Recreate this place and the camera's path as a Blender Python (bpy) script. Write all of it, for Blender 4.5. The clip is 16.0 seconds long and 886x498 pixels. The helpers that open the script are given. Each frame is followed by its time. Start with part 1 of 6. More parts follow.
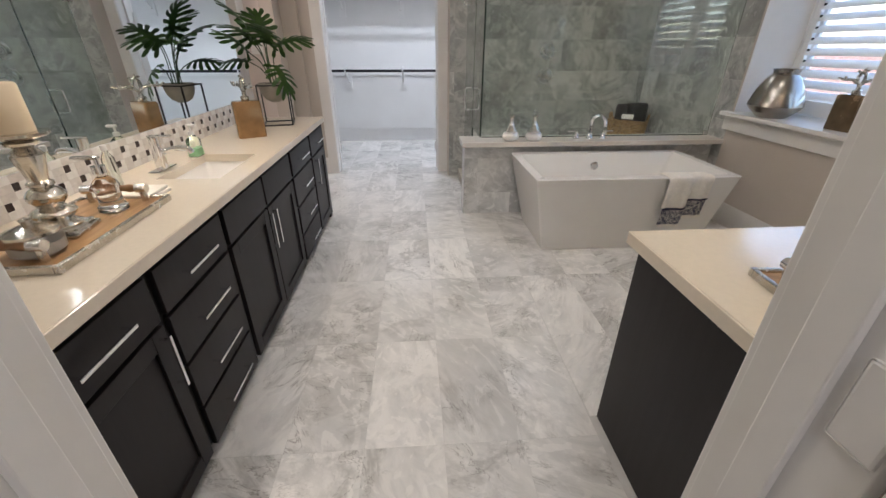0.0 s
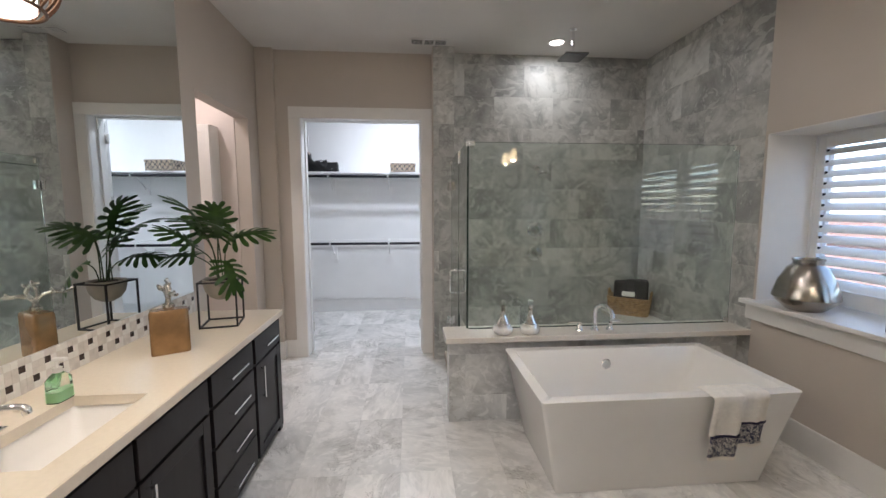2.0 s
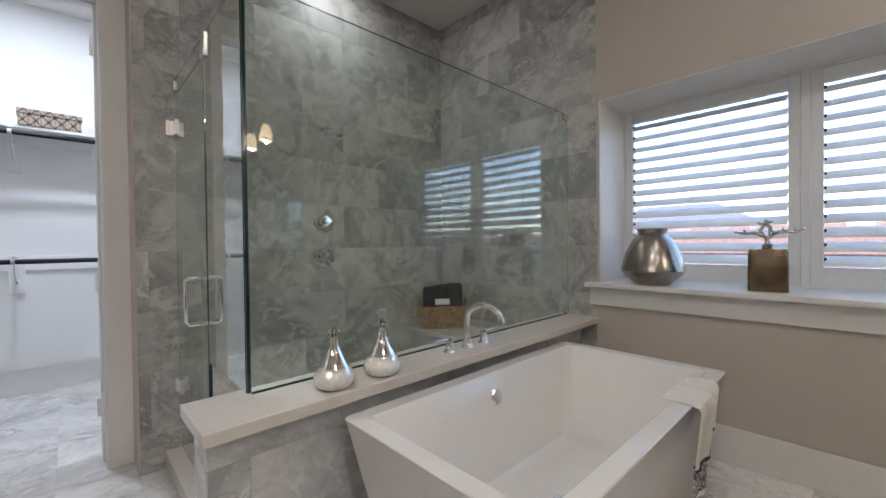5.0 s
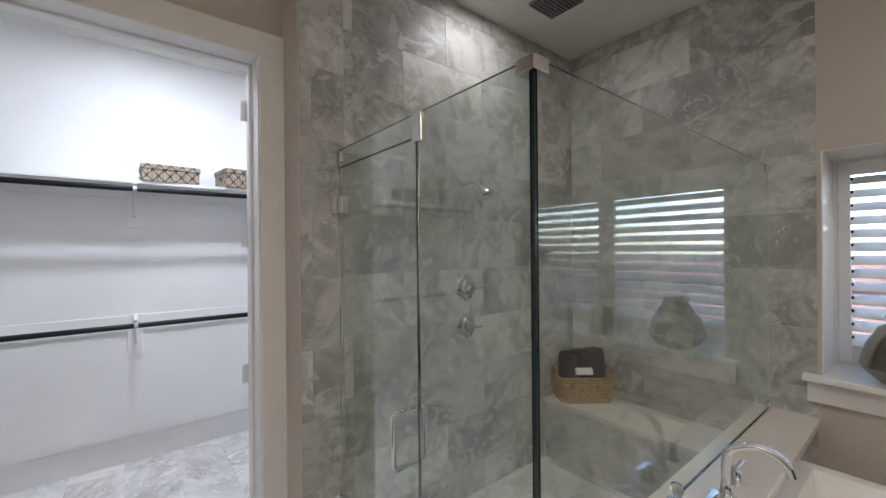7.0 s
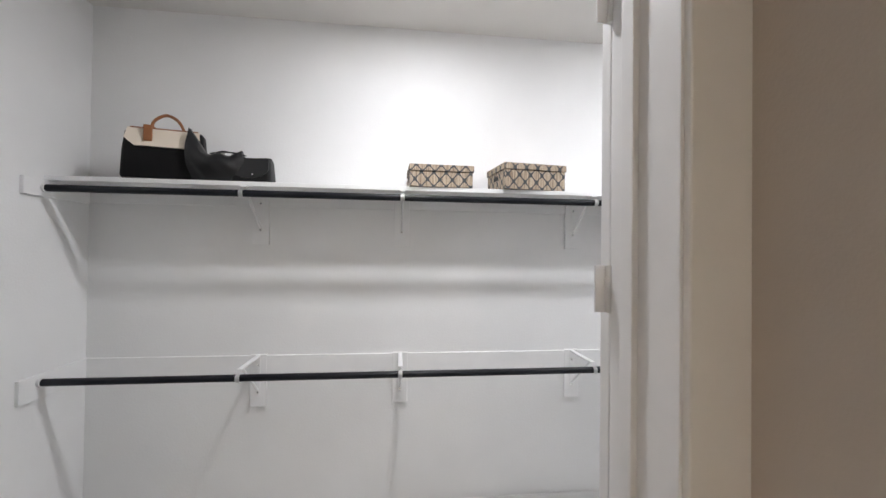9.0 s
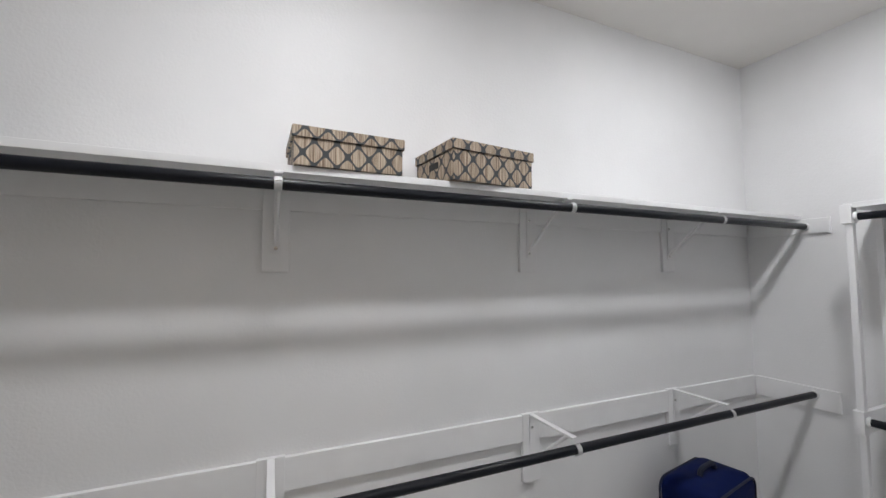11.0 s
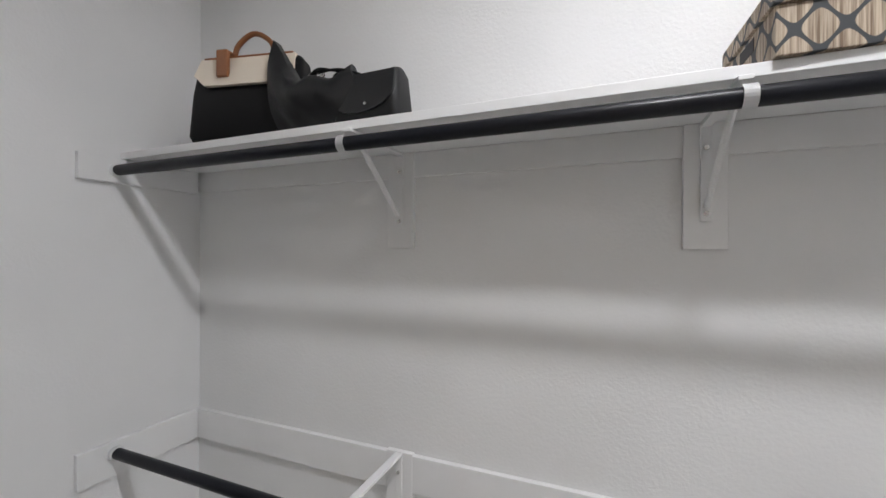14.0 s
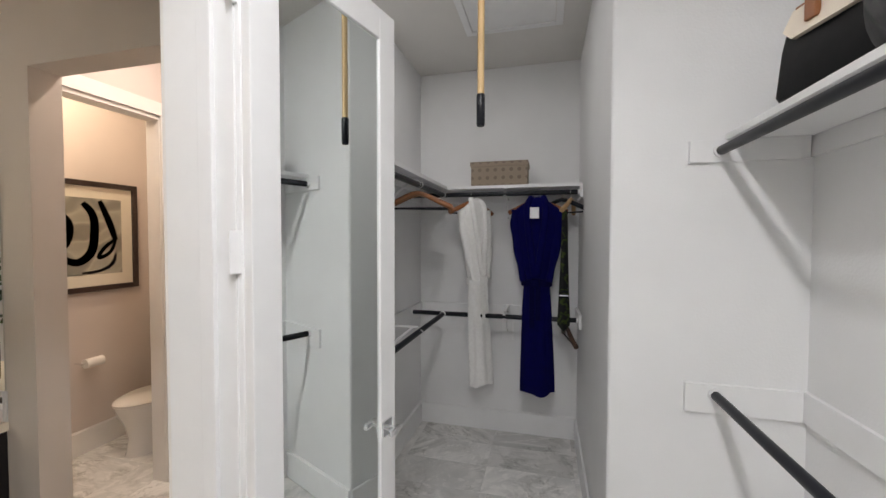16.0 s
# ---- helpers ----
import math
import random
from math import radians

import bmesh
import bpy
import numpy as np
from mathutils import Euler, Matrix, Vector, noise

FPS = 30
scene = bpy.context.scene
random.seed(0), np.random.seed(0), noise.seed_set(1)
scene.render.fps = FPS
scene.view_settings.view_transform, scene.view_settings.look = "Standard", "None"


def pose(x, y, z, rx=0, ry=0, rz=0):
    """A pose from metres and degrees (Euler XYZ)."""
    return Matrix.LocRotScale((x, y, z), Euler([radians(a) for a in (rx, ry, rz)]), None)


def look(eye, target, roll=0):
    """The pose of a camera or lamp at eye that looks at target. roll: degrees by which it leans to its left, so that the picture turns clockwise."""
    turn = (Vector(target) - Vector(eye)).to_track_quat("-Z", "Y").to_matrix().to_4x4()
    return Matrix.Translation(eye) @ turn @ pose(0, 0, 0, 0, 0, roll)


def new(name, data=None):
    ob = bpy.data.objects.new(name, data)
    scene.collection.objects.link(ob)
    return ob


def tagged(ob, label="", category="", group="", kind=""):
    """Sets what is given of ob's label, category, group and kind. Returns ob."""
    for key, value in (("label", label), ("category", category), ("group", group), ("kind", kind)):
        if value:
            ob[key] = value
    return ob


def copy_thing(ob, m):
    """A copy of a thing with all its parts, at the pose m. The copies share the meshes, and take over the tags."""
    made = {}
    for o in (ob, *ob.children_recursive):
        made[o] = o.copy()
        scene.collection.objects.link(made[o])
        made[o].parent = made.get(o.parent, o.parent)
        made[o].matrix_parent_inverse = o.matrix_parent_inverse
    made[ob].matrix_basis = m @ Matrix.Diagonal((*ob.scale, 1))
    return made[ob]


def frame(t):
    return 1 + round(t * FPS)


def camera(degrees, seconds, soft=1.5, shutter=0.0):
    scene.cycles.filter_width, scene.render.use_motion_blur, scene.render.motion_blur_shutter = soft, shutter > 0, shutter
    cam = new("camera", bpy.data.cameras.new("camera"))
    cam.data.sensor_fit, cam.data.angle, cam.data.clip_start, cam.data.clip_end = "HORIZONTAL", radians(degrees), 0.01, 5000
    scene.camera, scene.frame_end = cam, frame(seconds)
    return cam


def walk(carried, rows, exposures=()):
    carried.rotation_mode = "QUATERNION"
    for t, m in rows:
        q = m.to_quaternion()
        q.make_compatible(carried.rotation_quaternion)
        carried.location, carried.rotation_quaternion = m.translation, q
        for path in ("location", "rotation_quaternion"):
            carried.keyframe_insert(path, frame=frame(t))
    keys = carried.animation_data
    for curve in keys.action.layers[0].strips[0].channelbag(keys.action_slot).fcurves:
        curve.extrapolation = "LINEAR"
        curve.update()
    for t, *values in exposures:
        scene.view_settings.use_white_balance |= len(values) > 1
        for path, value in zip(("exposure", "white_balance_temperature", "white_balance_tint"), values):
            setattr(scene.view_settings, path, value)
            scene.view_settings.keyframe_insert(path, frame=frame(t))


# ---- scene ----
cam = camera(96.7, 16.0)
PATH = [
    (0, (2.073, 1.573, 1.352), (2.197, 3.348, 0.44), 0.1),
    (0.5, (2.078, 1.614, 1.453), (2.202, 3.399, 0.559), 0.0),
    (1, (2.094, 1.785, 1.546), (2.217, 3.675, 0.901), -0.1),
    (1.5, (2.121, 1.953, 1.564), (2.251, 3.914, 1.194), -0.2),
    (2, (2.218, 2.207, 1.54), (2.385, 4.189, 1.335), -0.1),
    (2.5, (2.286, 2.484, 1.439), (2.585, 4.454, 1.272), -0.3),
    (3, (2.336, 2.892, 1.222), (2.862, 4.817, 1.074), -0.4),
    (3.5, (2.396, 3.191, 1.113), (3.185, 5.025, 1.001), -0.5),
    (4, (2.43, 3.408, 1.039), (3.462, 5.12, 0.965), -0.6),
    (4.2, (2.407, 3.47, 1.024), (3.523, 5.129, 0.963), -0.6),
    (6.3, (1.962, 3.988, 1.491), (3.5, 5.267, 1.481), -0.7),
    (6.5, (1.951, 4.085, 1.521), (3.468, 5.389, 1.518), -0.8),
    (7, (1.884, 4.41, 1.554), (3.13, 5.974, 1.554), -0.5),
    (7.5, (1.835, 4.807, 1.59), (2.638, 6.638, 1.56), 0.1),
    (8, (1.893, 5.183, 1.61), (2.263, 7.148, 1.575), 0.9),
    (8.2, (1.901, 5.31, 1.628), (2.14, 7.295, 1.596), 1.1),
    (10.3, (1.888, 6.306, 1.733), (2.123, 8.288, 1.85), 0.1),
    (10.5, (1.903, 6.401, 1.725), (2.278, 8.362, 1.843), 0.1),
    (11, (1.905, 6.614, 1.727), (2.702, 8.445, 1.847), -0.1),
    (11.5, (1.918, 6.721, 1.733), (3.116, 8.32, 1.832), -0.2),
    (12, (1.905, 6.782, 1.732), (3.292, 8.222, 1.808), -0.0),
    (12.5, (1.882, 6.875, 1.709), (3.071, 8.482, 1.774), -0.1),
    (13, (1.852, 6.902, 1.711), (2.419, 8.82, 1.746), 0.1),
    (13.5, (1.782, 6.942, 1.708), (1.669, 8.939, 1.726), 0.2),
    (14, (1.691, 7.036, 1.728), (0.941, 8.891, 1.728), 0.2),
    (14.5, (1.617, 7.114, 1.716), (0.314, 8.632, 1.706), 0.0),
    (15, (1.595, 7.217, 1.7), (-0.148, 8.198, 1.69), 0.1),
    (15.5, (1.673, 7.223, 1.662), (-0.311, 7.475, 1.64), 0.0),
    (16, (1.919, 7.205, 1.656), (-0.015, 6.7, 1.595), 0.1),
]
EXPOSURE = ((0.0, 3.27, 6000, 12), (1.0, 3.25, 5980, 12), (1.5, 3.2, 6030, 12), (2.5, 3.32, 5880, 12), (4.0, 3.1, 5850, 12), (6.5, 3.1, 5900, 11), (7.0, 3.15, 6050, 12), (7.5, 3.25, 6350, 13), (8.2, 3.28, 6650, 13), (9.3, 2.9, 6700, 12), (10.3, 2.55, 6700, 12),
            (12.0, 2.52, 6700, 12), (13.5, 2.62, 6700, 12), (14.5, 3.0, 6750, 12), (15.0, 3.3, 6900, 12), (15.5, 3.45, 6900, 12), (16.0, 3.35, 6900, 12))
walk(cam, [(t, look(eye, target, roll)) for t, eye, target, roll in PATH], EXPOSURE)

# ---- daylight and lamps ----
world = bpy.data.worlds.new("world")
scene.world = world
world.use_nodes = True
wn = world.node_tree
sky = wn.nodes.new("ShaderNodeTexSky")
sky.sky_type = "NISHITA"
sky.sun_disc = False
sky.ozone_density = 0.3
sky.sun_elevation, sky.sun_rotation = radians(50), radians(243)
wn.links.new(sky.outputs[0], wn.nodes["Background"].inputs[0])
wn.nodes["Background"].inputs[1].default_value = 0.105
sun = new("sun", bpy.data.lights.new("sun", "SUN"))
sun.data.energy, sun.data.angle, sun.data.color = 1.4, radians(10), (1.0, 0.95, 0.88)
sun.matrix_world = look((-6, -3, 8), (0, 0, 0))


def area(name, m, sx, sy, watts, color, shape="RECTANGLE", spread=180):
    lamp = new(name, bpy.data.lights.new(name, "AREA"))
    d = lamp.data
    d.shape, d.size, d.energy, d.color, d.spread = shape, sx, watts, color, radians(spread)
    if shape in ("RECTANGLE", "ELLIPSE"):
        d.size_y = sy
    lamp.matrix_world = m
    return lamp


TOP_LAMP = 3.045
WARM, NEUTRAL = (1.0, 0.87, 0.79), (1.0, 0.965, 0.92)
# recessed cans of the bathroom, the shower, the closet and the small rooms
CANS = ((3.59, 5.92, 0.46, NEUTRAL), (2.2, 3.6, 1.62, (1.0, 0.90, 0.79)), (3.7, 3.4, 0.42, (1.0, 0.90, 0.79)), (2.1, 2.35, 0.80, (1.0, 0.90, 0.79)))
for cx, cy, watts, col in CANS:
    area("can_light", pose(cx, cy, TOP_LAMP), 0.13, 0.13, watts, col, "DISK")
for cx, cy, watts in ((2.00, 7.20, 2.9), (3.75, 7.20, 2.45)):
    area("closet_light", pose(cx, cy, TOP_LAMP), 0.15, 0.15, watts, (0.91, 0.945, 1.0), "DISK")
area("left_closet_light", pose(-0.2, 6.6, TOP_LAMP), 0.16, 0.16, 0.39, (0.95, 0.97, 1.0), "DISK")
area("vestibule_light", pose(0.2, 5.4, TOP_LAMP), 0.14, 0.14, 1.45, WARM, "DISK")
area("toilet_room_light", pose(0.0, 4.25, TOP_LAMP), 0.14, 0.14, 1.5, (1.0, 0.82, 0.62), "DISK")

# unseen lamp, added outside the entry to brighten its door jamb
area("bedroom_light", pose(2.1, 0.4, TOP_LAMP), 0.14, 0.14, 2.4, (1.0, 0.93, 0.88), "DISK")

# the pendant over the long vanity and the bulb of the wall light over the second one
PENDANT = (1.08, 3.43, 2.09)
area("pendant_light", pose(PENDANT[0], PENDANT[1], PENDANT[2] - 0.006), 0.20, 0.20, 0.75, (1.0, 0.82, 0.62), "DISK")
bulb = new("vanity_bulb", bpy.data.lights.new("vanity_bulb", "POINT"))
bulb.data.energy, bulb.data.color, bulb.data.shadow_soft_size = 0.95, (1.0, 0.80, 0.58), 0.03
bulb.location = (3.705, 2.150, 2.225)

# ---- materials ----
def mat(name):
    m = bpy.data.materials.new(name)
    m.use_nodes = True
    return m, m.node_tree, m.node_tree.nodes["Principled BSDF"]


def node(nt, kind, **inputs):
    n = nt.nodes.new("ShaderNode" + kind)
    for k, v in inputs.items():
        n.inputs[k.replace("_", " ")].default_value = v
    return n


def ramp(nt, fac, *stops):
    r = nt.nodes.new("ShaderNodeValToRGB")
    e = r.color_ramp.elements
    while len(e) < len(stops):
        e.new(0.5)
    for el, (p, c) in zip(e, stops):
        el.position, el.color = p, (*c, 1) if len(c) == 3 else c
    nt.links.new(fac, r.inputs[0])
    return r.outputs[0]


def coords(nt, random_shift=False):
    """Object coordinates in metres, shifted at random from piece to piece."""
    tc = nt.nodes.new("ShaderNodeTexCoord")
    if not random_shift:
        return tc.outputs["Object"]
    info = nt.nodes.new("ShaderNodeObjectInfo")
    mul = node(nt, "VectorMath")
    mul.operation = "MULTIPLY_ADD"
    mul.inputs[1].default_value = (37.0, 53.0, 29.0)
    nt.links.new(info.outputs["Random"], mul.inputs[0])
    nt.links.new(tc.outputs["Object"], mul.inputs[2])
    return mul.outputs[0]


def bump(nt, bsdf, height, strength, distance=0.002):
    b = node(nt, "Bump", Strength=strength, Distance=distance)
    nt.links.new(height, b.inputs["Height"])
    nt.links.new(b.outputs[0], bsdf.inputs["Normal"])


def noise_tex(nt, vec, scale, detail=4.0, rough=0.55, distortion=0.0):
    n = node(nt, "TexNoise", Scale=scale, Detail=detail, Roughness=rough, Distortion=distortion)
    nt.links.new(vec, n.inputs["Vector"])
    return n.outputs["Fac"]


def mixc(nt, fac, a, b, mode="MIX"):
    m = nt.nodes.new("ShaderNodeMix")
    m.data_type, m.blend_type = "RGBA", mode
    for i, v in ((0, fac), (6, a), (7, b)):
        if isinstance(v, (int, float)):
            m.inputs[i].default_value = v
        elif isinstance(v, tuple):
            m.inputs[i].default_value = (*v, 1)
        else:
            nt.links.new(v, m.inputs[i])
    return m.outputs[2]


def math_node(nt, op, a, b=None):
    n = nt.nodes.new("ShaderNodeMath")
    n.operation = op
    for i, v in enumerate((a, b)):
        if v is None:
            continue
        if isinstance(v, (int, float)):
            n.inputs[i].default_value = v
        else:
            nt.links.new(v, n.inputs[i])
    return n.outputs[0]


def paint(name, color, rough=0.55, orange_peel=0.12, scale=160):
    """Rolled wall paint: fine relief, faint large-scale unevenness."""
    m, nt, b = mat(name)
    v = coords(nt)
    big = noise_tex(nt, v, 1.7, 3)
    c = ramp(nt, big, (0.3, tuple(x * 0.96 for x in color)), (0.7, tuple(min(1, x * 1.03) for x in color)))
    nt.links.new(c, b.inputs["Base Color"])
    b.inputs["Roughness"].default_value = rough
    bump(nt, b, noise_tex(nt, v, scale, 2), orange_peel, 0.003)
    return m


def plain(name, color, rough=0.4, metal=0.0, vary=0.06, scale=9.0, grain=0.0, grain_scale=220, spec=0.5):
    m, nt, b = mat(name)
    b.inputs["Specular IOR Level"].default_value = spec
    v = coords(nt)
    n = noise_tex(nt, v, scale, 5)
    c = ramp(nt, n, (0.3, tuple(x * (1 - vary) for x in color)), (0.7, tuple(min(1, x * (1 + vary)) for x in color)))
    nt.links.new(c, b.inputs["Base Color"])
    b.inputs["Metallic"].default_value = metal
    r = node(nt, "MapRange")
    nt.links.new(n, r.inputs[0])
    r.inputs[3].default_value, r.inputs[4].default_value = rough * 0.8, min(1, rough * 1.25)
    nt.links.new(r.outputs[0], b.inputs["Roughness"])
    if grain:
        bump(nt, b, noise_tex(nt, v, grain_scale, 3), grain)
    return m


def marble(name, light, mid, dark, rough, vein=0.55, turn=35, stretch=2.6, low=0.88, zoom=1.0, speck=0.30, gleam=0.55):
    """Veined marble, streaked in one direction; each piece is cut from another part of the slab."""
    m, nt, b = mat(name)
    v = coords(nt, True)
    info = nt.nodes.new("ShaderNodeObjectInfo")
    mp = nt.nodes.new("ShaderNodeMapping")
    mp.inputs["Rotation"].default_value = (radians(turn), radians(turn), radians(turn))
    mp.inputs["Scale"].default_value = (zoom, stretch * zoom, stretch * zoom)
    spin = nt.nodes.new("ShaderNodeVectorRotate")
    spin.rotation_type = "AXIS_ANGLE"
    spin.inputs["Axis"].default_value = (0.35, 0.45, 0.82)
    nt.links.new(v, spin.inputs["Vector"])
    nt.links.new(math_node(nt, "MULTIPLY", info.outputs["Random"], 41.0), spin.inputs["Angle"])
    nt.links.new(spin.outputs[0], mp.inputs[0])
    st = mp.outputs[0]
    cloud = noise_tex(nt, st, 1.6, 6, 0.62, 0.5)
    base = ramp(nt, cloud, (0.34, mid), (0.52, light), (0.85, tuple(min(1, c * 1.05) for c in light)))
    blot = noise_tex(nt, st, 5.0, 8, 0.70, 0.9)
    base = mixc(nt, ramp(nt, blot, (0.47, (0, 0, 0)), (0.64, (0.80, 0.80, 0.80))), base, mid)
    shard = noise_tex(nt, st, 6.0, 3, 0.5, 2.8)
    base = mixc(nt, ramp(nt, shard, (0.56, (0, 0, 0)), (0.60, (gleam,) * 3)), base, tuple(min(1, c * 1.10) for c in light))
    fine = noise_tex(nt, v, 26.0, 6, 0.7, 0.6)
    base = mixc(nt, ramp(nt, fine, (0.50, (0, 0, 0)), (0.8, (speck,) * 3)), base, mid)
    warp = noise_tex(nt, st, 1.9, 7, 0.66, 0.9)
    mask = noise_tex(nt, v, 2.4, 3)
    soft = ramp(nt, warp, (0.44, (0, 0, 0)), (0.495, (vein, vein, vein)), (0.505, (vein * 0.8,) * 3), (0.56, (0, 0, 0)))
    soft = mixc(nt, ramp(nt, mask, (0.42, (0, 0, 0)), (0.62, (1, 1, 1))), (0.0, 0.0, 0.0), soft)
    thin = noise_tex(nt, st, 4.2, 7, 0.62, 1.1)
    lines = ramp(nt, thin, (0.488, (0, 0, 0)), (0.5, (vein,) * 3), (0.51, (0, 0, 0)))
    lines = mixc(nt, ramp(nt, mask, (0.50, (0, 0, 0)), (0.60, (1, 1, 1))), (0.0, 0.0, 0.0), lines)
    base = mixc(nt, soft, base, tuple((p + q) / 2 for p, q in zip(mid, dark)))
    base = mixc(nt, lines, base, dark)
    tone = node(nt, "MapRange")
    nt.links.new(info.outputs["Random"], tone.inputs[0])
    tone.inputs[3].default_value, tone.inputs[4].default_value = low, 1.06
    base = mixc(nt, 1.0, base, tone.outputs[0], "MULTIPLY")
    nt.links.new(base, b.inputs["Base Color"])
    rr = node(nt, "MapRange")
    nt.links.new(blot, rr.inputs[0])
    rr.inputs[3].default_value, rr.inputs[4].default_value = rough * 0.8, rough * 1.3
    nt.links.new(rr.outputs[0], b.inputs["Roughness"])
    bump(nt, b, blot, 0.03, 0.001)
    return m


def clear_glass(name, tint, rough=0.0):
    m, nt, b = mat(name)
    b.inputs["Base Color"].default_value = (*tint, 1)
    b.inputs["Transmission Weight"].default_value = 1.0
    b.inputs["Roughness"].default_value = rough
    b.inputs["IOR"].default_value = 1.45
    return m


def glow(name, color, strength):
    m, nt, b = mat(name)
    b.inputs["Base Color"].default_value = (*color, 1)
    b.inputs["Emission Color"].default_value = (*color, 1)
    b.inputs["Emission Strength"].default_value = strength
    return m


def wood(name, a, c, rough=0.45, scale=(2.0, 40.0, 40.0)):
    m, nt, b = mat(name)
    v = coords(nt, True)
    mp = nt.nodes.new("ShaderNodeMapping")
    mp.inputs["Scale"].default_value = scale
    nt.links.new(v, mp.inputs[0])
    g = noise_tex(nt, mp.outputs[0], 1.0, 6, 0.6, 0.4)
    nt.links.new(ramp(nt, g, (0.3, a), (0.7, c)), b.inputs["Base Color"])
    b.inputs["Roughness"].default_value = rough
    bump(nt, b, g, 0.15, 0.001)
    return m


M_WALL = paint("greige_wall_paint", (0.56, 0.50, 0.44))
M_CLOSET = paint("white_closet_paint", (0.80, 0.80, 0.80), 0.6, 0.30, 105)
M_CEIL = paint("ceiling_paint", (0.72, 0.70, 0.67), 0.7, 0.10, 190)
M_PINK = paint("vestibule_paint", (0.65, 0.58, 0.535))
M_TRIM = plain("white_trim_paint", (0.80, 0.78, 0.75), 0.35, vary=0.02, grain=0.03)
M_CTRIM = plain("closet_trim_paint", (0.82, 0.82, 0.82), 0.35, vary=0.02, grain=0.03)
M_FLOOR = marble("honed_floor_marble", (0.80, 0.785, 0.76), (0.61, 0.605, 0.59), (0.19, 0.18, 0.16), 0.20, 0.66, zoom=0.55, speck=0.12, low=0.85)
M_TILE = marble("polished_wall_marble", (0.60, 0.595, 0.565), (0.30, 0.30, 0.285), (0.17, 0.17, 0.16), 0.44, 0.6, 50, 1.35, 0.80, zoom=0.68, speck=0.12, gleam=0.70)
# paler copy of the wall marble; brighter light on it is in the colour
M_PONY = marble("lit_wall_marble", (0.78, 0.78, 0.77), (0.52, 0.525, 0.525), (0.22, 0.22, 0.21), 0.32, 0.7, 50, 1.5, 0.85, zoom=0.75)
M_TGROUT = plain("shower_grout", (0.47, 0.47, 0.45), 0.8, vary=0.08)
M_GROUT = plain("grout", (0.60, 0.59, 0.57), 0.9, vary=0.08, grain=0.2)
M_QUARTZ = plain("cream_quartz", (0.73, 0.65, 0.53), 0.13, vary=0.025, scale=60)
M_SLAB = plain("ivory_stone_slab", (0.64, 0.60, 0.54), 0.2, vary=0.03, scale=40)
M_DARK = wood("espresso_stained_wood", (0.010, 0.008, 0.0085), (0.016, 0.013, 0.0135), 0.42, (30.0, 30.0, 2.0))
M_DARK.node_tree.nodes["Principled BSDF"].inputs["Specular IOR Level"].default_value = 0.28
# near-black: shade in gaps and hollows is put into this colour
M_GAP = plain("gap_shade_black", (0.003, 0.0028, 0.0028), 0.6)
M_CHROME = plain("polished_chrome", (0.86, 0.86, 0.87), 0.06, 1.0, 0.02)
M_NICKEL = plain("brushed_nickel", (0.74, 0.73, 0.71), 0.24, 1.0, 0.04)
M_ROD = plain("black_rod_paint", (0.006, 0.007, 0.011), 0.36, vary=0.15, scale=20, spec=0.3)
M_TUB = plain("white_acrylic", (0.84, 0.82, 0.79), 0.10, vary=0.01)
M_GLASS = clear_glass("shower_glass", (0.86, 0.93, 0.90))
M_EDGE = plain("green_glass_edge", (0.010, 0.030, 0.026), 0.15, vary=0.2)
M_MIRROR, _nt, _b = mat("silvered_mirror")
_b.inputs["Base Color"].default_value, _b.inputs["Metallic"].default_value, _b.inputs["Roughness"].default_value = (0.80, 0.84, 0.83, 1), 1.0, 0.0
M_LAMP = glow("lamp_diffuser", (1.0, 0.93, 0.82), 0.95)
M_CLAMP = glow("closet_lamp_diffuser", (1.0, 0.99, 0.97), 0.95)

# ---- mesh helpers ----
def add_box(bm, x0, y0, z0, x1, y1, z1, bevel=0.0, seg=2):
    r = bmesh.ops.create_cube(bm, size=1.0)
    bmesh.ops.scale(bm, vec=(abs(x1 - x0), abs(y1 - y0), abs(z1 - z0)), verts=r["verts"])
    bmesh.ops.translate(bm, vec=((x0 + x1) / 2, (y0 + y1) / 2, (z0 + z1) / 2), verts=r["verts"])
    if bevel:
        edges = list({e for v in r["verts"] for e in v.link_edges})
        bmesh.ops.bevel(bm, geom=edges, offset=bevel, segments=seg, profile=0.5, affect="EDGES")
    return bm


def boxes(*specs, bevel=0.0, seg=2):
    bm = bmesh.new()
    for s in specs:
        add_box(bm, *s, bevel=bevel, seg=seg)
    return bm


def add_tube(bm, p, q, r0, r1=None, n=16, caps=True):
    p, q = Vector(p), Vector(q)
    m = Matrix.Translation((p + q) / 2) @ (q - p).to_track_quat("Z", "Y").to_matrix().to_4x4()
    bmesh.ops.create_cone(bm, cap_ends=caps, segments=n, radius1=r0, radius2=r0 if r1 is None else r1, depth=(q - p).length, matrix=m)
    return bm


def tube(p, q, r0, r1=None, n=16):
    return add_tube(bmesh.new(), p, q, r0, r1, n)


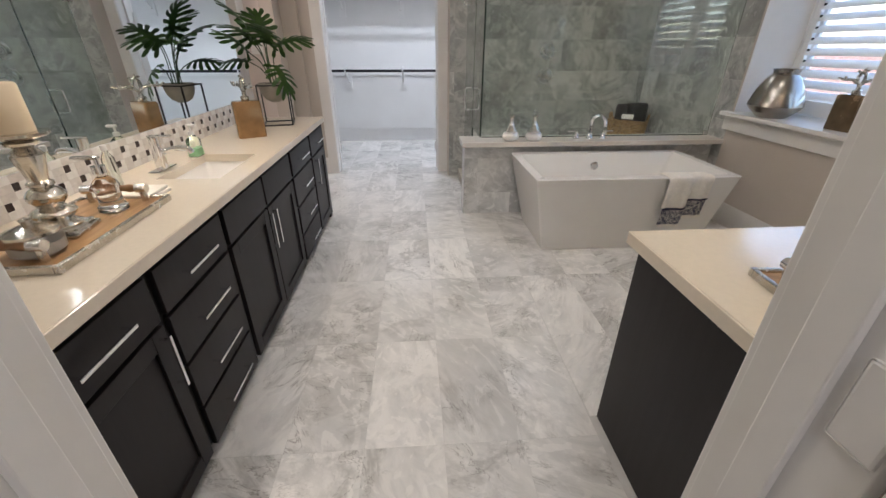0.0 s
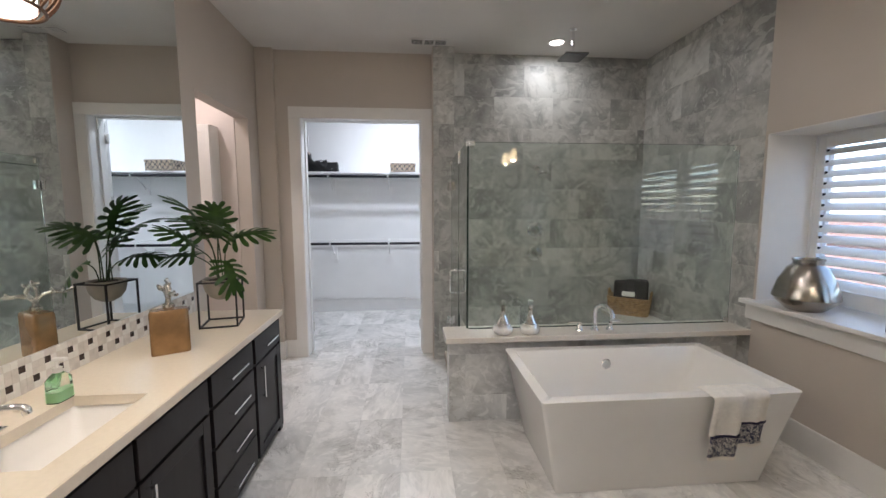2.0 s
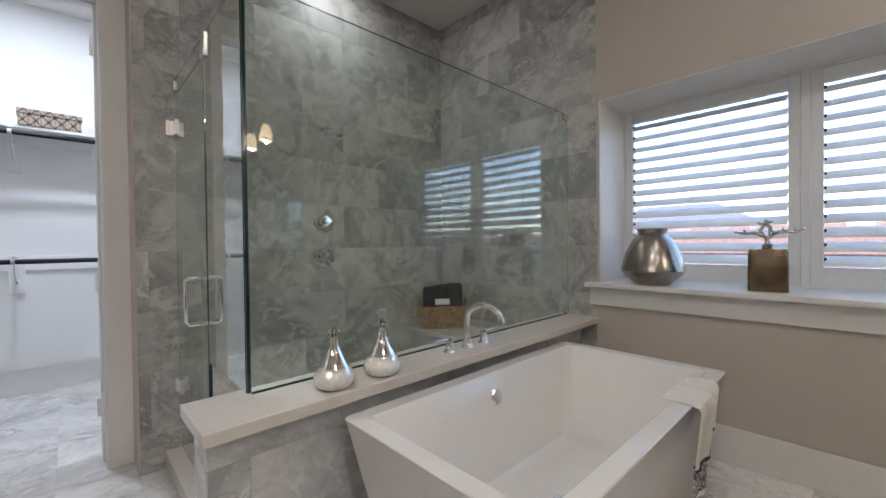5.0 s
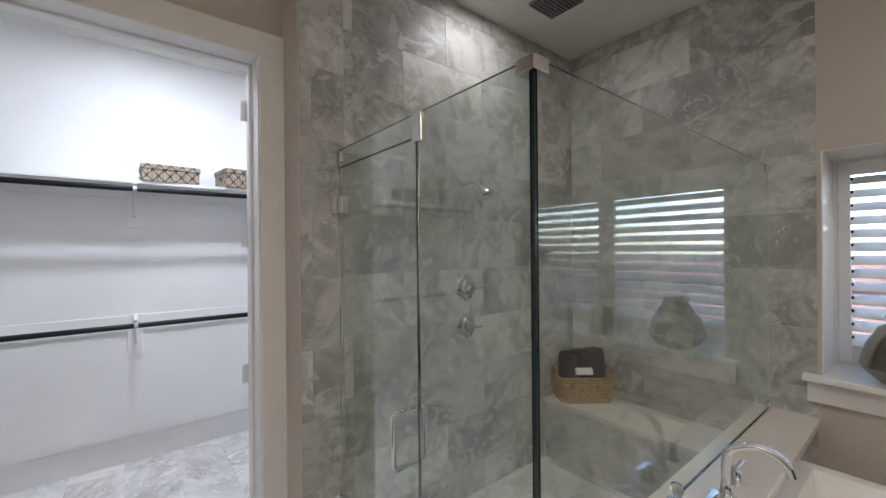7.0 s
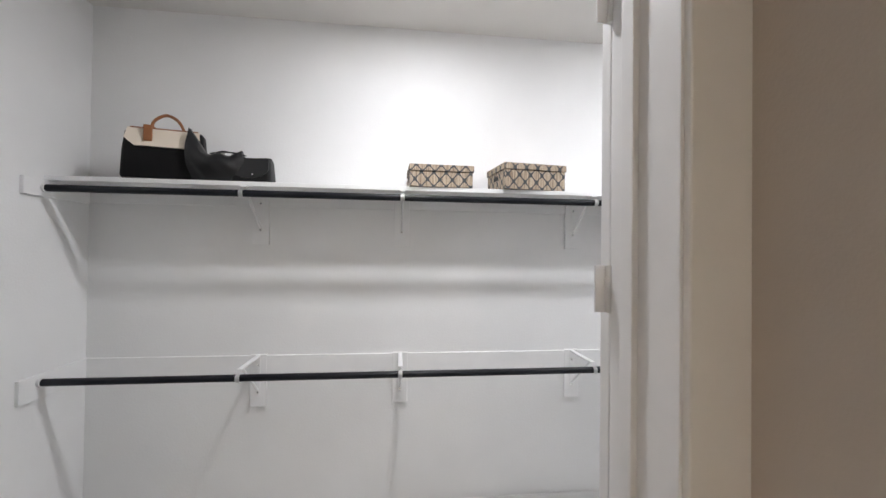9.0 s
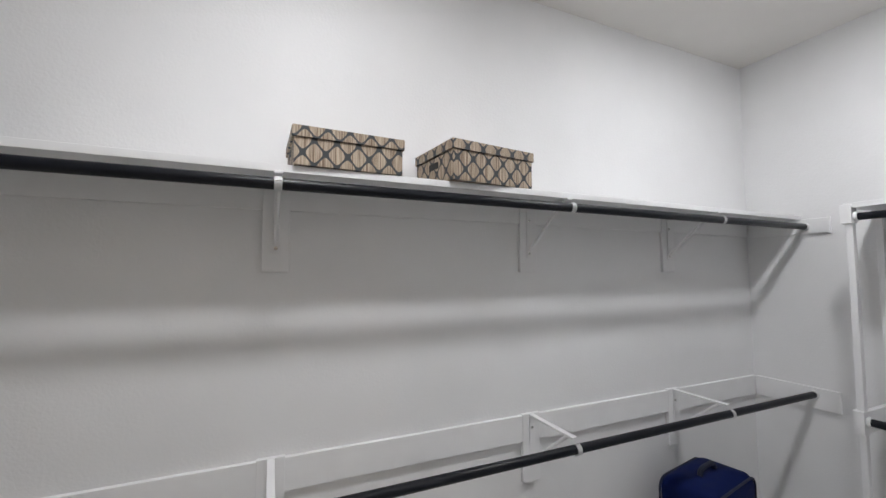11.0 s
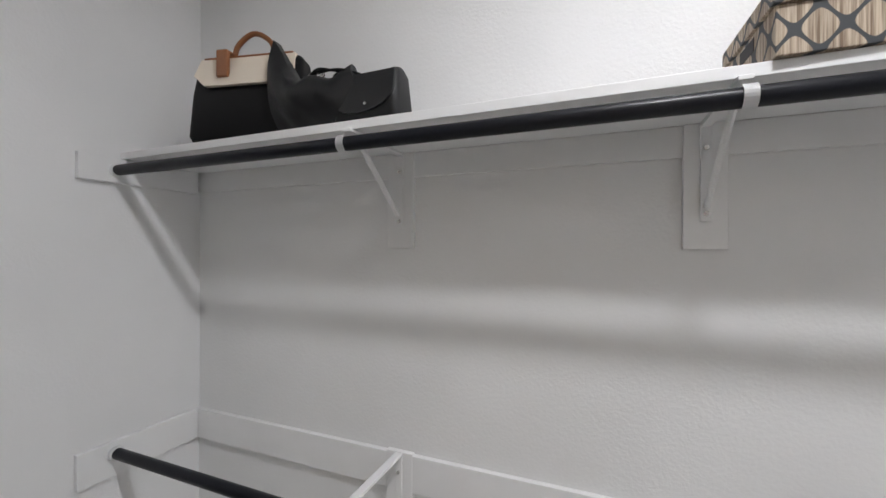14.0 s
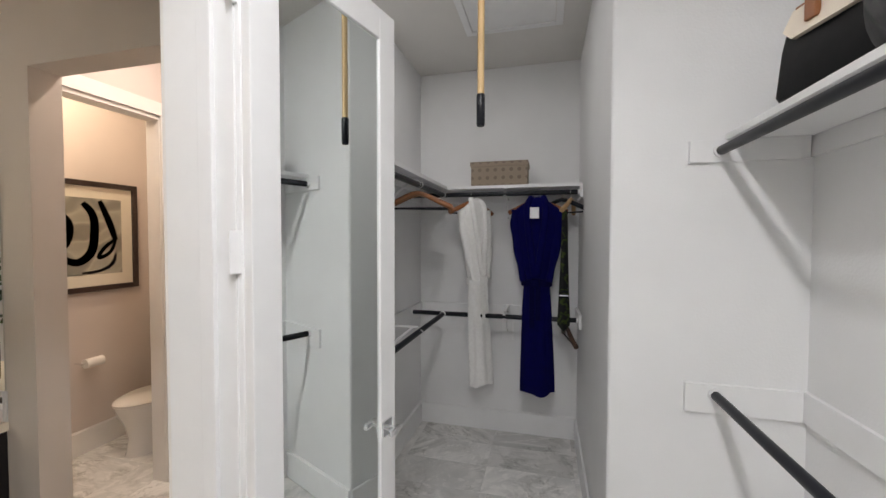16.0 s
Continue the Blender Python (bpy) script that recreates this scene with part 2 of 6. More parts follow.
def lathe(profile, n=40, at=(0, 0, 0), bm=None):
    """A turned solid: (radius, height) from the bottom up."""
    bm = bm or bmesh.new()
    rings = []
    for r, z in profile:
        if r < 1e-5:
            rings.append([bm.verts.new((at[0], at[1], at[2] + z))])
        else:
            rings.append([bm.verts.new((at[0] + r * math.cos(2 * math.pi * i / n), at[1] + r * math.sin(2 * math.pi * i / n), at[2] + z)) for i in range(n)])
    for a, b in zip(rings, rings[1:]):
        for i in range(n):
            j = (i + 1) % n
            if len(a) == 1 and len(b) == 1:
                continue
            if len(a) == 1:
                bm.faces.new((a[0], b[j], b[i]))
            elif len(b) == 1:
                bm.faces.new((a[i], a[j], b[0]))
            else:
                bm.faces.new((a[i], a[j], b[j], b[i]))
    for ring, flip in ((rings[0], True), (rings[-1], False)):
        if len(ring) > 1:
            bm.faces.new(ring[::-1] if flip else ring)
    return bm


def sweep(points, radius, n=10, bm=None, closed=False):
    """A round bar along a line of points; radius may be one number or one a point."""
    bm = bm or bmesh.new()
    pts = [Vector(p) for p in points]
    rings, side = [], None
    for i, p in enumerate(pts):
        a, b = pts[i - 1] if i or closed else p, pts[(i + 1) % len(pts)] if i + 1 < len(pts) or closed else p
        d = (b - a).normalized()
        if side is None:
            side = d.orthogonal().normalized()
        side = (side - d * side.dot(d)).normalized()
        up = d.cross(side)
        r = radius[i] if isinstance(radius, (list, tuple)) else radius
        rings.append([bm.verts.new(p + (side * math.cos(2 * math.pi * k / n) + up * math.sin(2 * math.pi * k / n)) * r) for k in range(n)])
    pairs = list(zip(rings, rings[1:])) + ([(rings[-1], rings[0])] if closed else [])
    for a, b in pairs:
        for k in range(n):
            bm.faces.new((a[k], a[(k + 1) % n], b[(k + 1) % n], b[k]))
    if not closed:
        bm.faces.new(rings[0][::-1])
        bm.faces.new(rings[-1])
    return bm


def curve_points(pts, steps=8):
    """A smooth line through the given points."""
    p = [Vector(pts[0])] + [Vector(q) for q in pts] + [Vector(pts[-1])]
    out = []
    for i in range(1, len(p) - 2):
        for s in range(steps):
            t = s / steps
            a, b, c, d = p[i - 1], p[i], p[i + 1], p[i + 2]
            out.append(0.5 * (2 * b + (c - a) * t + (2 * a - 5 * b + 4 * c - d) * t * t + (3 * b - a - 3 * c + d) * t ** 3))
    return out + [p[-2]]


def solid(bm, name, material, smooth=False, sharp=40):
    bmesh.ops.recalc_face_normals(bm, faces=bm.faces[:])
    if smooth:
        for f in bm.faces:
            f.smooth = True
        for e in bm.edges:
            if len(e.link_faces) == 2 and e.calc_face_angle(0) > radians(sharp):
                e.smooth = False
    me = bpy.data.meshes.new(name)
    bm.to_mesh(me)
    bm.free()
    for mm in material if isinstance(material, (list, tuple)) else [material]:
        me.materials.append(mm)
    return me


def part(name, bm, material, parent, label="", smooth=False):
    """One mesh under a thing or under a part, in the thing's coordinates."""
    ob = new(name, solid(bm, name, material, smooth))
    ob.parent = parent
    return tagged(ob, label)


def thing(name, label, category, m=None, group="", bm=None, material=None, smooth=False, kind=""):
    ob = new(name, solid(bm, name, material, smooth) if bm else None)
    if m is not None:
        ob.matrix_world = m
    return tagged(ob, label, category, group, kind)


def structure(name, bm, material, label="", smooth=False):
    return thing(name, label, "", None, "", bm, material, smooth, "structure")


def prism(outline, z0, z1, bm=None):
    """An upright prism over a flat outline."""
    bm = bm or bmesh.new()
    lo = [bm.verts.new((x, y, z0)) for x, y in outline]
    hi = [bm.verts.new((x, y, z1)) for x, y in outline]
    bm.faces.new(lo[::-1])
    bm.faces.new(hi)
    for i in range(len(lo)):
        j = (i + 1) % len(lo)
        bm.faces.new((lo[i], lo[j], hi[j], hi[i]))
    return bm


# ---- the shell: bathroom, closet, vestibule, toilet room, bedroom side ----
L, R, NEAR, FAR, TOP = 0.76, 4.68, 1.92, 6.31, 3.068
BACK, CLOSET_R, CLOSET_L = 8.155, 4.72, -1.43

floor = structure("floor", boxes((-1.6, -2.2, -0.12, 5.0, 8.35, -0.0015)), M_GROUT, "pale grey marble tile floor with thin joints")
structure("ceiling", boxes((-1.6, -2.2, TOP, 5.0, 8.35, TOP + 0.12)), M_CEIL, "flat matt off-white painted ceiling")
structure("wall_vanity", boxes((L - 0.12, NEAR, 0, L, 5.13, TOP), (L - 0.12, 5.13, 2.36, L, 6.03, TOP), (L - 0.12, 6.03, 0, L, 6.50, TOP)), M_WALL, "greige painted wall with an uncased opening")
structure("wall_far", boxes((L + 0.001, FAR, 0, 1.135, 6.50, TOP), (1.135, FAR, 2.45, 2.365, 6.50, TOP), (2.365, FAR, 0, 2.66, 6.50, TOP)), M_WALL, "greige painted wall with the closet doorway")
structure("wall_corner_chase", boxes((L + 0.001, FAR - 0.060, 0, 0.925, FAR - 0.001, TOP), bevel=0.006), M_WALL, "narrow greige painted pilaster in the corner")
structure("wall_shower_back", boxes((2.661, 6.254, 0, CLOSET_R + 0.1, 6.50, TOP)), M_TGROUT, "wall behind the shower")
structure("wall_window", boxes((R, 1.78, 0, R + 0.52, 2.93, TOP), (R, 4.785, 0, R + 0.52, 6.254, TOP), (R, 2.93, 0, R + 0.52, 4.785, 0.855), (R, 2.93, 2.045, R + 0.52, 4.785, TOP)), M_WALL, "greige painted wall with a deep window recess")
structure("wall_entry", boxes((L - 0.12, 1.78, 0, 1.65, NEAR, TOP), (1.65, 1.78, 2.47, 2.51, NEAR, TOP), (2.51, 1.78, 0, R, NEAR, TOP)), M_WALL, "greige painted wall with the entry doorway")
structure("wall_bedroom_side", boxes((-0.6, -2.2, 0, -0.48, 1.78, TOP), (5.0, -2.2, 0, 5.12, 1.78, TOP), (-0.6, -2.32, 0, 5.12, -2.2, TOP), (-0.48, 1.78, 0, L - 0.12, 1.90, TOP)), M_WALL, "plain painted walls outside the entry door")
structure("wall_closet_back", boxes((0.05, BACK, 0, CLOSET_R + 0.15, BACK + 0.15, TOP)), M_CLOSET, "white lightly textured closet wall")
structure("wall_closet_end", boxes((CLOSET_R, 6.50, 0, CLOSET_R + 0.15, BACK, TOP)), M_CLOSET, "white painted closet end wall")
structure("wall_closet_return", prism([(CLOSET_L - 0.15, 7.46), (0.156, 7.46), (0.1645, 7.4635), (0.168, 7.472), (0.168, BACK), (0.05, BACK), (0.05, 7.60), (CLOSET_L - 0.15, 7.60)], 0, TOP), M_CLOSET, "white closet wall with a rounded outer corner")
structure("wall_closet_west", boxes((CLOSET_L - 0.15, 5.90, 0, CLOSET_L, 7.46, TOP)), M_CLOSET, "white painted closet wall behind the robes")
structure("wall_closet_front", boxes((CLOSET_L, 6.03, 0, L - 0.12, 6.125, TOP), (L - 0.119, 6.50, 0, 1.12, 6.506, TOP), (2.38, 6.50, 0, CLOSET_R, 6.506, TOP), (L - 0.126, 6.126, 0, L - 0.12, 6.505, TOP)), M_CLOSET, "white painted front wall of the closet")
structure("wall_vestibule", boxes((-0.62, 4.74, 0, -0.50, 6.02, TOP), (-0.50, 6.020, 0, L - 0.12, 6.0299, TOP), (-0.50, 4.64, 0, -0.14, 4.74, TOP), (-0.14, 4.64, 2.44, 0.58, 4.74, TOP), (0.58, 4.64, 0, L - 0.121, 4.74, TOP)), M_PINK, "warm cream painted vestibule walls")
structure("wall_toilet_room", boxes((-1.12, 3.68, 0, L - 0.12, 3.80, TOP), (-1.12, 3.80, 0, -1.0, 4.64, TOP), (-1.0, 4.636, 0, -0.50, 4.70, TOP)), M_PINK, "warm cream painted toilet room walls")

# ---- doors, casings, baseboards ----
def casing(name, x0, x1, zt, y0, y1, w, material, label):
    """Flat casing round an opening in a wall across y, with legs and head."""
    ob = structure(name, boxes((x0 - w, y0, 0, x0, y1, zt), (x1, y0, 0, x1 + w, y1, zt), (x0 - w, y0, zt, x1 + w, y1, zt + w), bevel=0.003), material, label)
    return ob


casing("trim_closet_door", 1.150, 2.345, 2.426, FAR - 0.020, FAR, 0.110, M_TRIM, "white painted flat door casing")
casing("trim_closet_door_inside", 1.150, 2.345, 2.436, 6.506, 6.522, 0.09, M_CTRIM, "white painted casing on the closet side")
structure("jamb_closet_door", boxes((1.135, FAR - 0.004, 0, 1.155, 6.508, 2.440), (2.340, FAR - 0.004, 0, 2.360, 6.508, 2.440), (1.155, FAR - 0.004, 2.430, 2.340, 6.508, 2.450),
                                    (1.155, 6.415, 0, 1.168, 6.455, 2.430), (2.327, 6.415, 0, 2.340, 6.455, 2.430), (1.168, 6.415, 2.418, 2.327, 6.455, 2.430), bevel=0.002), M_CTRIM, "white jamb with door stops")
structure("jamb_entry_door", boxes((1.650, 1.772, 0, 1.672, 1.925, 2.455), (2.488, 1.772, 0, 2.510, 1.925, 2.455), (1.672, 1.772, 2.447, 2.488, 1.925, 2.470),
                                   (1.672, 1.835, 0, 1.684, 1.880, 2.447), (2.476, 1.835, 0, 2.488, 1.880, 2.447), bevel=0.002), M_TRIM, "white entry door jamb")
casing("trim_entry_door", 1.668, 2.492, 2.450, NEAR, NEAR + 0.018, 0.09, M_TRIM, "white casing of the entry door")
structure("trim_toilet_door", boxes((-0.22, 4.741, 0, -0.135, 4.757, 2.445), (0.575, 4.741, 0, 0.636, 4.757, 2.445), (-0.22, 4.741, 2.445, 0.636, 4.757, 2.53), (-0.155, 4.632, 0, -0.132, 4.742, 2.444), (-0.132, 4.632, 2.42, 0.58, 4.742, 2.444), bevel=0.002), M_TRIM, "white casing of the toilet room door")


def hinge(parent, at, tall=0.10):
    """Painted butt hinge: leaf, knuckles and two screws."""
    x, y, z = at
    bm = boxes((x - 0.003, y - 0.034, z - tall / 2, x + 0.003, y + 0.004, z + tall / 2), bevel=0.0015)
    for k in range(5):
        add_tube(bm, (x, y + 0.006, z - tall / 2 + tall * k / 5 + 0.001), (x, y + 0.006, z - tall / 2 + tall * (k + 1) / 5 - 0.001), 0.0075, n=12)
    return part("hinge", bm, M_NICKEL if parent.name.startswith("closet") else M_TRIM, parent, "white painted butt hinge")


def closet_door(m, mirror_side, hand):
    """A narrow white door leaf: stiles and rails round a tall mirror, lever handle, hinges. Hinged on its own z axis."""
    d = thing("closet_door", "white closet door standing open, with a full-length mirror panel", "door", m, "pair of closet doors")
    w, t, s = 0.590, 0.036, 0.088
    part("leaf_frame", boxes((0.004, -t / 2, 0.012, s, t / 2, 2.428), (w - s, -t / 2, 0.012, w, t / 2, 2.428), (s, -t / 2, 2.325, w - s, t / 2, 2.428), (s, -t / 2, 0.012, w - s, t / 2, 0.22), bevel=0.003), M_CTRIM, d)
    part("back_panel", boxes((s - 0.004, -0.004, 0.215, w - s + 0.004, 0.004, 2.33)), M_CTRIM, d)
    y = mirror_side * 0.007
    part("mirror_panel", boxes((s, y - 0.003, 0.22, w - s, y + 0.003, 2.325)), M_MIRROR, d, "tall silvered mirror panel")
    for side in (1, -1):
        h = part("door_handle", boxes((w - 0.085, side * t / 2, 0.955, w - 0.030, side * (t / 2 + 0.008), 1.010), bevel=0.002), M_CHROME, d, "square-rose chrome lever")
        part("lever", add_box(tube((w - 0.057, side * t / 2, 0.983), (w - 0.057, side * (t / 2 + 0.05), 0.983), 0.011), w - 0.100, side * (t / 2 + 0.036), 0.973, w - 0.034, side * (t / 2 + 0.052), 0.993, 0.003), M_CHROME, h, smooth=True)
    for z in (0.26, 0.95, 1.62, 2.24):
        part("hinge", add_tube(boxes((-0.030, hand * 0.014, z - 0.05, 0.030, hand * 0.020, z + 0.05), bevel=0.001), (0, hand * 0.022, z - 0.05), (0, hand * 0.022, z + 0.05), 0.008, n=12), M_CTRIM, d, "white painted butt hinge")
    return d


closet_door(pose(1.152, 6.532, 0, 0, 0, 167.7), -1, 1)
closet_door(pose(2.343, 6.546, 0, 0, 0, 2.5), 1, -1)

entry = thing("entry_door", "white panelled entry door swung open out of the bathroom", "door", pose(2.494, 1.765, 0, 0, 0, -84), "")
part("leaf", boxes((0.006, -0.018, 0.012, 0.80, 0.018, 2.44), bevel=0.003), M_TRIM, entry)
for z in (0.28, 1.05, 2.1):
    part("hinge", add_tube(boxes((-0.035, 0.016, z - 0.05, 0.04, 0.021, z + 0.05), bevel=0.001), (0, 0.024, z - 0.05), (0, 0.024, z + 0.05), 0.009, n=12), M_TRIM, entry)
    structure("hinge_leaf", boxes((2.4845, 1.775, z - 0.05, 2.489, 1.822, z + 0.05), bevel=0.004), M_TRIM, "white painted hinge leaf on the jamb")


def baseboard(*runs):
    bm = bmesh.new()
    for x0, y0, x1, y1 in runs:
        add_box(bm, x0, y0, 0.0, x1, y1, 0.176, 0.003)
        if abs(x1 - x0) > abs(y1 - y0):
            add_box(bm, x0, y0, 0.176, x1, (y0 + y1) / 2, 0.184, 0.002)
        else:
            add_box(bm, x0, y0, 0.176, (x0 + x1) / 2, y1, 0.184, 0.002)
    return bm


for run in ((L, 4.97, L + 0.016, 5.13), (L, 6.03, L + 0.016, FAR - 0.077), (L, FAR - 0.076, 0.941, FAR - 0.060), (0.925, FAR - 0.0595, 0.941, FAR - 0.016), (0.925, FAR - 0.016, 1.039, FAR), (R - 0.016, 2.70, R, 4.90)):
    structure("baseboard", baseboard(run), M_TRIM, "tall white painted baseboard")
for run in ((0.184, BACK - 0.016, CLOSET_R - 0.016, BACK), (CLOSET_R - 0.016, 6.53, CLOSET_R, BACK), (0.168, 7.46, 0.184, BACK), (CLOSET_L + 0.016, 7.444, 0.166, 7.46), (CLOSET_L, 6.14, CLOSET_L + 0.016, 7.46), (CLOSET_L, 6.125, 0.634, 6.141), (2.46, 6.506, CLOSET_R, 6.522)):
    structure("baseboard_closet", baseboard(run), M_CTRIM, "tall white painted closet baseboard")
for run in ((-1.0, 3.80, 0.64, 3.816), (-0.50, 4.757, -0.484, 6.02), (-0.484, 6.004, 0.64, 6.02)):
    structure("baseboard_toilet", baseboard(run), M_TRIM, "tall white painted baseboard")

# ---- shower and bath wall ----
structure("column_shower", boxes((2.455, 6.100, 0, 2.655, 6.40, TOP)), M_TGROUT, "wing wall beside the shower door")
structure("column_side", boxes((2.449, 6.102, 0, 2.4545, FAR, TOP)), M_WALL, "greige painted side of the wing wall")
pony = structure("wall_pony", boxes((2.490, 4.907, 0, R, 5.056, 0.622)), M_TGROUT, "low marble-tiled wall between bath and shower")
structure("trim_pony_slab", boxes((2.455, 4.790, 0.620, R, 5.068, 0.660), bevel=0.004), M_SLAB, "ivory stone slab capping the low wall")
structure("trim_shower_curb", boxes((2.56, 5.060, 0, 2.70, 6.098, 0.09), bevel=0.004), M_SLAB, "stone shower curb")
structure("bench_base", boxes((4.31, 5.052, 0, R, 6.25, 0.415)), M_TILE, "tiled shower bench base")
structure("bench_slab", boxes((4.28, 5.052, 0.416, R - 0.012, 6.245, 0.450), bevel=0.004), M_SLAB, "ivory stone bench seat")

encl = thing("shower_enclosure", "frameless clear glass shower screen with chrome fittings", "shower screen")


def pane(name, x0, y0, z0, x1, y1, z1, parent=encl):
    p = part(name, boxes((x0, y0, z0, x1, y1, z1)), M_GLASS, parent, "clear green-tinted glass pane")
    p.visible_shadow = False
    return p


pane("front_pane", 2.638, 4.995, 0.664, R - 0.012, 5.005, 2.000)
pane("return_pane", 2.625, 5.008, 0.664, 2.635, 5.470, 2.000)
pane("transom_pane", 2.625, 5.474, 1.925, 2.635, 6.096, 2.000)
gdoor = pane("glass_door", 2.625, 5.478, 0.105, 2.635, 6.090, 1.919)
EDGES = (("front_top_edge", (2.638, 4.9945, 2.0005, R - 0.012, 5.0055, 2.002)), ("corner_edge", (2.6265, 4.9965, 0.664, 2.6355, 5.0055, 2.0)), ("return_top_edge", (2.6245, 5.008, 2.0005, 2.6355, 6.096, 2.002)),
         ("door_edge", (2.6235, 5.4705, 0.105, 2.6365, 5.4777, 1.919)), ("transom_edge", (2.6245, 5.478, 1.9195, 2.6355, 6.090, 1.9245)), ("bottom_channel", (2.64, 4.992, 0.660, R - 0.012, 5.008, 0.6645)))
for nm, e in EDGES:
    part(nm, boxes(e), M_EDGE, encl, "dark green polished glass edge")
for nm, e in (("corner_clip", (2.618, 4.988, 1.972, 2.676, 5.046, 2.008)), ("wall_clip", (2.616, 6.055, 1.945, 2.644, 6.0975, 1.992)), ("transom_clip", (2.616, 5.44, 1.905, 2.644, 5.492, 2.004)), ("end_clip", (R - 0.055, 4.987, 1.962, R - 0.010, 5.013, 2.002)), ("foot_clip", (R - 0.055, 4.987, 0.664, R - 0.010, 5.013, 0.700))):
    part(nm, boxes(e, bevel=0.003), M_NICKEL, encl, "square chrome glass clip")
for z in (1.755, 0.42):
    part("glass_hinge", boxes((2.614, 6.035, z - 0.040, 2.646, 6.078, z + 0.040), (2.585, 6.083, z - 0.040, 2.650, 6.0975, z + 0.040), bevel=0.003), M_CHROME, gdoor, "square brushed metal glass hinge")
for side in (1, -1):
    x = 2.63 + side * 0.006
    pts = [(x, 5.535, 0.820), (x + side * 0.05, 5.535, 0.820), (x + side * 0.062, 5.535, 0.832), (x + side * 0.062, 5.535, 0.998), (x + side * 0.05, 5.535, 1.010), (x, 5.535, 1.010)]
    part("pull_handle", sweep(pts, 0.0095, 14), M_CHROME, gdoor, "polished chrome D-shaped pull", True)

for x, y, z, nm, lb in ((3.530, 6.252, 1.312, "shower_valve", "round chrome shower valve with a lever"), (3.530, 6.252, 1.072, "shower_diverter", "round chrome diverter valve with a lever")):
    v = thing(nm, lb, "valve", pose(x, y, z), "shower controls")
    part("escutcheon", lathe([(0, 0), (0.080, 0), (0.082, 0.004), (0.076, 0.010), (0.040, 0.016), (0.034, 0.030), (0, 0.030)], 40), M_CHROME, v, smooth=True).matrix_basis = pose(0, 0, 0, 90)
    part("hub", tube((0, -0.028, 0), (0, -0.068, 0), 0.026, 0.022, 24), M_CHROME, v, smooth=True)
    part("lever", add_tube(tube((0, -0.060, 0), (0.085, -0.064, -0.004), 0.0075, 0.006, 12), (0, -0.048, 0), (0, -0.072, 0), 0.014, n=20), M_CHROME, v, smooth=True)

sh = thing("wall_shower", "chrome shower head on a bent wall arm", "shower head", pose(3.530, 6.252, 1.955))
part("arm", sweep(curve_points([(0, 0, 0), (0, -0.06, 0.006), (0, -0.12, -0.012), (0, -0.16, -0.045)]), 0.011, 14), M_CHROME, sh, smooth=True)
part("flange", tube((0, 0, 0), (0, -0.012, 0), 0.032, 0.026, 28), M_CHROME, sh, smooth=True)
part("head", lathe([(0, 0.03), (0.014, 0.028), (0.020, 0.012), (0.052, -0.018), (0.054, -0.032), (0.046, -0.036), (0, -0.036)][::-1], 32), M_CHROME, sh, smooth=True).matrix_basis = pose(0, -0.172, -0.062, -30)
rain = thing("rain_shower", "square chrome rain shower on a ceiling stem", "shower head", pose(3.630, 5.640, TOP))
part("stem", tube((0, 0, 0), (0, 0, -0.225), 0.011, n=18), M_CHROME, rain, smooth=True)
part("ceiling_rose", tube((0, 0, 0), (0, 0, -0.012), 0.030, n=28), M_CHROME, rain, smooth=True)
part("head_plate", boxes((-0.10, -0.10, -0.245, 0.10, 0.10, -0.228), bevel=0.004), plain("dark_chrome", (0.30, 0.30, 0.30), 0.2, 1.0), rain)
nz = bmesh.new()
for i in range(9):
    for j in range(9):
        add_box(nz, -0.084 + i * 0.021 - 0.004, -0.084 + j * 0.021 - 0.004, -0.248, -0.084 + i * 0.021 + 0.004, -0.084 + j * 0.021 + 0.004, -0.2445)
part("nozzle_plate", nz, M_ROD, rain, "grid of dark rubber nozzles")


# ---- freestanding bath ----
def rounded(x0, y0, x1, y1, r, n=6):
    out = []
    for cx, cy, a in ((x1 - r, y1 - r, 0), (x0 + r, y1 - r, 90), (x0 + r, y0 + r, 180), (x1 - r, y0 + r, 270)):
        out += [(cx + r * math.cos(radians(a + 90 * i / n)), cy + r * math.sin(radians(a + 90 * i / n))) for i in range(n + 1)]
    return out


def loft(loops, bm=None, cap=True):
    """Skin over rings of equal count: each (outline, height)."""
    bm = bm or bmesh.new()
    rings = [[bm.verts.new((x, y, z)) for x, y in o] for o, z in loops]
    for a, b in zip(rings, rings[1:]):
        for i in range(len(a)):
            j = (i + 1) % len(a)
            bm.faces.new((a[i], a[j], b[j], b[i]))
    if cap:
        bm.faces.new(rings[0][::-1])
        bm.faces.new(rings[-1])
    return bm


tub = thing("bathtub", "white freestanding bath with flared straight sides", "bathtub", pose(3.580, 4.426, 0))
part("shell", loft([(rounded(-0.582, -0.282, 0.592, 0.305, 0.018), 0.0), (rounded(-0.590, -0.292, 0.600, 0.315, 0.020), 0.004), (rounded(-0.712, -0.388, 0.712, 0.388, 0.020), 0.562), (rounded(-0.714, -0.390, 0.714, 0.390, 0.020), 0.567), (rounded(-0.711, -0.387, 0.711, 0.387, 0.020), 0.571),
                    (rounded(-0.655, -0.330, 0.655, 0.330, 0.020), 0.571), (rounded(-0.650, -0.325, 0.650, 0.325, 0.022), 0.566), (rounded(-0.560, -0.285, 0.560, 0.285, 0.05), 0.34), (rounded(-0.50, -0.245, 0.50, 0.245, 0.08), 0.17), (rounded(-0.44, -0.20, 0.44, 0.20, 0.08), 0.145)]), M_TUB, tub, smooth=True)
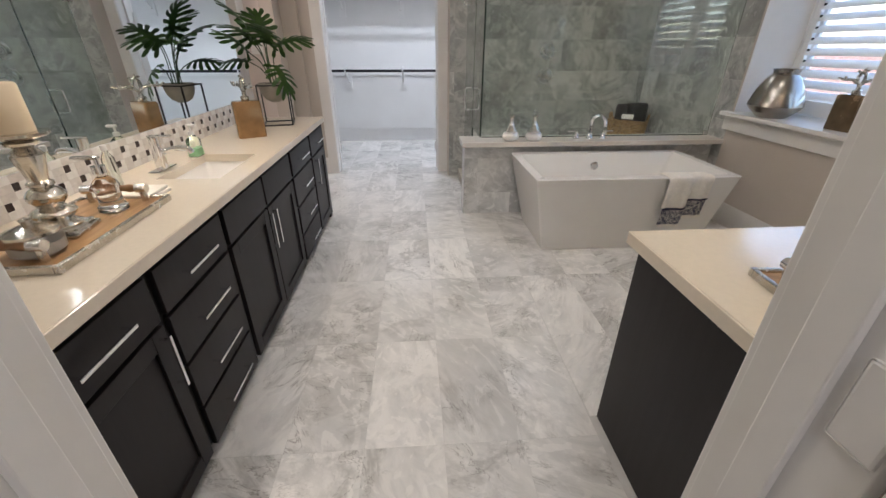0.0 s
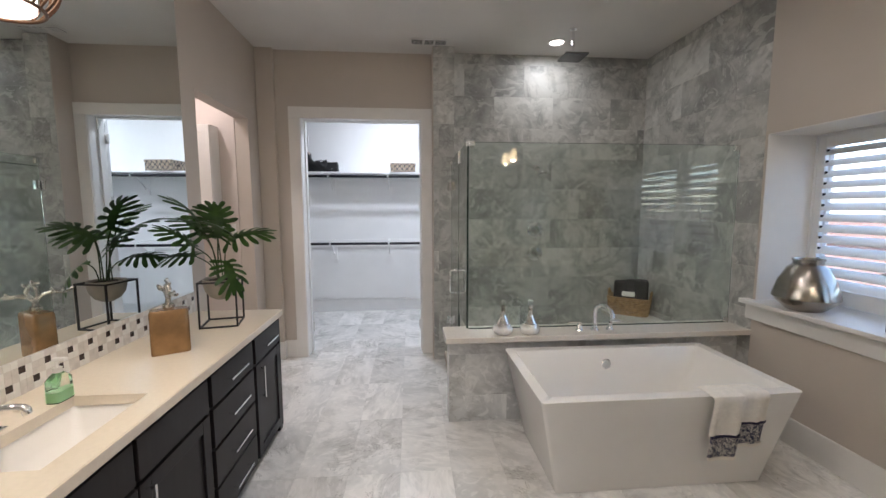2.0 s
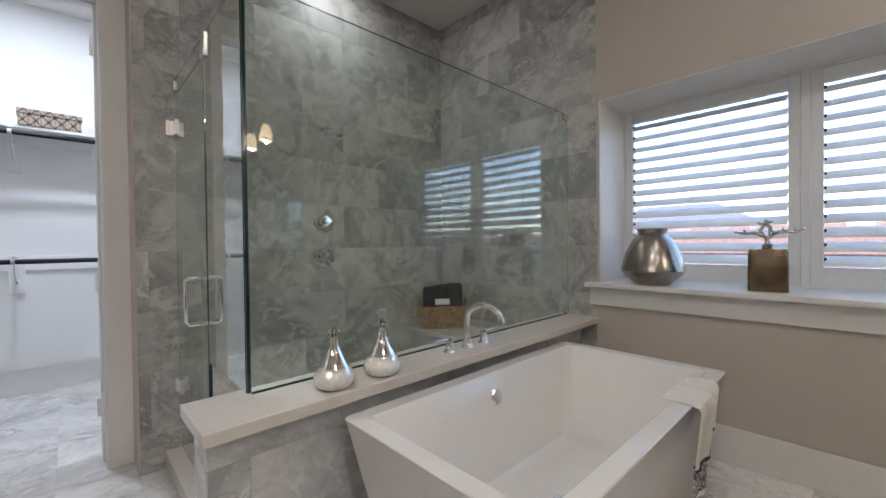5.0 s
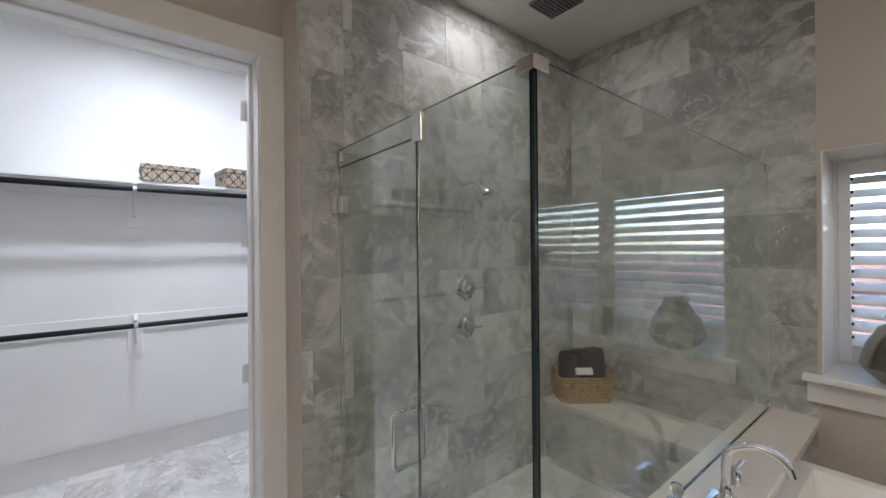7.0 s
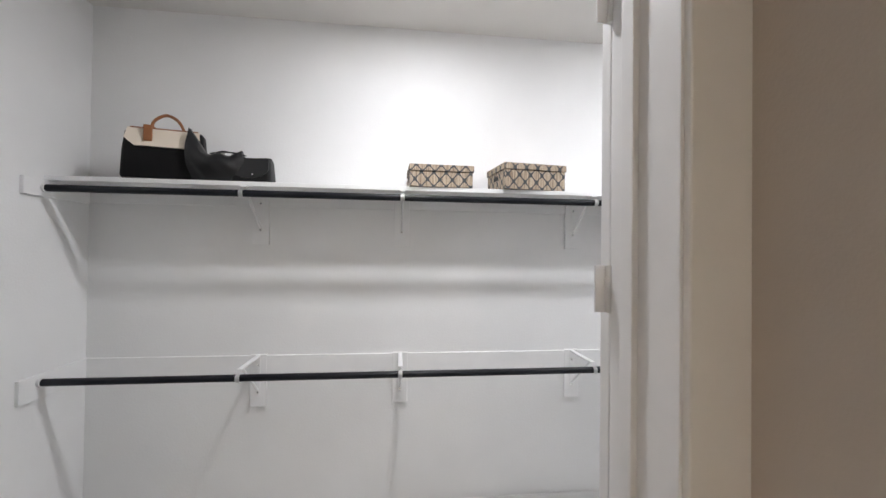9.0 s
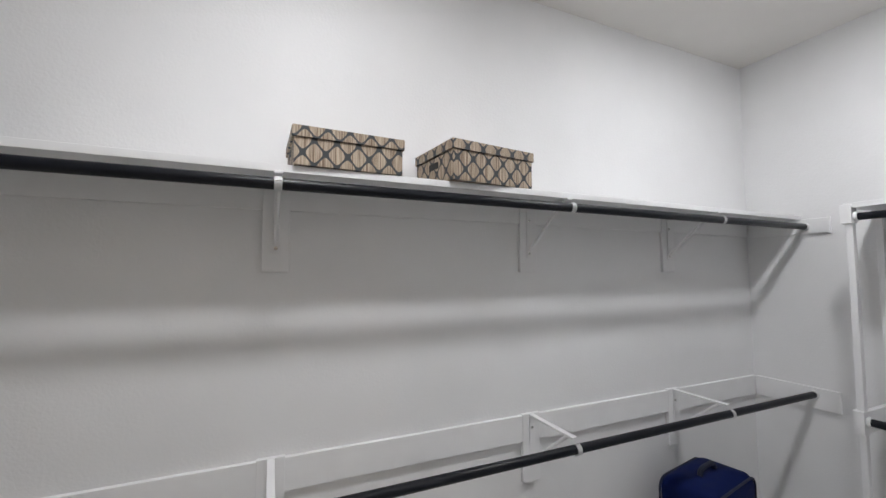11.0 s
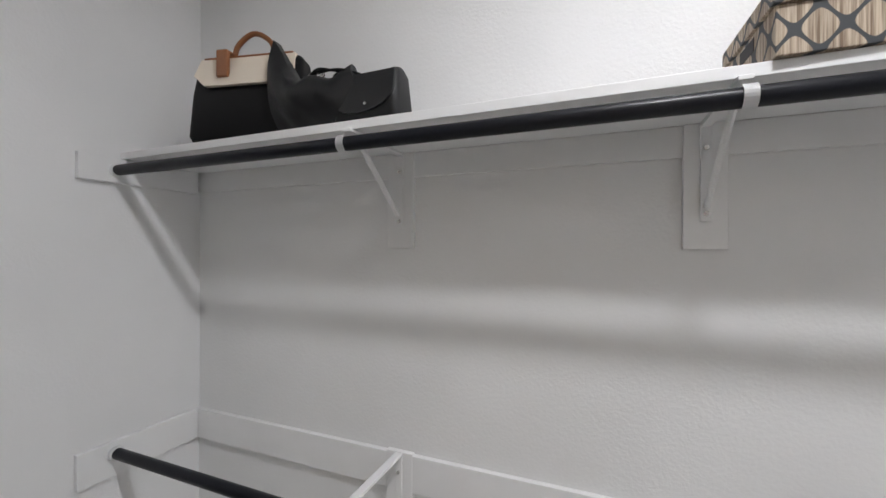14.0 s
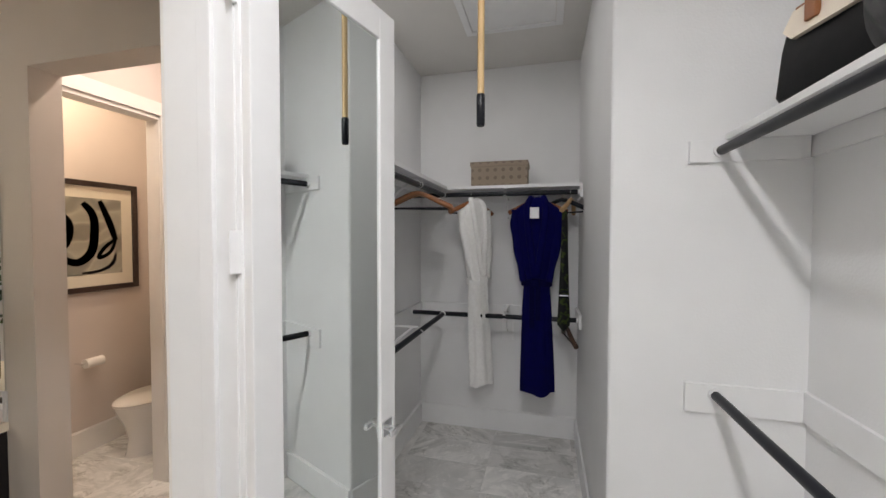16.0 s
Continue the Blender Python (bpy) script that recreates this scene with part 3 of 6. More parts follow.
part("overflow", lathe([(0, 0), (0.032, 0), (0.034, 0.006), (0.028, 0.012), (0, 0.014)], 32), M_CHROME, tub, "round chrome overflow cover", True).matrix_basis = pose(-0.02, 0.306, 0.470, 80)
part("drain", lathe([(0, 0), (0.035, 0), (0.035, 0.004), (0, 0.006)], 28, (0, 0, 0.145)), M_CHROME, tub, smooth=True)

# roman filler on the slab
fil = thing("bath_filler", "chrome gooseneck bath spout on the stone slab", "faucet", pose(3.545, 4.885, 0.660), "bath filler set")
part("base", lathe([(0, 0), (0.030, 0), (0.031, 0.006), (0.020, 0.018), (0.016, 0.05), (0.0, 0.05)], 28), M_CHROME, fil, smooth=True)
part("spout", sweep(curve_points([(0, 0, 0.03), (0, 0, 0.13), (0.004, -0.02, 0.178), (0.020, -0.085, 0.205), (0.036, -0.150, 0.178), (0.042, -0.172, 0.128)], 8), 0.0145, 16), M_CHROME, fil, smooth=True)
for dx, flip in ((-0.115, -1), (0.115, 1)):
    hd = thing("tap_lever", "chrome lever handle on a round base", "faucet", pose(3.545 + dx, 4.885, 0.660), "bath filler set")
    part("base", lathe([(0, 0), (0.028, 0), (0.029, 0.006), (0.018, 0.018), (0.015, 0.065), (0.0, 0.065)], 28), M_CHROME, hd, smooth=True)
    part("lever", boxes((min(0, flip * 0.075) - 0.006, -0.008, 0.060, max(0, flip * 0.075) + 0.006, 0.008, 0.068), bevel=0.003), M_CHROME, hd)

# mercury-glass decanters
M_MERC, _n, _bb = mat("mercury_glass")
_v = coords(_n)
_sep = _n.nodes.new("ShaderNodeSeparateXYZ")
_n.links.new(_v, _sep.inputs[0])
_mot = noise_tex(_n, _v, 60, 5)
_n.links.new(ramp(_n, _mot, (0.35, (0.74, 0.71, 0.66)), (0.6, (0.86, 0.85, 0.82))), _bb.inputs["Base Color"])
_n.links.new(ramp(_n, _sep.outputs[2], (0.045, (0.15, 0.15, 0.15)), (0.085, (1, 1, 1))), _bb.inputs["Metallic"])
_bb.inputs["Roughness"].default_value = 0.05
dec = thing("decanter", "silver mercury-glass decanter fading to white, with a ball stopper", "decanter", pose(2.865, 4.868, 0.660), "decanters on the slab")
part("bottle", lathe([(0, 0), (0.045, 0), (0.062, 0.010), (0.070, 0.028), (0.066, 0.048), (0.050, 0.075), (0.028, 0.115), (0.017, 0.142), (0.0145, 0.185), (0.023, 0.192), (0.023, 0.197), (0.012, 0.199), (0, 0.199)], 44), M_MERC, dec, smooth=True)
part("stopper", lathe([(0, 0.198), (0.008, 0.200), (0.008, 0.206), (0.017, 0.216), (0.019, 0.226), (0.013, 0.240), (0, 0.243)], 28), clear_glass("stopper_glass", (0.93, 0.94, 0.93)), dec, "clear glass ball stopper", True)
copy_thing(dec, pose(3.058, 4.862, 0.660, 0, 0, 70))

# towel over the bath rim
M_TOWEL = plain("white_terry", (0.82, 0.78, 0.71), 0.95, vary=0.06, scale=40, grain=0.9, grain_scale=260)
M_BAND, _n, _bb = mat("floral_blue_band")
_v = coords(_n)
_w = noise_tex(_n, _v, 24, 3, 0.5, 2.5)
_w2 = noise_tex(_n, _v, 70, 2, 0.5, 1.5)
_f = mixc(_n, 0.35, ramp(_n, _w, (0.46, (0, 0, 0)), (0.50, (1, 1, 1)), (0.56, (1, 1, 1)), (0.60, (0, 0, 0))), ramp(_n, _w2, (0.52, (0, 0, 0)), (0.56, (1, 1, 1))))
_n.links.new(mixc(_n, _f, (0.035, 0.040, 0.085), (0.62, 0.58, 0.52)), _bb.inputs["Base Color"])
_bb.inputs["Roughness"].default_value = 0.9
M_CORD = plain("navy_cord", (0.012, 0.014, 0.045), 0.8)
towel = thing("hand_towel", "white hand towel with blue floral border over the bath rim", "towel", pose(0, 0, 0))


def cloth(x0, x1, line, wave, nx=26, thick=0.009, seed=0.0):
    """A hanging sheet along a line of (y, z), rippled across x."""
    bm = bmesh.new()
    lay = []
    for side in (0, 1):
        rows = []
        for k, (y, z, amp) in enumerate(line):
            row = []
            for i in range(nx + 1):
                u = i / nx
                x = x0 + (x1 - x0) * u + 0.006 * math.sin(6 * u + k * 0.3 + seed) * amp
                off = wave * amp * (math.sin(u * 9.0 + seed + k * 0.06) + 0.4 * math.sin(u * 17 + seed * 2)) * 0.5
                edge = 0.5 + 0.5 * math.cos(min(1, min(u, 1 - u) * 10) * math.pi)
                tt = thick * (1 - 0.6 * edge)
                a, b = line[max(0, k - 1)], line[min(len(line) - 1, k + 1)]
                d = Vector((b[0] - a[0], b[1] - a[1])).normalized()
                nrm = Vector((d.y, -d.x))
                row.append(bm.verts.new((x, y + nrm.x * (side * tt) - off * abs(nrm.x), z + nrm.y * (side * tt))))
            rows.append(row)
        lay.append(rows)
        for a, b in zip(rows, rows[1:]):
            for i in range(nx):
                bm.faces.new((a[i], a[i + 1], b[i + 1], b[i]))
    for rows_a, rows_b in ((lay[0], lay[1]),):
        for k in range(len(line) - 1):
            for i in (0, nx):
                bm.faces.new((rows_a[k][i], rows_a[k + 1][i], rows_b[k + 1][i], rows_b[k][i]))
        for k in (0, len(line) - 1):
            for i in range(nx):
                bm.faces.new((rows_a[k][i], rows_a[k][i + 1], rows_b[k][i + 1], rows_b[k][i]))
    return bm


def drape(x0, x1, zb, yo, seed):
    top = [(4.30, 0.560, 0.0), (4.13, 0.572, 0.0), (4.085, 0.5745, 0.1), (4.042, 0.5755, 0.2)]
    down = [(4.027 + yo, 0.568, 0.3), (4.022 + yo, 0.555, 0.5)] + [(4.022 + yo + (0.565 - z) * 0.10, z, 0.6 + (0.565 - z)) for z in [0.54 - i * 0.02 for i in range(40)] if z > zb]
    return top[1:], down


for x0, x1, zb, yo, sd in ((3.760, 3.938, 0.352, -0.012, 0.4), (3.922, 4.088, 0.412, 0.004, 2.0)):
    top, down = drape(x0, x1, zb, yo, sd)
    part("terry_body", cloth(x0, x1, top + down, 0.014, 18, seed=sd), M_TOWEL, towel, smooth=True)
    yb = 4.024 if yo < 0 else 4.040
    part("floral_border", cloth(x0 + 0.008, x1 - 0.004, [(yb + (0.565 - z) * 0.06, z, 0.8) for z in [zb + 0.012 - i * 0.012 for i in range(12)]], 0.013, 18, seed=sd), M_BAND, towel, "dark blue and cream floral border", True)
    part("trim_cord", cloth(x0 + 0.004, x1 - 0.002, [(yb - 0.008 + (0.565 - z) * 0.06, z, 0.8) for z in (zb + 0.006, zb, zb - 0.006)], 0.013, 18, seed=sd), M_CORD, towel, "navy cord", True)
    part("hem", cloth(x0 + 0.008, x1 - 0.004, [(yb + (0.565 - z) * 0.06, z, 0.8) for z in (zb - 0.122, zb - 0.130, zb - 0.140)], 0.013, 18, seed=sd), M_TOWEL, towel, smooth=True)

# ---- long vanity ----
F = 1.316
vanity = thing("vanity_cabinet", "espresso-stained vanity base with drawers and doors", "cabinet")
# carcass and plinth are coloured near-black to give the shade between the fronts
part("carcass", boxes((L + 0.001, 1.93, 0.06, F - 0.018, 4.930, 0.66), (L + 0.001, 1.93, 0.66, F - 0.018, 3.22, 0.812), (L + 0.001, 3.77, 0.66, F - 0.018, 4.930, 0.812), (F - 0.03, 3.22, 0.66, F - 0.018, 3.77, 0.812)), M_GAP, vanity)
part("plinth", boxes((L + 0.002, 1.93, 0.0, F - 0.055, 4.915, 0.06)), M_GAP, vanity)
part("end_panel", boxes((L + 0.002, 4.930, 0.03, F - 0.002, 4.944, 0.811), bevel=0.002), M_DARK, vanity)
part("foot", boxes((F - 0.065, 4.885, 0.0, F - 0.006, 4.943, 0.045), bevel=0.006), M_DARK, vanity)


def pull(parent, a, b):
    """A flat chrome bar pull on two posts."""
    bm = bmesh.new()
    a, b = Vector(a), Vector(b)
    d = (b - a).normalized()
    lo, hi = Vector((min(a.x, b.x), min(a.y, b.y), min(a.z, b.z))), Vector((max(a.x, b.x), max(a.y, b.y), max(a.z, b.z)))
    add_box(bm, lo.x + 0.026, lo.y - 0.005 * (1 - abs(d.y)), lo.z - 0.005 * (1 - abs(d.z)), lo.x + 0.034, hi.y + 0.005 * (1 - abs(d.y)), hi.z + 0.005 * (1 - abs(d.z)), 0.0012)
    for p in (a + d * 0.012, b - d * 0.012):
        add_tube(bm, (p.x, p.y, p.z), (p.x + 0.028, p.y, p.z), 0.0045, n=10)
    part("bar_pull", bm, M_CHROME, parent, "slim polished chrome bar pull")


def front(name, y0, y1, z0, z1, handle=None, shaker=False):
    """A slab or framed front, with its bar pull: 'h' lies level, else the y of an upright one."""
    bm = bmesh.new()
    if shaker:
        s = 0.058
        add_box(bm, F - 0.018, y0 + s - 0.003, z0 + s - 0.003, F - 0.010, y1 - s + 0.003, z1 - s + 0.003)
    else:
        add_box(bm, F - 0.018, y0, z0, F, y1, z1, 0.0022)
    p = part(name, bm, M_DARK, vanity)
    if shaker:
        for nm, a, b, c, d in (("stile", y0, z0, y0 + s, z1), ("stile", y1 - s, z0, y1, z1), ("rail", y0 + s, z1 - s, y1 - s, z1), ("rail", y0 + s, z0, y1 - s, z0 + s)):
            part(nm, boxes((F - 0.0178, a, b, F, c, d), bevel=0.0018), M_DARK, p)
    if handle == "h":
        c, w = (y0 + y1) / 2, min(0.10, (y1 - y0) * 0.30)
        pull(p, (F, c - w, (z0 + z1) / 2), (F, c + w, (z0 + z1) / 2))
    elif handle:
        pull(p, (F, handle, z1 - 0.207), (F, handle, z1 - 0.016))


Z = [0.052, 0.238, 0.432, 0.630, 0.785]
g = 0.007
front("drawer_front", 1.94, 2.557, Z[3] + g, Z[4], None)
front("cabinet_door", 1.94, 2.557, Z[0], Z[3] - g, 2.525, True)
pull(vanity, (F, 2.240, 0.716), (F, 2.436, 0.716))
for y0, y1 in ((2.592, 3.022), (4.002, 4.472)):
    for k in range(4):
        front("drawer_front", y0, y1, Z[k] + (g if k else 0), Z[k + 1] - (g if k < 3 else 0), "h")
front("false_front", 3.058, 3.492, Z[3] + g, Z[4])
front("false_front", 3.512, 3.968, Z[3] + g, Z[4])
front("cabinet_door", 3.058, 3.497, Z[0], Z[3] - g, 3.468, True)
front("cabinet_door", 3.507, 3.968, Z[0], Z[3] - g, 3.537, True)
front("drawer_front", 4.508, 4.925, Z[3] + g, Z[4], "h")
front("cabinet_door", 4.508, 4.925, Z[0], Z[3] - g, 4.553, True)

# worktop with the basin cut out
SX0, SX1, SY0, SY1 = 0.968, 1.232, 3.275, 3.715
top = thing("vanity_worktop", "cream quartz worktop with an undermount basin cut-out", "countertop")
part("slab", boxes((L + 0.001, 1.925, 0.812, SX0, 4.947, 0.850), (SX1, 1.925, 0.812, 1.330, 4.947, 0.850), (SX0, 1.925, 0.812, SX1, SY0, 0.850), (SX0, SY1, 0.812, SX1, 4.947, 0.850)), M_QUARTZ, top)
part("front_edge", boxes((1.3302, 1.925, 0.811, 1.338, 4.9468, 0.8502), bevel=0.0025), M_QUARTZ, top, "eased front edge")
part("end_edge", boxes((L + 0.001, 4.9472, 0.811, 1.338, 4.955, 0.8502), bevel=0.0025), M_QUARTZ, top, "eased end edge")
basin = thing("basin", "white rectangular undermount basin", "sink")
bm = loft([(rounded(SX0 - 0.008, SY0 - 0.008, SX1 + 0.008, SY1 + 0.008, 0.02), 0.815), (rounded(SX0 - 0.004, SY0 - 0.004, SX1 + 0.004, SY1 + 0.004, 0.02), 0.811), (rounded(SX0 + 0.012, SY0 + 0.015, SX1 - 0.012, SY1 - 0.015, 0.03), 0.735), (rounded(SX0 + 0.05, SY0 + 0.06, SX1 - 0.05, SY1 - 0.06, 0.05), 0.69), (rounded(SX0 + 0.10, SY0 + 0.15, SX1 - 0.10, SY1 - 0.15, 0.03), 0.684)], cap=False)
bm.faces.new([v for v in bm.verts if abs(v.co.z - 0.684) < 1e-5])
part("bowl", bm, M_TUB, basin, smooth=True)
part("drain", lathe([(0, 0), (0.022, 0), (0.022, 0.004), (0, 0.005)], 24, (1.10, 3.495, 0.684)), M_CHROME, basin, smooth=True)

# mosaic upstand
splash = structure("trim_backsplash", boxes((L + 0.0005, 1.93, 0.850, L + 0.008, 4.950, 0.984)), M_GROUT, "mosaic splashback of pale and near-black stone chips")
structure("mirror_vanity", boxes((L + 0.0005, 1.93, 0.986, L + 0.006, 4.945, TOP - 0.003)), M_MIRROR, "large frameless wall mirror above the vanity")

# faucet
fau = thing("basin_faucet", "chrome single-lever basin faucet", "faucet", pose(0.918, 3.430, 0.850))
part("base_plate", boxes((-0.026, -0.075, 0, 0.026, 0.075, 0.009), bevel=0.006, seg=3), M_CHROME, fau)
part("body", loft([(rounded(-0.022, -0.020, 0.022, 0.020, 0.012), 0.008), (rounded(-0.020, -0.018, 0.020, 0.018, 0.012), 0.12), (rounded(-0.021, -0.019, 0.021, 0.019, 0.012), 0.145)]), M_CHROME, fau, smooth=True)
part("spout", sweep(curve_points([(0.01, 0, 0.078), (0.07, 0.010, 0.092), (0.125, 0.020, 0.088), (0.135, 0.022, 0.070)]), [0.013] * 25, 12), M_CHROME, fau, smooth=True)
part("lever", boxes((-0.022, -0.014, 0.145, 0.075, 0.014, 0.154), bevel=0.004), M_CHROME, fau)

# liquid soap
soap = thing("soap_bottle", "clear pump bottle half full of pale green soap", "soap bottle", pose(0.945, 3.690, 0.8505))
M_SOAPG = clear_glass("bottle_plastic", (0.90, 0.96, 0.90), 0.04)
M_GREEN = plain("green_soap", (0.45, 0.80, 0.45), 0.2, vary=0.05)
part("bottle", loft([(rounded(-0.026, -0.038, 0.026, 0.038, 0.018), 0.0), (rounded(-0.027, -0.039, 0.027, 0.039, 0.018), 0.006), (rounded(-0.026, -0.037, 0.026, 0.037, 0.018), 0.08), (rounded(-0.013, -0.013, 0.013, 0.013, 0.012), 0.105)]), M_SOAPG, soap, smooth=True)
part("liquid", loft([(rounded(-0.024, -0.036, 0.024, 0.036, 0.016), 0.003), (rounded(-0.024, -0.036, 0.024, 0.036, 0.016), 0.040)]), M_GREEN, soap, "pale green liquid soap", True)
part("pump", add_box(add_tube(add_tube(bmesh.new(), (0, 0, 0.104), (0, 0, 0.122), 0.014, n=18), (0, 0, 0.122), (0, 0, 0.145), 0.005, n=12), -0.012, -0.010, 0.145, 0.034, 0.010, 0.158, 0.004), plain("white_plastic", (0.78, 0.77, 0.75), 0.4), soap, "white pump top")
tall = thing("lotion_dispenser", "slim clear glass dispenser bottle", "dispenser", pose(0.875, 3.185, 0.8505))
part("bottle", lathe([(0, 0), (0.020, 0), (0.022, 0.004), (0.022, 0.115), (0.010, 0.135), (0.010, 0.145), (0, 0.145)], 28), M_SOAPG, tall, smooth=True)
part("cap", lathe([(0, 0.145), (0.011, 0.145), (0.011, 0.165), (0, 0.166)], 20), plain("white_cap", (0.78, 0.77, 0.75), 0.4), tall, smooth=True)
foldt = thing("folded_cloth", "folded white face cloth beside the basin", "face cloth", bm=boxes((0.90, 2.985, 0.8505, 1.115, 3.125, 0.8635), (0.904, 2.988, 0.8640, 1.110, 3.120, 0.877), bevel=0.005, seg=3), material=M_TOWEL)

# wooden tray with its things
M_OAK = wood("tray_wood", (0.26, 0.135, 0.055), (0.60, 0.38, 0.18), 0.4, (26.0, 3.0, 26.0))
M_BAMBOO = wood("bamboo_root_handle", (0.16, 0.08, 0.04), (0.36, 0.20, 0.10), 0.45, (20.0, 20.0, 20.0))
M_HAMMER = plain("aged_silver", (0.60, 0.58, 0.54), 0.26, 1.0, 0.14, 30, 0.12, 120)


def tray(m):
    t = thing("serving_tray", "wooden tray with a silvered rim and bamboo handles", "tray", m, "trays on the worktops")
    part("tray_base", boxes((-0.135, -0.255, 0.002, 0.135, 0.255, 0.016)), M_OAK, t)
    part("rim", boxes((-0.150, -0.270, 0, -0.136, 0.270, 0.024), (0.136, -0.270, 0, 0.150, 0.270, 0.024), (-0.1355, -0.270, 0, 0.1355, -0.256, 0.024), (-0.1355, 0.256, 0, 0.1355, 0.270, 0.024), bevel=0.003), M_HAMMER, t)
    for s in (1, -1):
        hd = part("handle", sweep(curve_points([(-0.085, s * 0.225, 0.062), (-0.03, s * 0.227, 0.066), (0.03, s * 0.223, 0.064), (0.085, s * 0.225, 0.062)]), [0.012 + 0.002 * math.sin(i * 1.1) for i in range(25)], 12), M_BAMBOO, t, "brown bamboo-root grip", True)
        for e in (1, -1):
            part("handle_post", add_tube(tube((e * 0.088, s * 0.225, 0.016), (e * 0.088, s * 0.225, 0.062), 0.010, 0.012, 16), (e * 0.070, s * 0.225, 0.062), (e * 0.104, s * 0.225, 0.062), 0.0155, n=18), M_NICKEL, hd, "silver end cap", True)
    return t


tray(pose(1.035, 2.735, 0.8505, 0, 0, 2))
stick = thing("candle_holder", "turned silver candle holder with a thick ivory candle", "candle holder", pose(1.035, 2.700, 0.868, 0, 0, 12) @ Matrix.Scale(1.10, 4))
part("stem", lathe([(0, 0.0185), (0.050, 0.0185), (0.052, 0.026), (0.040, 0.032), (0.034, 0.040), (0.046, 0.050), (0.050, 0.058), (0.044, 0.066), (0.026, 0.072), (0.030, 0.080), (0.040, 0.092), (0.042, 0.104), (0.034, 0.116), (0.022, 0.124), (0.028, 0.130), (0.028, 0.136), (0.020, 0.142), (0.024, 0.160), (0.030, 0.185), (0.034, 0.205), (0.028, 0.214), (0.018, 0.222), (0.032, 0.230), (0.034, 0.236), (0.024, 0.242), (0.052, 0.247), (0.061, 0.252), (0.061, 0.2585), (0, 0.2585)], 40), plain("antique_silver", (0.66, 0.62, 0.55), 0.16, 1.0, 0.2, 40), stick, smooth=True)
part("plinth", boxes((-0.062, -0.062, 0, 0.062, 0.062, 0.010), (-0.054, -0.054, 0.0102, 0.054, 0.054, 0.018), bevel=0.003), M_HAMMER, stick, "square stepped silver foot")
part("candle", lathe([(0, 0.259), (0.037, 0.259), (0.038, 0.262), (0.038, 0.362), (0.034, 0.368), (0.024, 0.362), (0, 0.360)], 32), plain("ivory_wax", (0.80, 0.66, 0.46), 0.5, vary=0.03), stick, "ivory pillar candle", True)
pumpb = thing("glass_soap_pump", "fluted clear glass soap pump with a chrome top", "soap dispenser", pose(1.075, 2.865, 0.868))
part("bottle", lathe([(0, 0), (0.034, 0), (0.042, 0.006), (0.043, 0.018), (0.034, 0.030), (0.032, 0.070), (0.038, 0.085), (0.033, 0.100), (0.016, 0.116), (0.016, 0.128), (0, 0.128)], 18), clear_glass("fluted_glass", (0.95, 0.95, 0.93), 0.02), pumpb, smooth=True)
part("pump", add_box(add_tube(add_tube(bmesh.new(), (0, 0, 0.128), (0, 0, 0.150), 0.020, n=24), (0, 0, 0.150), (0, 0, 0.178), 0.008, n=14), -0.070, -0.009, 0.170, 0.014, 0.009, 0.181, 0.004), M_CHROME, pumpb, smooth=True)
jar = thing("glass_jar", "lidded clear glass jar of white bath salts", "jar", pose(1.085, 2.560, 0.868))
part("bowl", lathe([(0, 0), (0.040, 0), (0.058, 0.012), (0.060, 0.040), (0.056, 0.058), (0, 0.058)], 36), clear_glass("jar_glass", (0.94, 0.94, 0.92), 0.02), jar, smooth=True)
part("salts", lathe([(0, 0.004), (0.048, 0.010), (0.052, 0.036), (0, 0.042)], 30), plain("bath_salts", (0.80, 0.78, 0.75), 0.9, grain=0.6), jar, "white bath salts")
part("lid", lathe([(0, 0.0585), (0.060, 0.059), (0.060, 0.066), (0.030, 0.078), (0.010, 0.083), (0.014, 0.095), (0, 0.102)], 32), plain("jar_lid_silver", (0.68, 0.65, 0.60), 0.18, 1.0, 0.15, 40), jar, "silvered glass lid", True)


# ---- antler bottles ----
def antler_bottle(m, body_mat, label, twigs):
    b = thing("antler_bottle", label, "bottle", m, "antler-stopper bottles")
    part("body", loft([(rounded(-0.040, -0.078, 0.040, 0.078, 0.016), 0.0), (rounded(-0.042, -0.080, 0.042, 0.080, 0.018), 0.008), (rounded(-0.041, -0.079, 0.041, 0.079, 0.018), 0.200), (rounded(-0.036, -0.074, 0.036, 0.074, 0.018), 0.212), (rounded(-0.020, -0.022, 0.020, 0.022, 0.016), 0.215)]), body_mat, b, smooth=True)
    part("collar", lathe([(0, 0.215), (0.022, 0.215), (0.024, 0.222), (0.024, 0.236), (0.018, 0.240), (0, 0.240)], 24), M_HAMMER, b, "silvered collar", True)
    bm = bmesh.new()
    for line, r in twigs:
        pts = curve_points(line, 5)
        sweep(pts, [r * (1.15 - 0.65 * i / len(pts)) for i in range(len(pts))], 9, bm)
    part("antler_stopper", bm, M_HAMMER, b, "cast metal antler stopper", True)
    return b


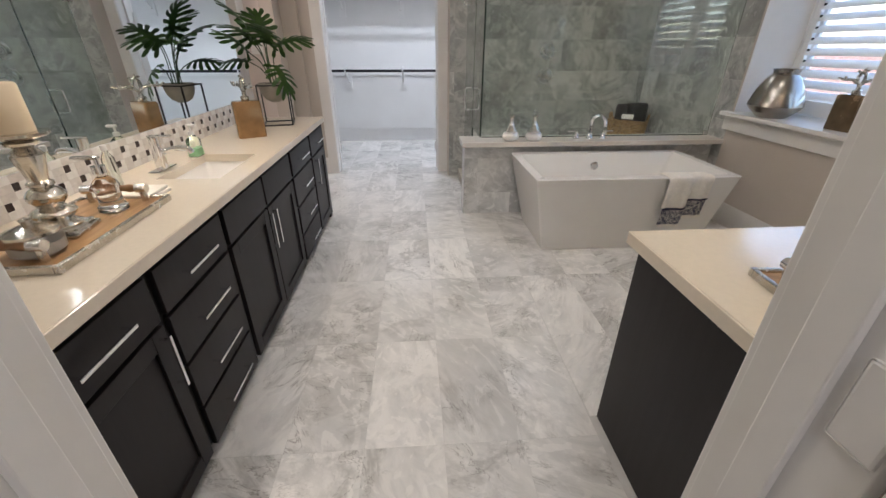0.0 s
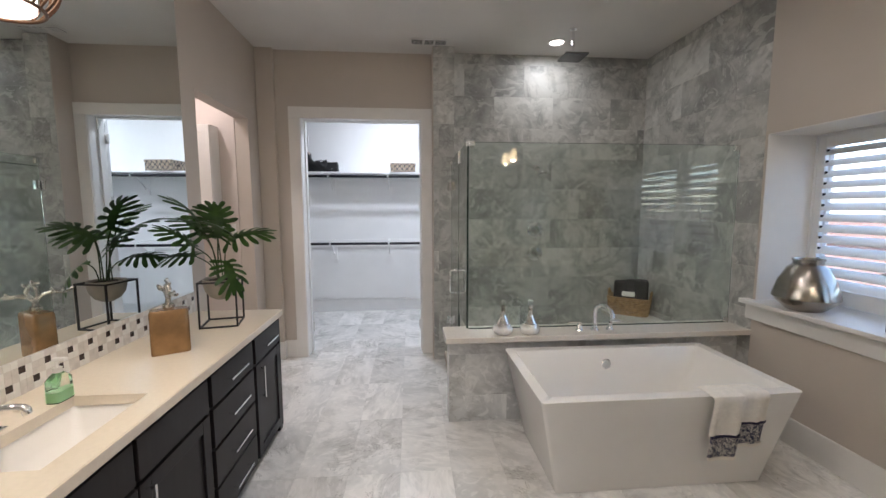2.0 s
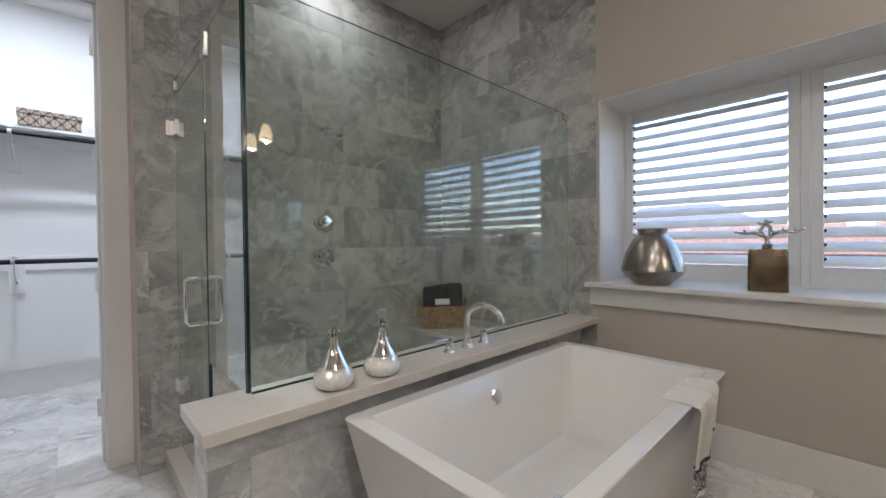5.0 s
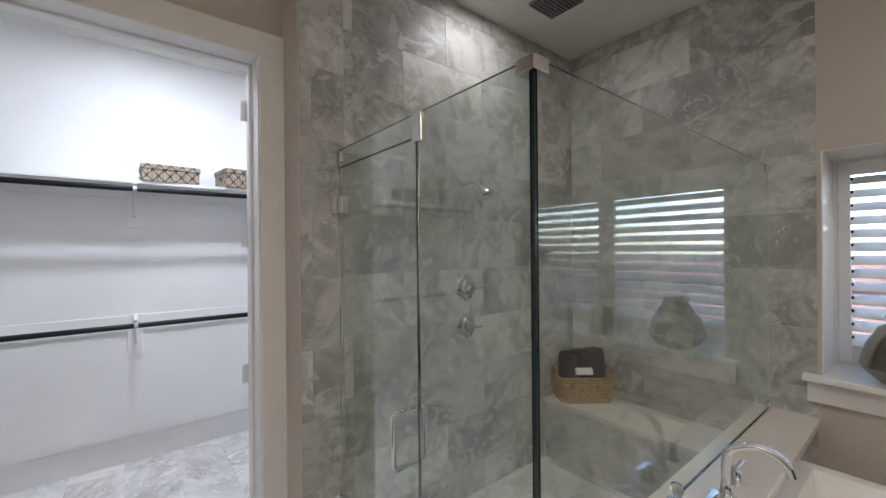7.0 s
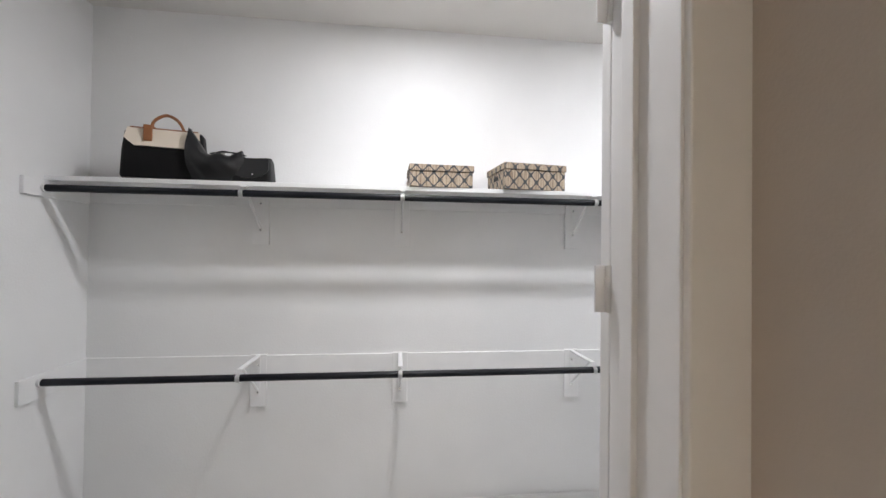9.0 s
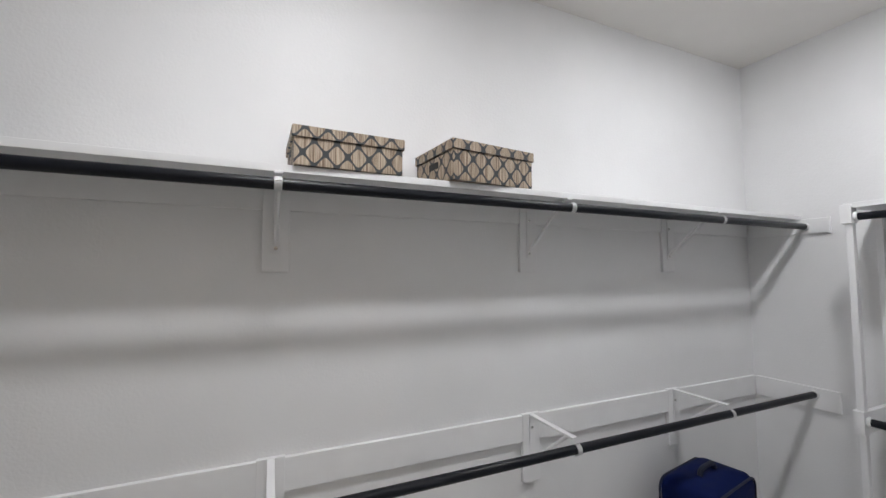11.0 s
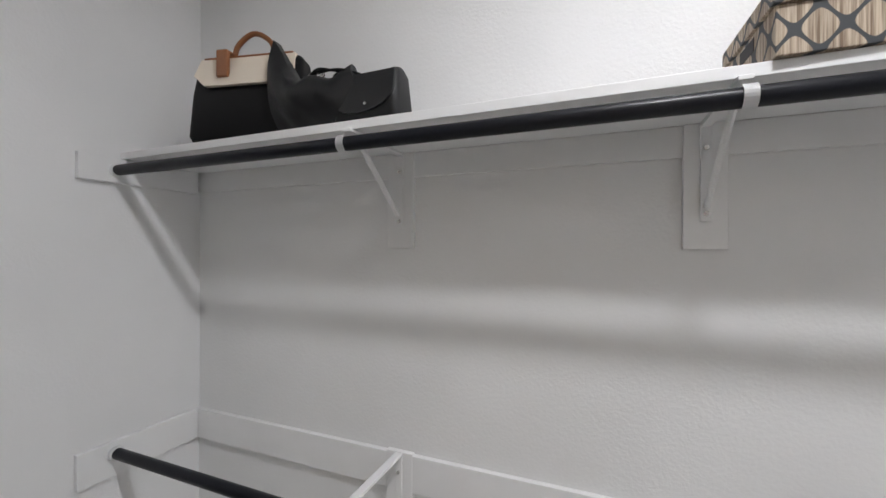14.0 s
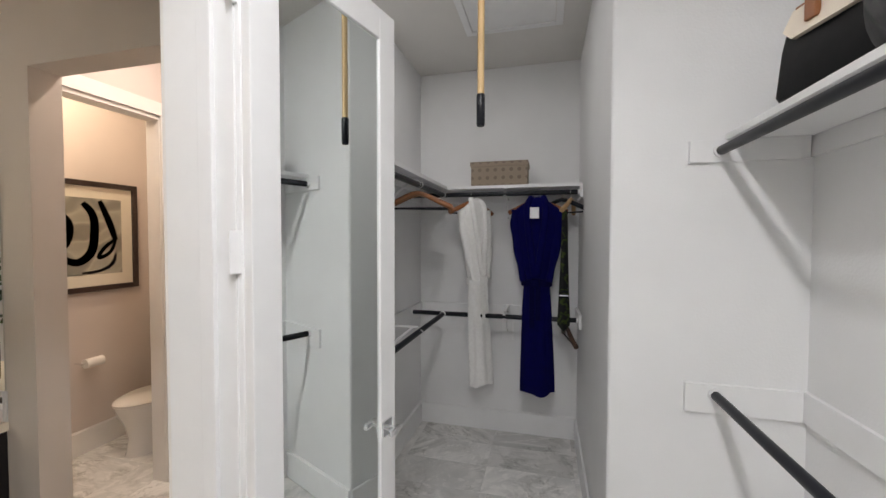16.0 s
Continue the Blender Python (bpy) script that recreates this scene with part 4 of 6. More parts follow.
TWIGS = [(((0, 0, 0.236), (0, 0.002, 0.262), (0, 0.018, 0.285), (0, 0.030, 0.312)), 0.012),
         (((0, 0.002, 0.262), (0, -0.020, 0.286), (0, -0.060, 0.298), (0, -0.110, 0.294), (0, -0.138, 0.312)), 0.010),
         (((0, 0.010, 0.275), (0, 0.050, 0.292), (0, 0.090, 0.290), (0, 0.134, 0.300)), 0.010),
         (((0, -0.012, 0.282), (0, -0.010, 0.320), (0, 0.006, 0.340), (0, 0.004, 0.362)), 0.010),
         (((0, 0.028, 0.308), (0, 0.010, 0.340), (0, -0.022, 0.348)), 0.009), (((0, 0.020, 0.330), (0, 0.040, 0.346)), 0.008),
         (((0, -0.060, 0.298), (0, -0.058, 0.318)), 0.008), (((0, -0.100, 0.295), (0, -0.104, 0.316)), 0.008), (((0, 0.086, 0.290), (0, 0.094, 0.312)), 0.008)]
M_AMBER = plain("amber_lustre_glass", (0.31, 0.185, 0.085), 0.2, 0.55, 0.22, 14)
M_BRONZE = plain("bronze_lustre_glass", (0.17, 0.12, 0.07), 0.26, 0.5, 0.35, 10)
antler_bottle(pose(1.060, 4.165, 0.8505, 0, 0, -62), M_AMBER, "amber lustre glass bottle with a silver antler stopper", [([(y * 0.92, y * 0.32, z) for x, y, z in line], r) for line, r in TWIGS])

# ---- philodendron in a wire stand ----
M_LEAF, _n, _bb = mat("philodendron_leaf")
_v = coords(_n)
_n.links.new(ramp(_n, noise_tex(_n, _v, 14, 4), (0.3, (0.016, 0.055, 0.007)), (0.7, (0.055, 0.130, 0.018))), _bb.inputs["Base Color"])
_bb.inputs["Roughness"].default_value = 0.36
M_STEM = plain("leaf_stalk", (0.030, 0.055, 0.018), 0.5, vary=0.2)
M_POT = plain("taupe_ceramic", (0.30, 0.27, 0.23), 0.55, vary=0.08, scale=18, grain=0.1)
M_IRON = plain("black_iron", (0.014, 0.014, 0.015), 0.5, vary=0.2)
M_SOIL = plain("dark_potting_soil", (0.025, 0.018, 0.012), 0.95, vary=0.3, scale=60, grain=0.8)


def lobed_leaf(base, direction, up, length, width, rng):
    """A deeply cut leaf: a drooping blade with blunt fingers that fan out on both sides."""
    bm = bmesh.new()
    d = Vector(direction).normalized()
    u = (Vector(up) - d * Vector(up).dot(d)).normalized()
    s = d.cross(u)

    def at(a, w):
        t = a / length
        return Vector(base) + d * a + s * w + u * (0.08 * length * math.sin(2.2 * max(t, 0)) - 0.24 * length * t * t - 0.45 * w * w / length)

    def strip(rows):
        prev = None
        for a, b in rows:
            cur = [bm.verts.new(at(*a)), bm.verts.new(at(*b))]
            if prev:
                bm.faces.new((prev[0], prev[1], cur[1], cur[0]))
            prev = cur

    strip([((length * t, -hw), (length * t, hw)) for t, hw in [(k / 12, width * (0.04 + 0.26 * math.sin(math.pi * min(1, 0.12 + 0.80 * k / 12)) ** 0.8)) for k in range(13)]])
    n = 6
    for side in (1, -1):
        for k in range(n):
            f = k / (n - 1)
            root = length * (0.10 + 0.74 * f)
            ang = radians(118 - 84 * f + rng.uniform(-6, 6))
            reach = width * (0.78 + 0.42 * math.sin(math.pi * (0.15 + 0.70 * f))) * rng.uniform(0.9, 1.08)
            ca, sa = math.cos(ang), math.sin(ang) * side
            rows = []
            for v, hw in ((0.0, 0.055), (0.30, 0.058), (0.55, 0.070), (0.78, 0.078), (0.92, 0.056), (1.0, 0.020)):
                bend = 0.16 * reach * v * v
                a, w = root + ca * reach * v + bend * abs(sa), sa * reach * v
                rows.append(((a - sa * hw * length, w + ca * hw * length), (a + sa * hw * length, w - ca * hw * length)))
            strip(rows)
    strip([((length * 0.93, -0.07 * length), (length * 0.93, 0.07 * length)), ((length * 1.08, -0.075 * length), (length * 1.08, 0.075 * length)), ((length * 1.20, -0.05 * length), (length * 1.20, 0.05 * length)), ((length * 1.25, -0.015 * length), (length * 1.25, 0.015 * length))])
    bmesh.ops.solidify(bm, geom=bm.faces[:], thickness=0.0012)
    return bm


def plant(m, seed, leaves, label, stand=True):
    rng = random.Random(seed)
    p = thing("potted_plant", label, "plant", m, "philodendrons in wire stands")
    if stand:
        a, h, r = 0.098, 0.270, 0.0045
        bm = bmesh.new()
        for x in (-a, a):
            for y in (-a, a):
                add_box(bm, x - r, y - r, 0, x + r, y + r, h)
        for z in (r, h - r):
            for s in (-a, a):
                add_box(bm, -a - r, s - r, z - r, a + r, s + r, z + r)
                add_box(bm, s - r, -a - r, z - r, s + r, a + r, z + r)
        part("wire_stand", bm, M_IRON, p, "square black iron wire stand")
    part("pot", lathe([(0, 0.150), (0.030, 0.152), (0.062, 0.172), (0.084, 0.205), (0.094, 0.245), (0.096, 0.276), (0.089, 0.276), (0.086, 0.262), (0, 0.262)], 40), M_POT, p, "taupe half-round ceramic bowl", True)
    part("soil", lathe([(0, 0.262), (0.086, 0.2625), (0.05, 0.272), (0, 0.276)], 24), M_SOIL, p)
    for az, reach, height, tilt, size in leaves:
        a = radians(az)
        out = Vector((math.cos(a), math.sin(a), 0))
        s0 = out * 0.02 + Vector((rng.uniform(-0.02, 0.02), rng.uniform(-0.02, 0.02), 0.265))
        tip = out * reach + Vector((0, 0, 0.27 + height))
        mid = (s0 + tip) / 2 + Vector((0, 0, height * 0.16)) - out * reach * 0.12
        st = part("stalk", sweep(curve_points([s0, mid, tip], 7), 0.0035, 7), M_STEM, p, smooth=True)
        dirn = out * math.cos(radians(tilt)) + Vector((0, 0, math.sin(radians(tilt))))
        upv = Vector((0, 0, 1)) * math.cos(radians(tilt)) - out * math.sin(radians(tilt))
        upv = upv + Vector((0.62, -0.62, 0.0)) * (0.75 if tilt < 60 else 0.3)
        part("leaf", lobed_leaf(tip, dirn, upv, size, size * 0.53, rng), M_LEAF, st, "glossy deeply lobed green leaf", True)
    return p


plant(pose(1.085, 4.640, 0.8505, 0, 0, 12), 3, ((104, 0.03, 0.26, 72, 0.190), (194, 0.08, 0.30, 66, 0.190), (203, 0.12, 0.20, 46, 0.175), (-4, 0.05, 0.23, 22, 0.200), (-57, 0.09, 0.12, -46, 0.170), (-76, 0.04, 0.25, 36, 0.185), (150, 0.09, 0.25, 44, 0.190), (170, 0.13, 0.14, 6, 0.180), (110, 0.07, 0.29, 58, 0.180)), "green cut-leaf plant in a taupe bowl on a black wire stand")

# ---- window with plantation shutters ----
W0, W1, WB, WT = 2.93, 4.785, 0.885, 2.045
structure("window_sill", boxes((R - 0.065, W0 - 0.07, 0.855, R + 0.50, W1 + 0.07, 0.885), bevel=0.004), M_TRIM, "deep white painted window sill")
structure("trim_sill_apron", boxes((R - 0.018, W0 - 0.05, 0.742, R, W1 + 0.055, 0.855), bevel=0.003), M_TRIM, "white apron board under the sill")
structure("window_reveal", boxes((R + 0.004, W1 - 0.006, 0.885, R + 0.515, W1 + 0.001, WT), (R + 0.004, W0 - 0.001, 0.885, R + 0.515, W0 + 0.006, WT), (R + 0.004, W0, WT - 0.006, R + 0.515, W1, WT + 0.001)), M_TRIM, "white painted window reveal")
M_SHUT = plain("white_shutter_paint", (0.86, 0.87, 0.88), 0.35, vary=0.02)
XF = R + 0.365
win = structure("window_1", boxes((XF + 0.07, W0, 0.885, XF + 0.10, W0 + 0.05, WT), (XF + 0.07, W1 - 0.05, 0.885, XF + 0.10, W1, WT), (XF + 0.07, W0 + 0.05, 0.885, XF + 0.10, W1 - 0.05, 0.93), (XF + 0.07, W0 + 0.05, 1.985, XF + 0.10, W1 - 0.05, WT), (XF + 0.07, 3.81, 0.93, XF + 0.10, 3.86, 1.985)), M_TRIM, "white framed double window")
for y0, y1 in ((W0 + 0.05, 3.81), (3.86, W1 - 0.05)):
    g1 = part("pane", boxes((XF + 0.082, y0, 0.93, XF + 0.088, y1, 1.985)), clear_glass("window_glass", (0.97, 0.98, 0.98)), win, "clear window pane")
    g1.visible_shadow = False


def shutter(y0, y1):
    s = thing("plantation_shutter", "white plantation shutter with tilted wide louvres", "shutter", None, "window shutters")
    for nm, e in (("stile", (XF, y0, 0.892, XF + 0.028, y0 + 0.050, 2.024)), ("stile", (XF, y1 - 0.050, 0.892, XF + 0.028, y1, 2.024)), ("rail", (XF, y0 + 0.050, 1.948, XF + 0.028, y1 - 0.050, 2.024)), ("rail", (XF, y0 + 0.050, 0.892, XF + 0.028, y1 - 0.050, 0.998))):
        part(nm, boxes(e, bevel=0.003), M_SHUT, s)
    n = 13
    for k in range(n):
        z = 1.030 + (1.916 - 1.030) * k / (n - 1)
        bm = bmesh.new()
        prof = [(0.0435 * math.cos(a), 0.0048 * math.sin(a)) for a in [2 * math.pi * i / 12 for i in range(12)]]
        tilt = radians(36)
        rings = [[bm.verts.new((XF + 0.014 + px * math.cos(tilt) - pz * math.sin(tilt), y, z + px * math.sin(tilt) + pz * math.cos(tilt))) for px, pz in prof] for y in (y0 + 0.052, y1 - 0.052)]
        for i in range(12):
            bm.faces.new((rings[0][i], rings[0][(i + 1) % 12], rings[1][(i + 1) % 12], rings[1][i]))
        bm.faces.new(rings[0])
        bm.faces.new(rings[1][::-1])
        part("louvre", bm, M_SHUT, s, smooth=True)
        part("louvre_pin", boxes((XF + 0.004, y1 - 0.060, z + 0.002, XF + 0.018, y1 - 0.0505, z + 0.018)), M_ROD, s)
    return s


structure("trim_shutter_frame", boxes((XF - 0.004, W0 + 0.006, 0.886, XF + 0.032, W0 + 0.020, WT - 0.006), (XF - 0.004, W1 - 0.020, 0.886, XF + 0.032, W1 - 0.006, WT - 0.006), (XF - 0.004, W0 + 0.020, 2.026, XF + 0.032, W1 - 0.020, WT - 0.006),
                                      (XF - 0.003, 3.817, 0.886, XF + 0.031, 3.853, 2.026)), M_SHUT, "white shutter frame with a centre post")
shutter(W0 + 0.022, 3.815)
shutter(3.855, W1 - 0.022)

# beyond the window: pale bounce ground, paling fence, neighbouring roof
# ground colour is a made-up reflector that lights the louvres from below
M_BOUNCE = plain("pale_bounce_ground", (0.40, 0.43, 0.46), 0.95, vary=0.35, scale=14, grain=0.6)
M_FENCE = wood("cedar_fence", (0.19, 0.115, 0.095), (0.27, 0.165, 0.135), 0.8, (12.0, 12.0, 1.5))
structure("ground", boxes((5.12, -60, -0.35, 90, 70, -0.25)), M_BOUNCE, "pale ground outside the window, coloured to bounce daylight onto the louvres")
fence = thing("garden_fence", "reddish cedar paling fence", "fence", kind="")
for k in range(60):
    y = -5 + k * 0.25
    part("paling", boxes((9.5, y, -0.25, 9.52, y + 0.249, 1.34 + 0.02 * math.sin(k * 3.1))), M_FENCE, fence)
part("rail", boxes((9.44, -5, 0.0, 9.5, 10, 0.09)), M_FENCE, fence)
part("rail", boxes((9.44, -5, 0.95, 9.5, 10, 1.04)), M_FENCE, fence)
house = thing("neighbour_house", "grey-roofed brick house beyond the fence", "house")
part("wall", boxes((45, 10, -0.25, 54, 24, 2.6)), plain("pale_brick", (0.42, 0.33, 0.28), 0.9, vary=0.15, scale=6), house)
bm = bmesh.new()
v = [bm.verts.new(p) for p in ((44.4, 9.4, 2.6), (54.6, 9.4, 2.6), (54.6, 24.6, 2.6), (44.4, 24.6, 2.6), (49.5, 13.5, 5.0), (49.5, 20.5, 5.0))]
for f in ((0, 1, 4), (1, 2, 5, 4), (2, 3, 5), (3, 0, 4, 5), (3, 2, 1, 0)):
    bm.faces.new([v[i] for i in f])
part("roof", bm, plain("grey_shingle", (0.10, 0.10, 0.11), 0.9, vary=0.2, scale=8), house)

# things on the sill
vase = thing("metal_vase", "wide-bellied brushed silver vase on the window sill", "vase", pose(4.745, 4.490, 0.8855))
part("body", lathe([(0, 0), (0.085, 0), (0.098, 0.006), (0.150, 0.055), (0.172, 0.085), (0.170, 0.100), (0.146, 0.190), (0.104, 0.272), (0.078, 0.296), (0.078, 0.318), (0.083, 0.326), (0.083, 0.332), (0.074, 0.332), (0.070, 0.318), (0.066, 0.29), (0, 0.285)], 56), plain("brushed_pewter", (0.38, 0.35, 0.315), 0.24, 1.0, 0.10, 6), vase, smooth=True)
antler_bottle(pose(4.755, 3.955, 0.8855, 0, 0, 8), M_BRONZE, "bronze lustre glass bottle with a metal antler stopper on the sill", TWIGS)
plant(pose(4.770, 3.215, 0.8855, 0, 0, 40), 9, ((90, 0.12, 0.16, 30, 0.20), (150, 0.10, 0.20, 45, 0.19), (-80, 0.13, 0.14, 10, 0.19), (200, 0.12, 0.10, 5, 0.18), (110, 0.14, 0.08, -10, 0.18), (40, 0.06, 0.22, 60, 0.18)), "green cut-leaf plant in a taupe bowl on the window sill")

# ---- second vanity ----
v2 = thing("second_vanity", "espresso-stained vanity base by the entry", "cabinet")
part("carcass", boxes((2.794, NEAR + 0.001, 0.0, R - 0.002, 2.648, 0.778)), M_DARK, v2)
part("end_panel", boxes((2.782, NEAR + 0.02, 0.004, 2.7935, 2.655, 0.778), bevel=0.0015), M_DARK, v2)
for k in range(3):
    part("drawer_front", boxes((2.83 + 0.46 * k, 2.649, 0.08, 3.27 + 0.46 * k, 2.664, 0.755), bevel=0.002), M_DARK, v2)
part("end_door", boxes((4.21, 2.649, 0.08, 4.66, 2.664, 0.755), bevel=0.002), M_DARK, v2)
w2 = thing("second_worktop", "cream quartz worktop of the second vanity", "countertop")
part("slab", boxes((2.7652, NEAR + 0.001, 0.7785, R - 0.001, 2.6888, 0.820)), M_QUARTZ, w2)
part("front_edge", boxes((2.7652, 2.689, 0.778, R - 0.001, 2.697, 0.8202), bevel=0.0025), M_QUARTZ, w2, "eased front edge")
part("end_edge", boxes((2.757, NEAR + 0.001, 0.778, 2.765, 2.697, 0.8202), bevel=0.0025), M_QUARTZ, w2, "eased end edge")
tray(pose(3.185, 2.230, 0.8205, 0, 0, 84))
jar2 = copy_thing(jar, pose(3.215, 2.315, 0.8380))
mir2 = structure("mirror_second", boxes((2.86, NEAR + 0.0005, 0.98, R - 0.02, NEAR + 0.006, TOP - 0.003)), M_MIRROR, "wall mirror above the second vanity")

# ---- lamps ----
M_SHADE, _n, _bb = mat("ribbed_glass_shade")
_bb.inputs["Base Color"].default_value = (0.95, 0.88, 0.78, 1)
_bb.inputs["Roughness"].default_value = 0.35
_bb.inputs["Emission Color"].default_value = (1.0, 0.66, 0.34, 1)
_bb.inputs["Emission Strength"].default_value = 1.1


def vanity_light(m, group, reach=0.115):
    t = thing("vanity_light", "lit wall light with a ribbed glass shade and chrome arm", "wall light", m, group)
    bm = bmesh.new()
    n = 24
    rings = []
    for r, z in ((0.060, -0.085), (0.062, -0.07), (0.054, 0.0), (0.036, 0.070), (0.026, 0.085)):
        rings.append([bm.verts.new((reach + r * (1 + 0.05 * (i % 2)) * math.cos(2 * math.pi * i / n), r * (1 + 0.05 * (i % 2)) * math.sin(2 * math.pi * i / n), z)) for i in range(n)])
    for a, b in zip(rings, rings[1:]):
        for i in range(n):
            bm.faces.new((a[i], a[(i + 1) % n], b[(i + 1) % n], b[i]))
    bm.faces.new(rings[-1])
    part("shade", bm, M_SHADE, t, "glowing ribbed glass shade")
    part("bulb", lathe([(0, -0.05), (0.022, -0.04), (0.028, -0.015), (0.012, 0.03), (0, 0.04)], 20, (reach, 0, 0.015)), glow("bulb_glow", (1.0, 0.86, 0.66), 1.2), t, smooth=True)
    part("arm", sweep(curve_points([(0.012, 0, 0.09), (reach * 0.5, 0, 0.125), (reach, 0, 0.12), (reach, 0, 0.082)]), 0.008, 10), M_CHROME, t, smooth=True)
    part("back_plate", boxes((0, -0.045, 0.04, 0.012, 0.045, 0.14), bevel=0.004), M_CHROME, t)
    return t


M_RIB = plain("bronze_rib_metal", (0.16, 0.085, 0.05), 0.35, 0.8, 0.15, 20)
pend = thing("pendant_lamp", "lit pendant with an opal drum inside a ribbed bronze cage", "pendant lamp", pose(*PENDANT))
part("drum", lathe([(0, 0.004), (0.100, 0.004), (0.104, 0.008), (0.110, 0.22), (0, 0.225)], 40), glow("opal_glass_glow", (1.0, 0.84, 0.66), 0.42), pend, "glowing opal glass drum", True)
for nm, r, z in (("bottom_ring", 0.122, 0.006), ("top_ring", 0.105, 0.262)):
    part(nm, sweep([(r * math.cos(2 * math.pi * i / 40), r * math.sin(2 * math.pi * i / 40), z) for i in range(40)], 0.005, 8, closed=True), M_RIB, pend, smooth=True)
for i in range(30):
    a = 2 * math.pi * i / 30
    part("rib", sweep(curve_points([(r * math.cos(a), r * math.sin(a), z) for r, z in ((0.122, 0.006), (0.150, 0.050), (0.165, 0.125), (0.150, 0.205), (0.105, 0.262))], 3), 0.0032, 6), M_RIB, pend, smooth=True)
part("cap", lathe([(0, 0.255), (0.104, 0.257), (0.104, 0.266), (0.030, 0.285), (0, 0.285)], 32), M_RIB, pend, smooth=True)
part("stem", tube((0, 0, 0.283), (0, 0, TOP - PENDANT[2] - 0.02), 0.006, n=12), M_RIB, pend, smooth=True)
part("canopy", tube((0, 0, TOP - PENDANT[2] - 0.022), (0, 0, TOP - PENDANT[2] - 0.001), 0.060, n=28), M_RIB, pend, smooth=True)
vanity_light(pose(3.705, NEAR + 0.007, 2.305, 0, 0, 90), "", 0.225)


def can_trim(x, y, material, r=0.085):
    t = thing("recessed_light", "lit recessed ceiling light with a white trim ring", "ceiling light", pose(x, y, TOP), "recessed ceiling lights")
    part("trim_ring", lathe([(r - 0.022, -0.001), (r, -0.001), (r, -0.008), (r - 0.02, -0.012), (r - 0.024, -0.004), (r - 0.022, -0.001)], 36), M_TRIM, t, smooth=True)
    part("diffuser", lathe([(0, -0.0065), (r - 0.024, -0.0065), (r - 0.024, -0.002), (0, -0.002)], 32), material, t, "glowing lamp lens")


for cx, cy, watts, col in CANS:
    can_trim(cx, cy, M_LAMP)
for cx, cy in ((2.00, 7.20), (3.75, 7.20)):
    can_trim(cx, cy, M_CLAMP, 0.12)
can_trim(-0.2, 6.6, M_CLAMP)
can_trim(0.2, 5.4, M_LAMP)
can_trim(0.0, 4.25, M_LAMP)

vent = thing("ceiling_vent", "white three-section ceiling air register", "vent", pose(2.41, 6.005, TOP))
part("frame", boxes((-0.175, -0.065, -0.008, 0.175, 0.065, -0.001), bevel=0.003), M_CEIL, vent)
# the frame is closed: this black sheet gives the shade between the slats
part("backing", boxes((-0.158, -0.046, -0.0095, 0.158, 0.046, -0.0085)), M_ROD, vent)
for k in range(28):
    x = -0.152 + k * 0.0113
    if k in (9, 18):
        part("divider", boxes((x - 0.008, -0.047, -0.012, x + 0.008, 0.047, -0.0096)), M_CEIL, vent)
    else:
        part("slat", boxes((x - 0.0020, -0.046, -0.013, x + 0.0020, 0.046, -0.0096)), M_CEIL, vent)

# shower basket
M_WICKER, _n, _bb = mat("water_hyacinth_weave")
_v = coords(_n)
_n.links.new(ramp(_n, noise_tex(_n, _v, 50, 5), (0.3, (0.17, 0.09, 0.035)), (0.7, (0.55, 0.36, 0.17))), _bb.inputs["Base Color"])
_bb.inputs["Roughness"].default_value = 0.75


def woven(name, label, m, sx, sy, h, rope, material, group=""):
    """A basket of stacked, wavy ropes round a rounded rectangle."""
    b = thing(name, label, "basket", m, group)
    n = int(h / (rope * 1.75))
    for k in range(n):
        f = 1 - (0.10 if h > 0.15 else 0.03) * (1 - k / n)
        o = rounded(-sx * f, -sy * f, sx * f, sy * f, min(sx, sy) * 0.35, 8)
        dense = []
        for i in range(len(o)):
            p, q = Vector(o[i]), Vector(o[(i + 1) % len(o)])
            c = max(1, int((q - p).length / 0.022))
            dense += [p.lerp(q, j / c) for j in range(c)]
        pts = [(p.x * (1 + 0.018 * (-1) ** (i + k)), p.y * (1 + 0.018 * (-1) ** (i + k)), rope + k * rope * 1.75 + 0.0015 * math.sin(i * 2.1)) for i, p in enumerate(dense)]
        part("rope", sweep(pts, rope, 7, closed=True), material, b, smooth=True)
    part("bottom", loft([(rounded(-sx * 0.88, -sy * 0.88, sx * 0.88, sy * 0.88, 0.03), 0.001), (rounded(-sx * 0.88, -sy * 0.88, sx * 0.88, sy * 0.88, 0.03), 0.012)]), material, b)
    return b


bk = woven("towel_basket", "woven water-hyacinth basket on the shower bench", pose(4.490, 6.060, 0.4505, 0, 0, -38), 0.195, 0.130, 0.200, 0.0115, M_WICKER)
part("ear", sweep(curve_points([(-0.196, -0.05, 0.19), (-0.200, -0.03, 0.232), (-0.200, 0.03, 0.232), (-0.196, 0.05, 0.19)]), 0.010, 8), M_WICKER, bk, smooth=True)
part("ear", sweep(curve_points([(0.196, -0.05, 0.19), (0.200, -0.03, 0.232), (0.200, 0.03, 0.232), (0.196, 0.05, 0.19)]), 0.010, 8), M_WICKER, bk, smooth=True)
M_NAVYT = plain("charcoal_terry", (0.020, 0.021, 0.026), 0.95, vary=0.2, scale=50, grain=0.7, grain_scale=380)
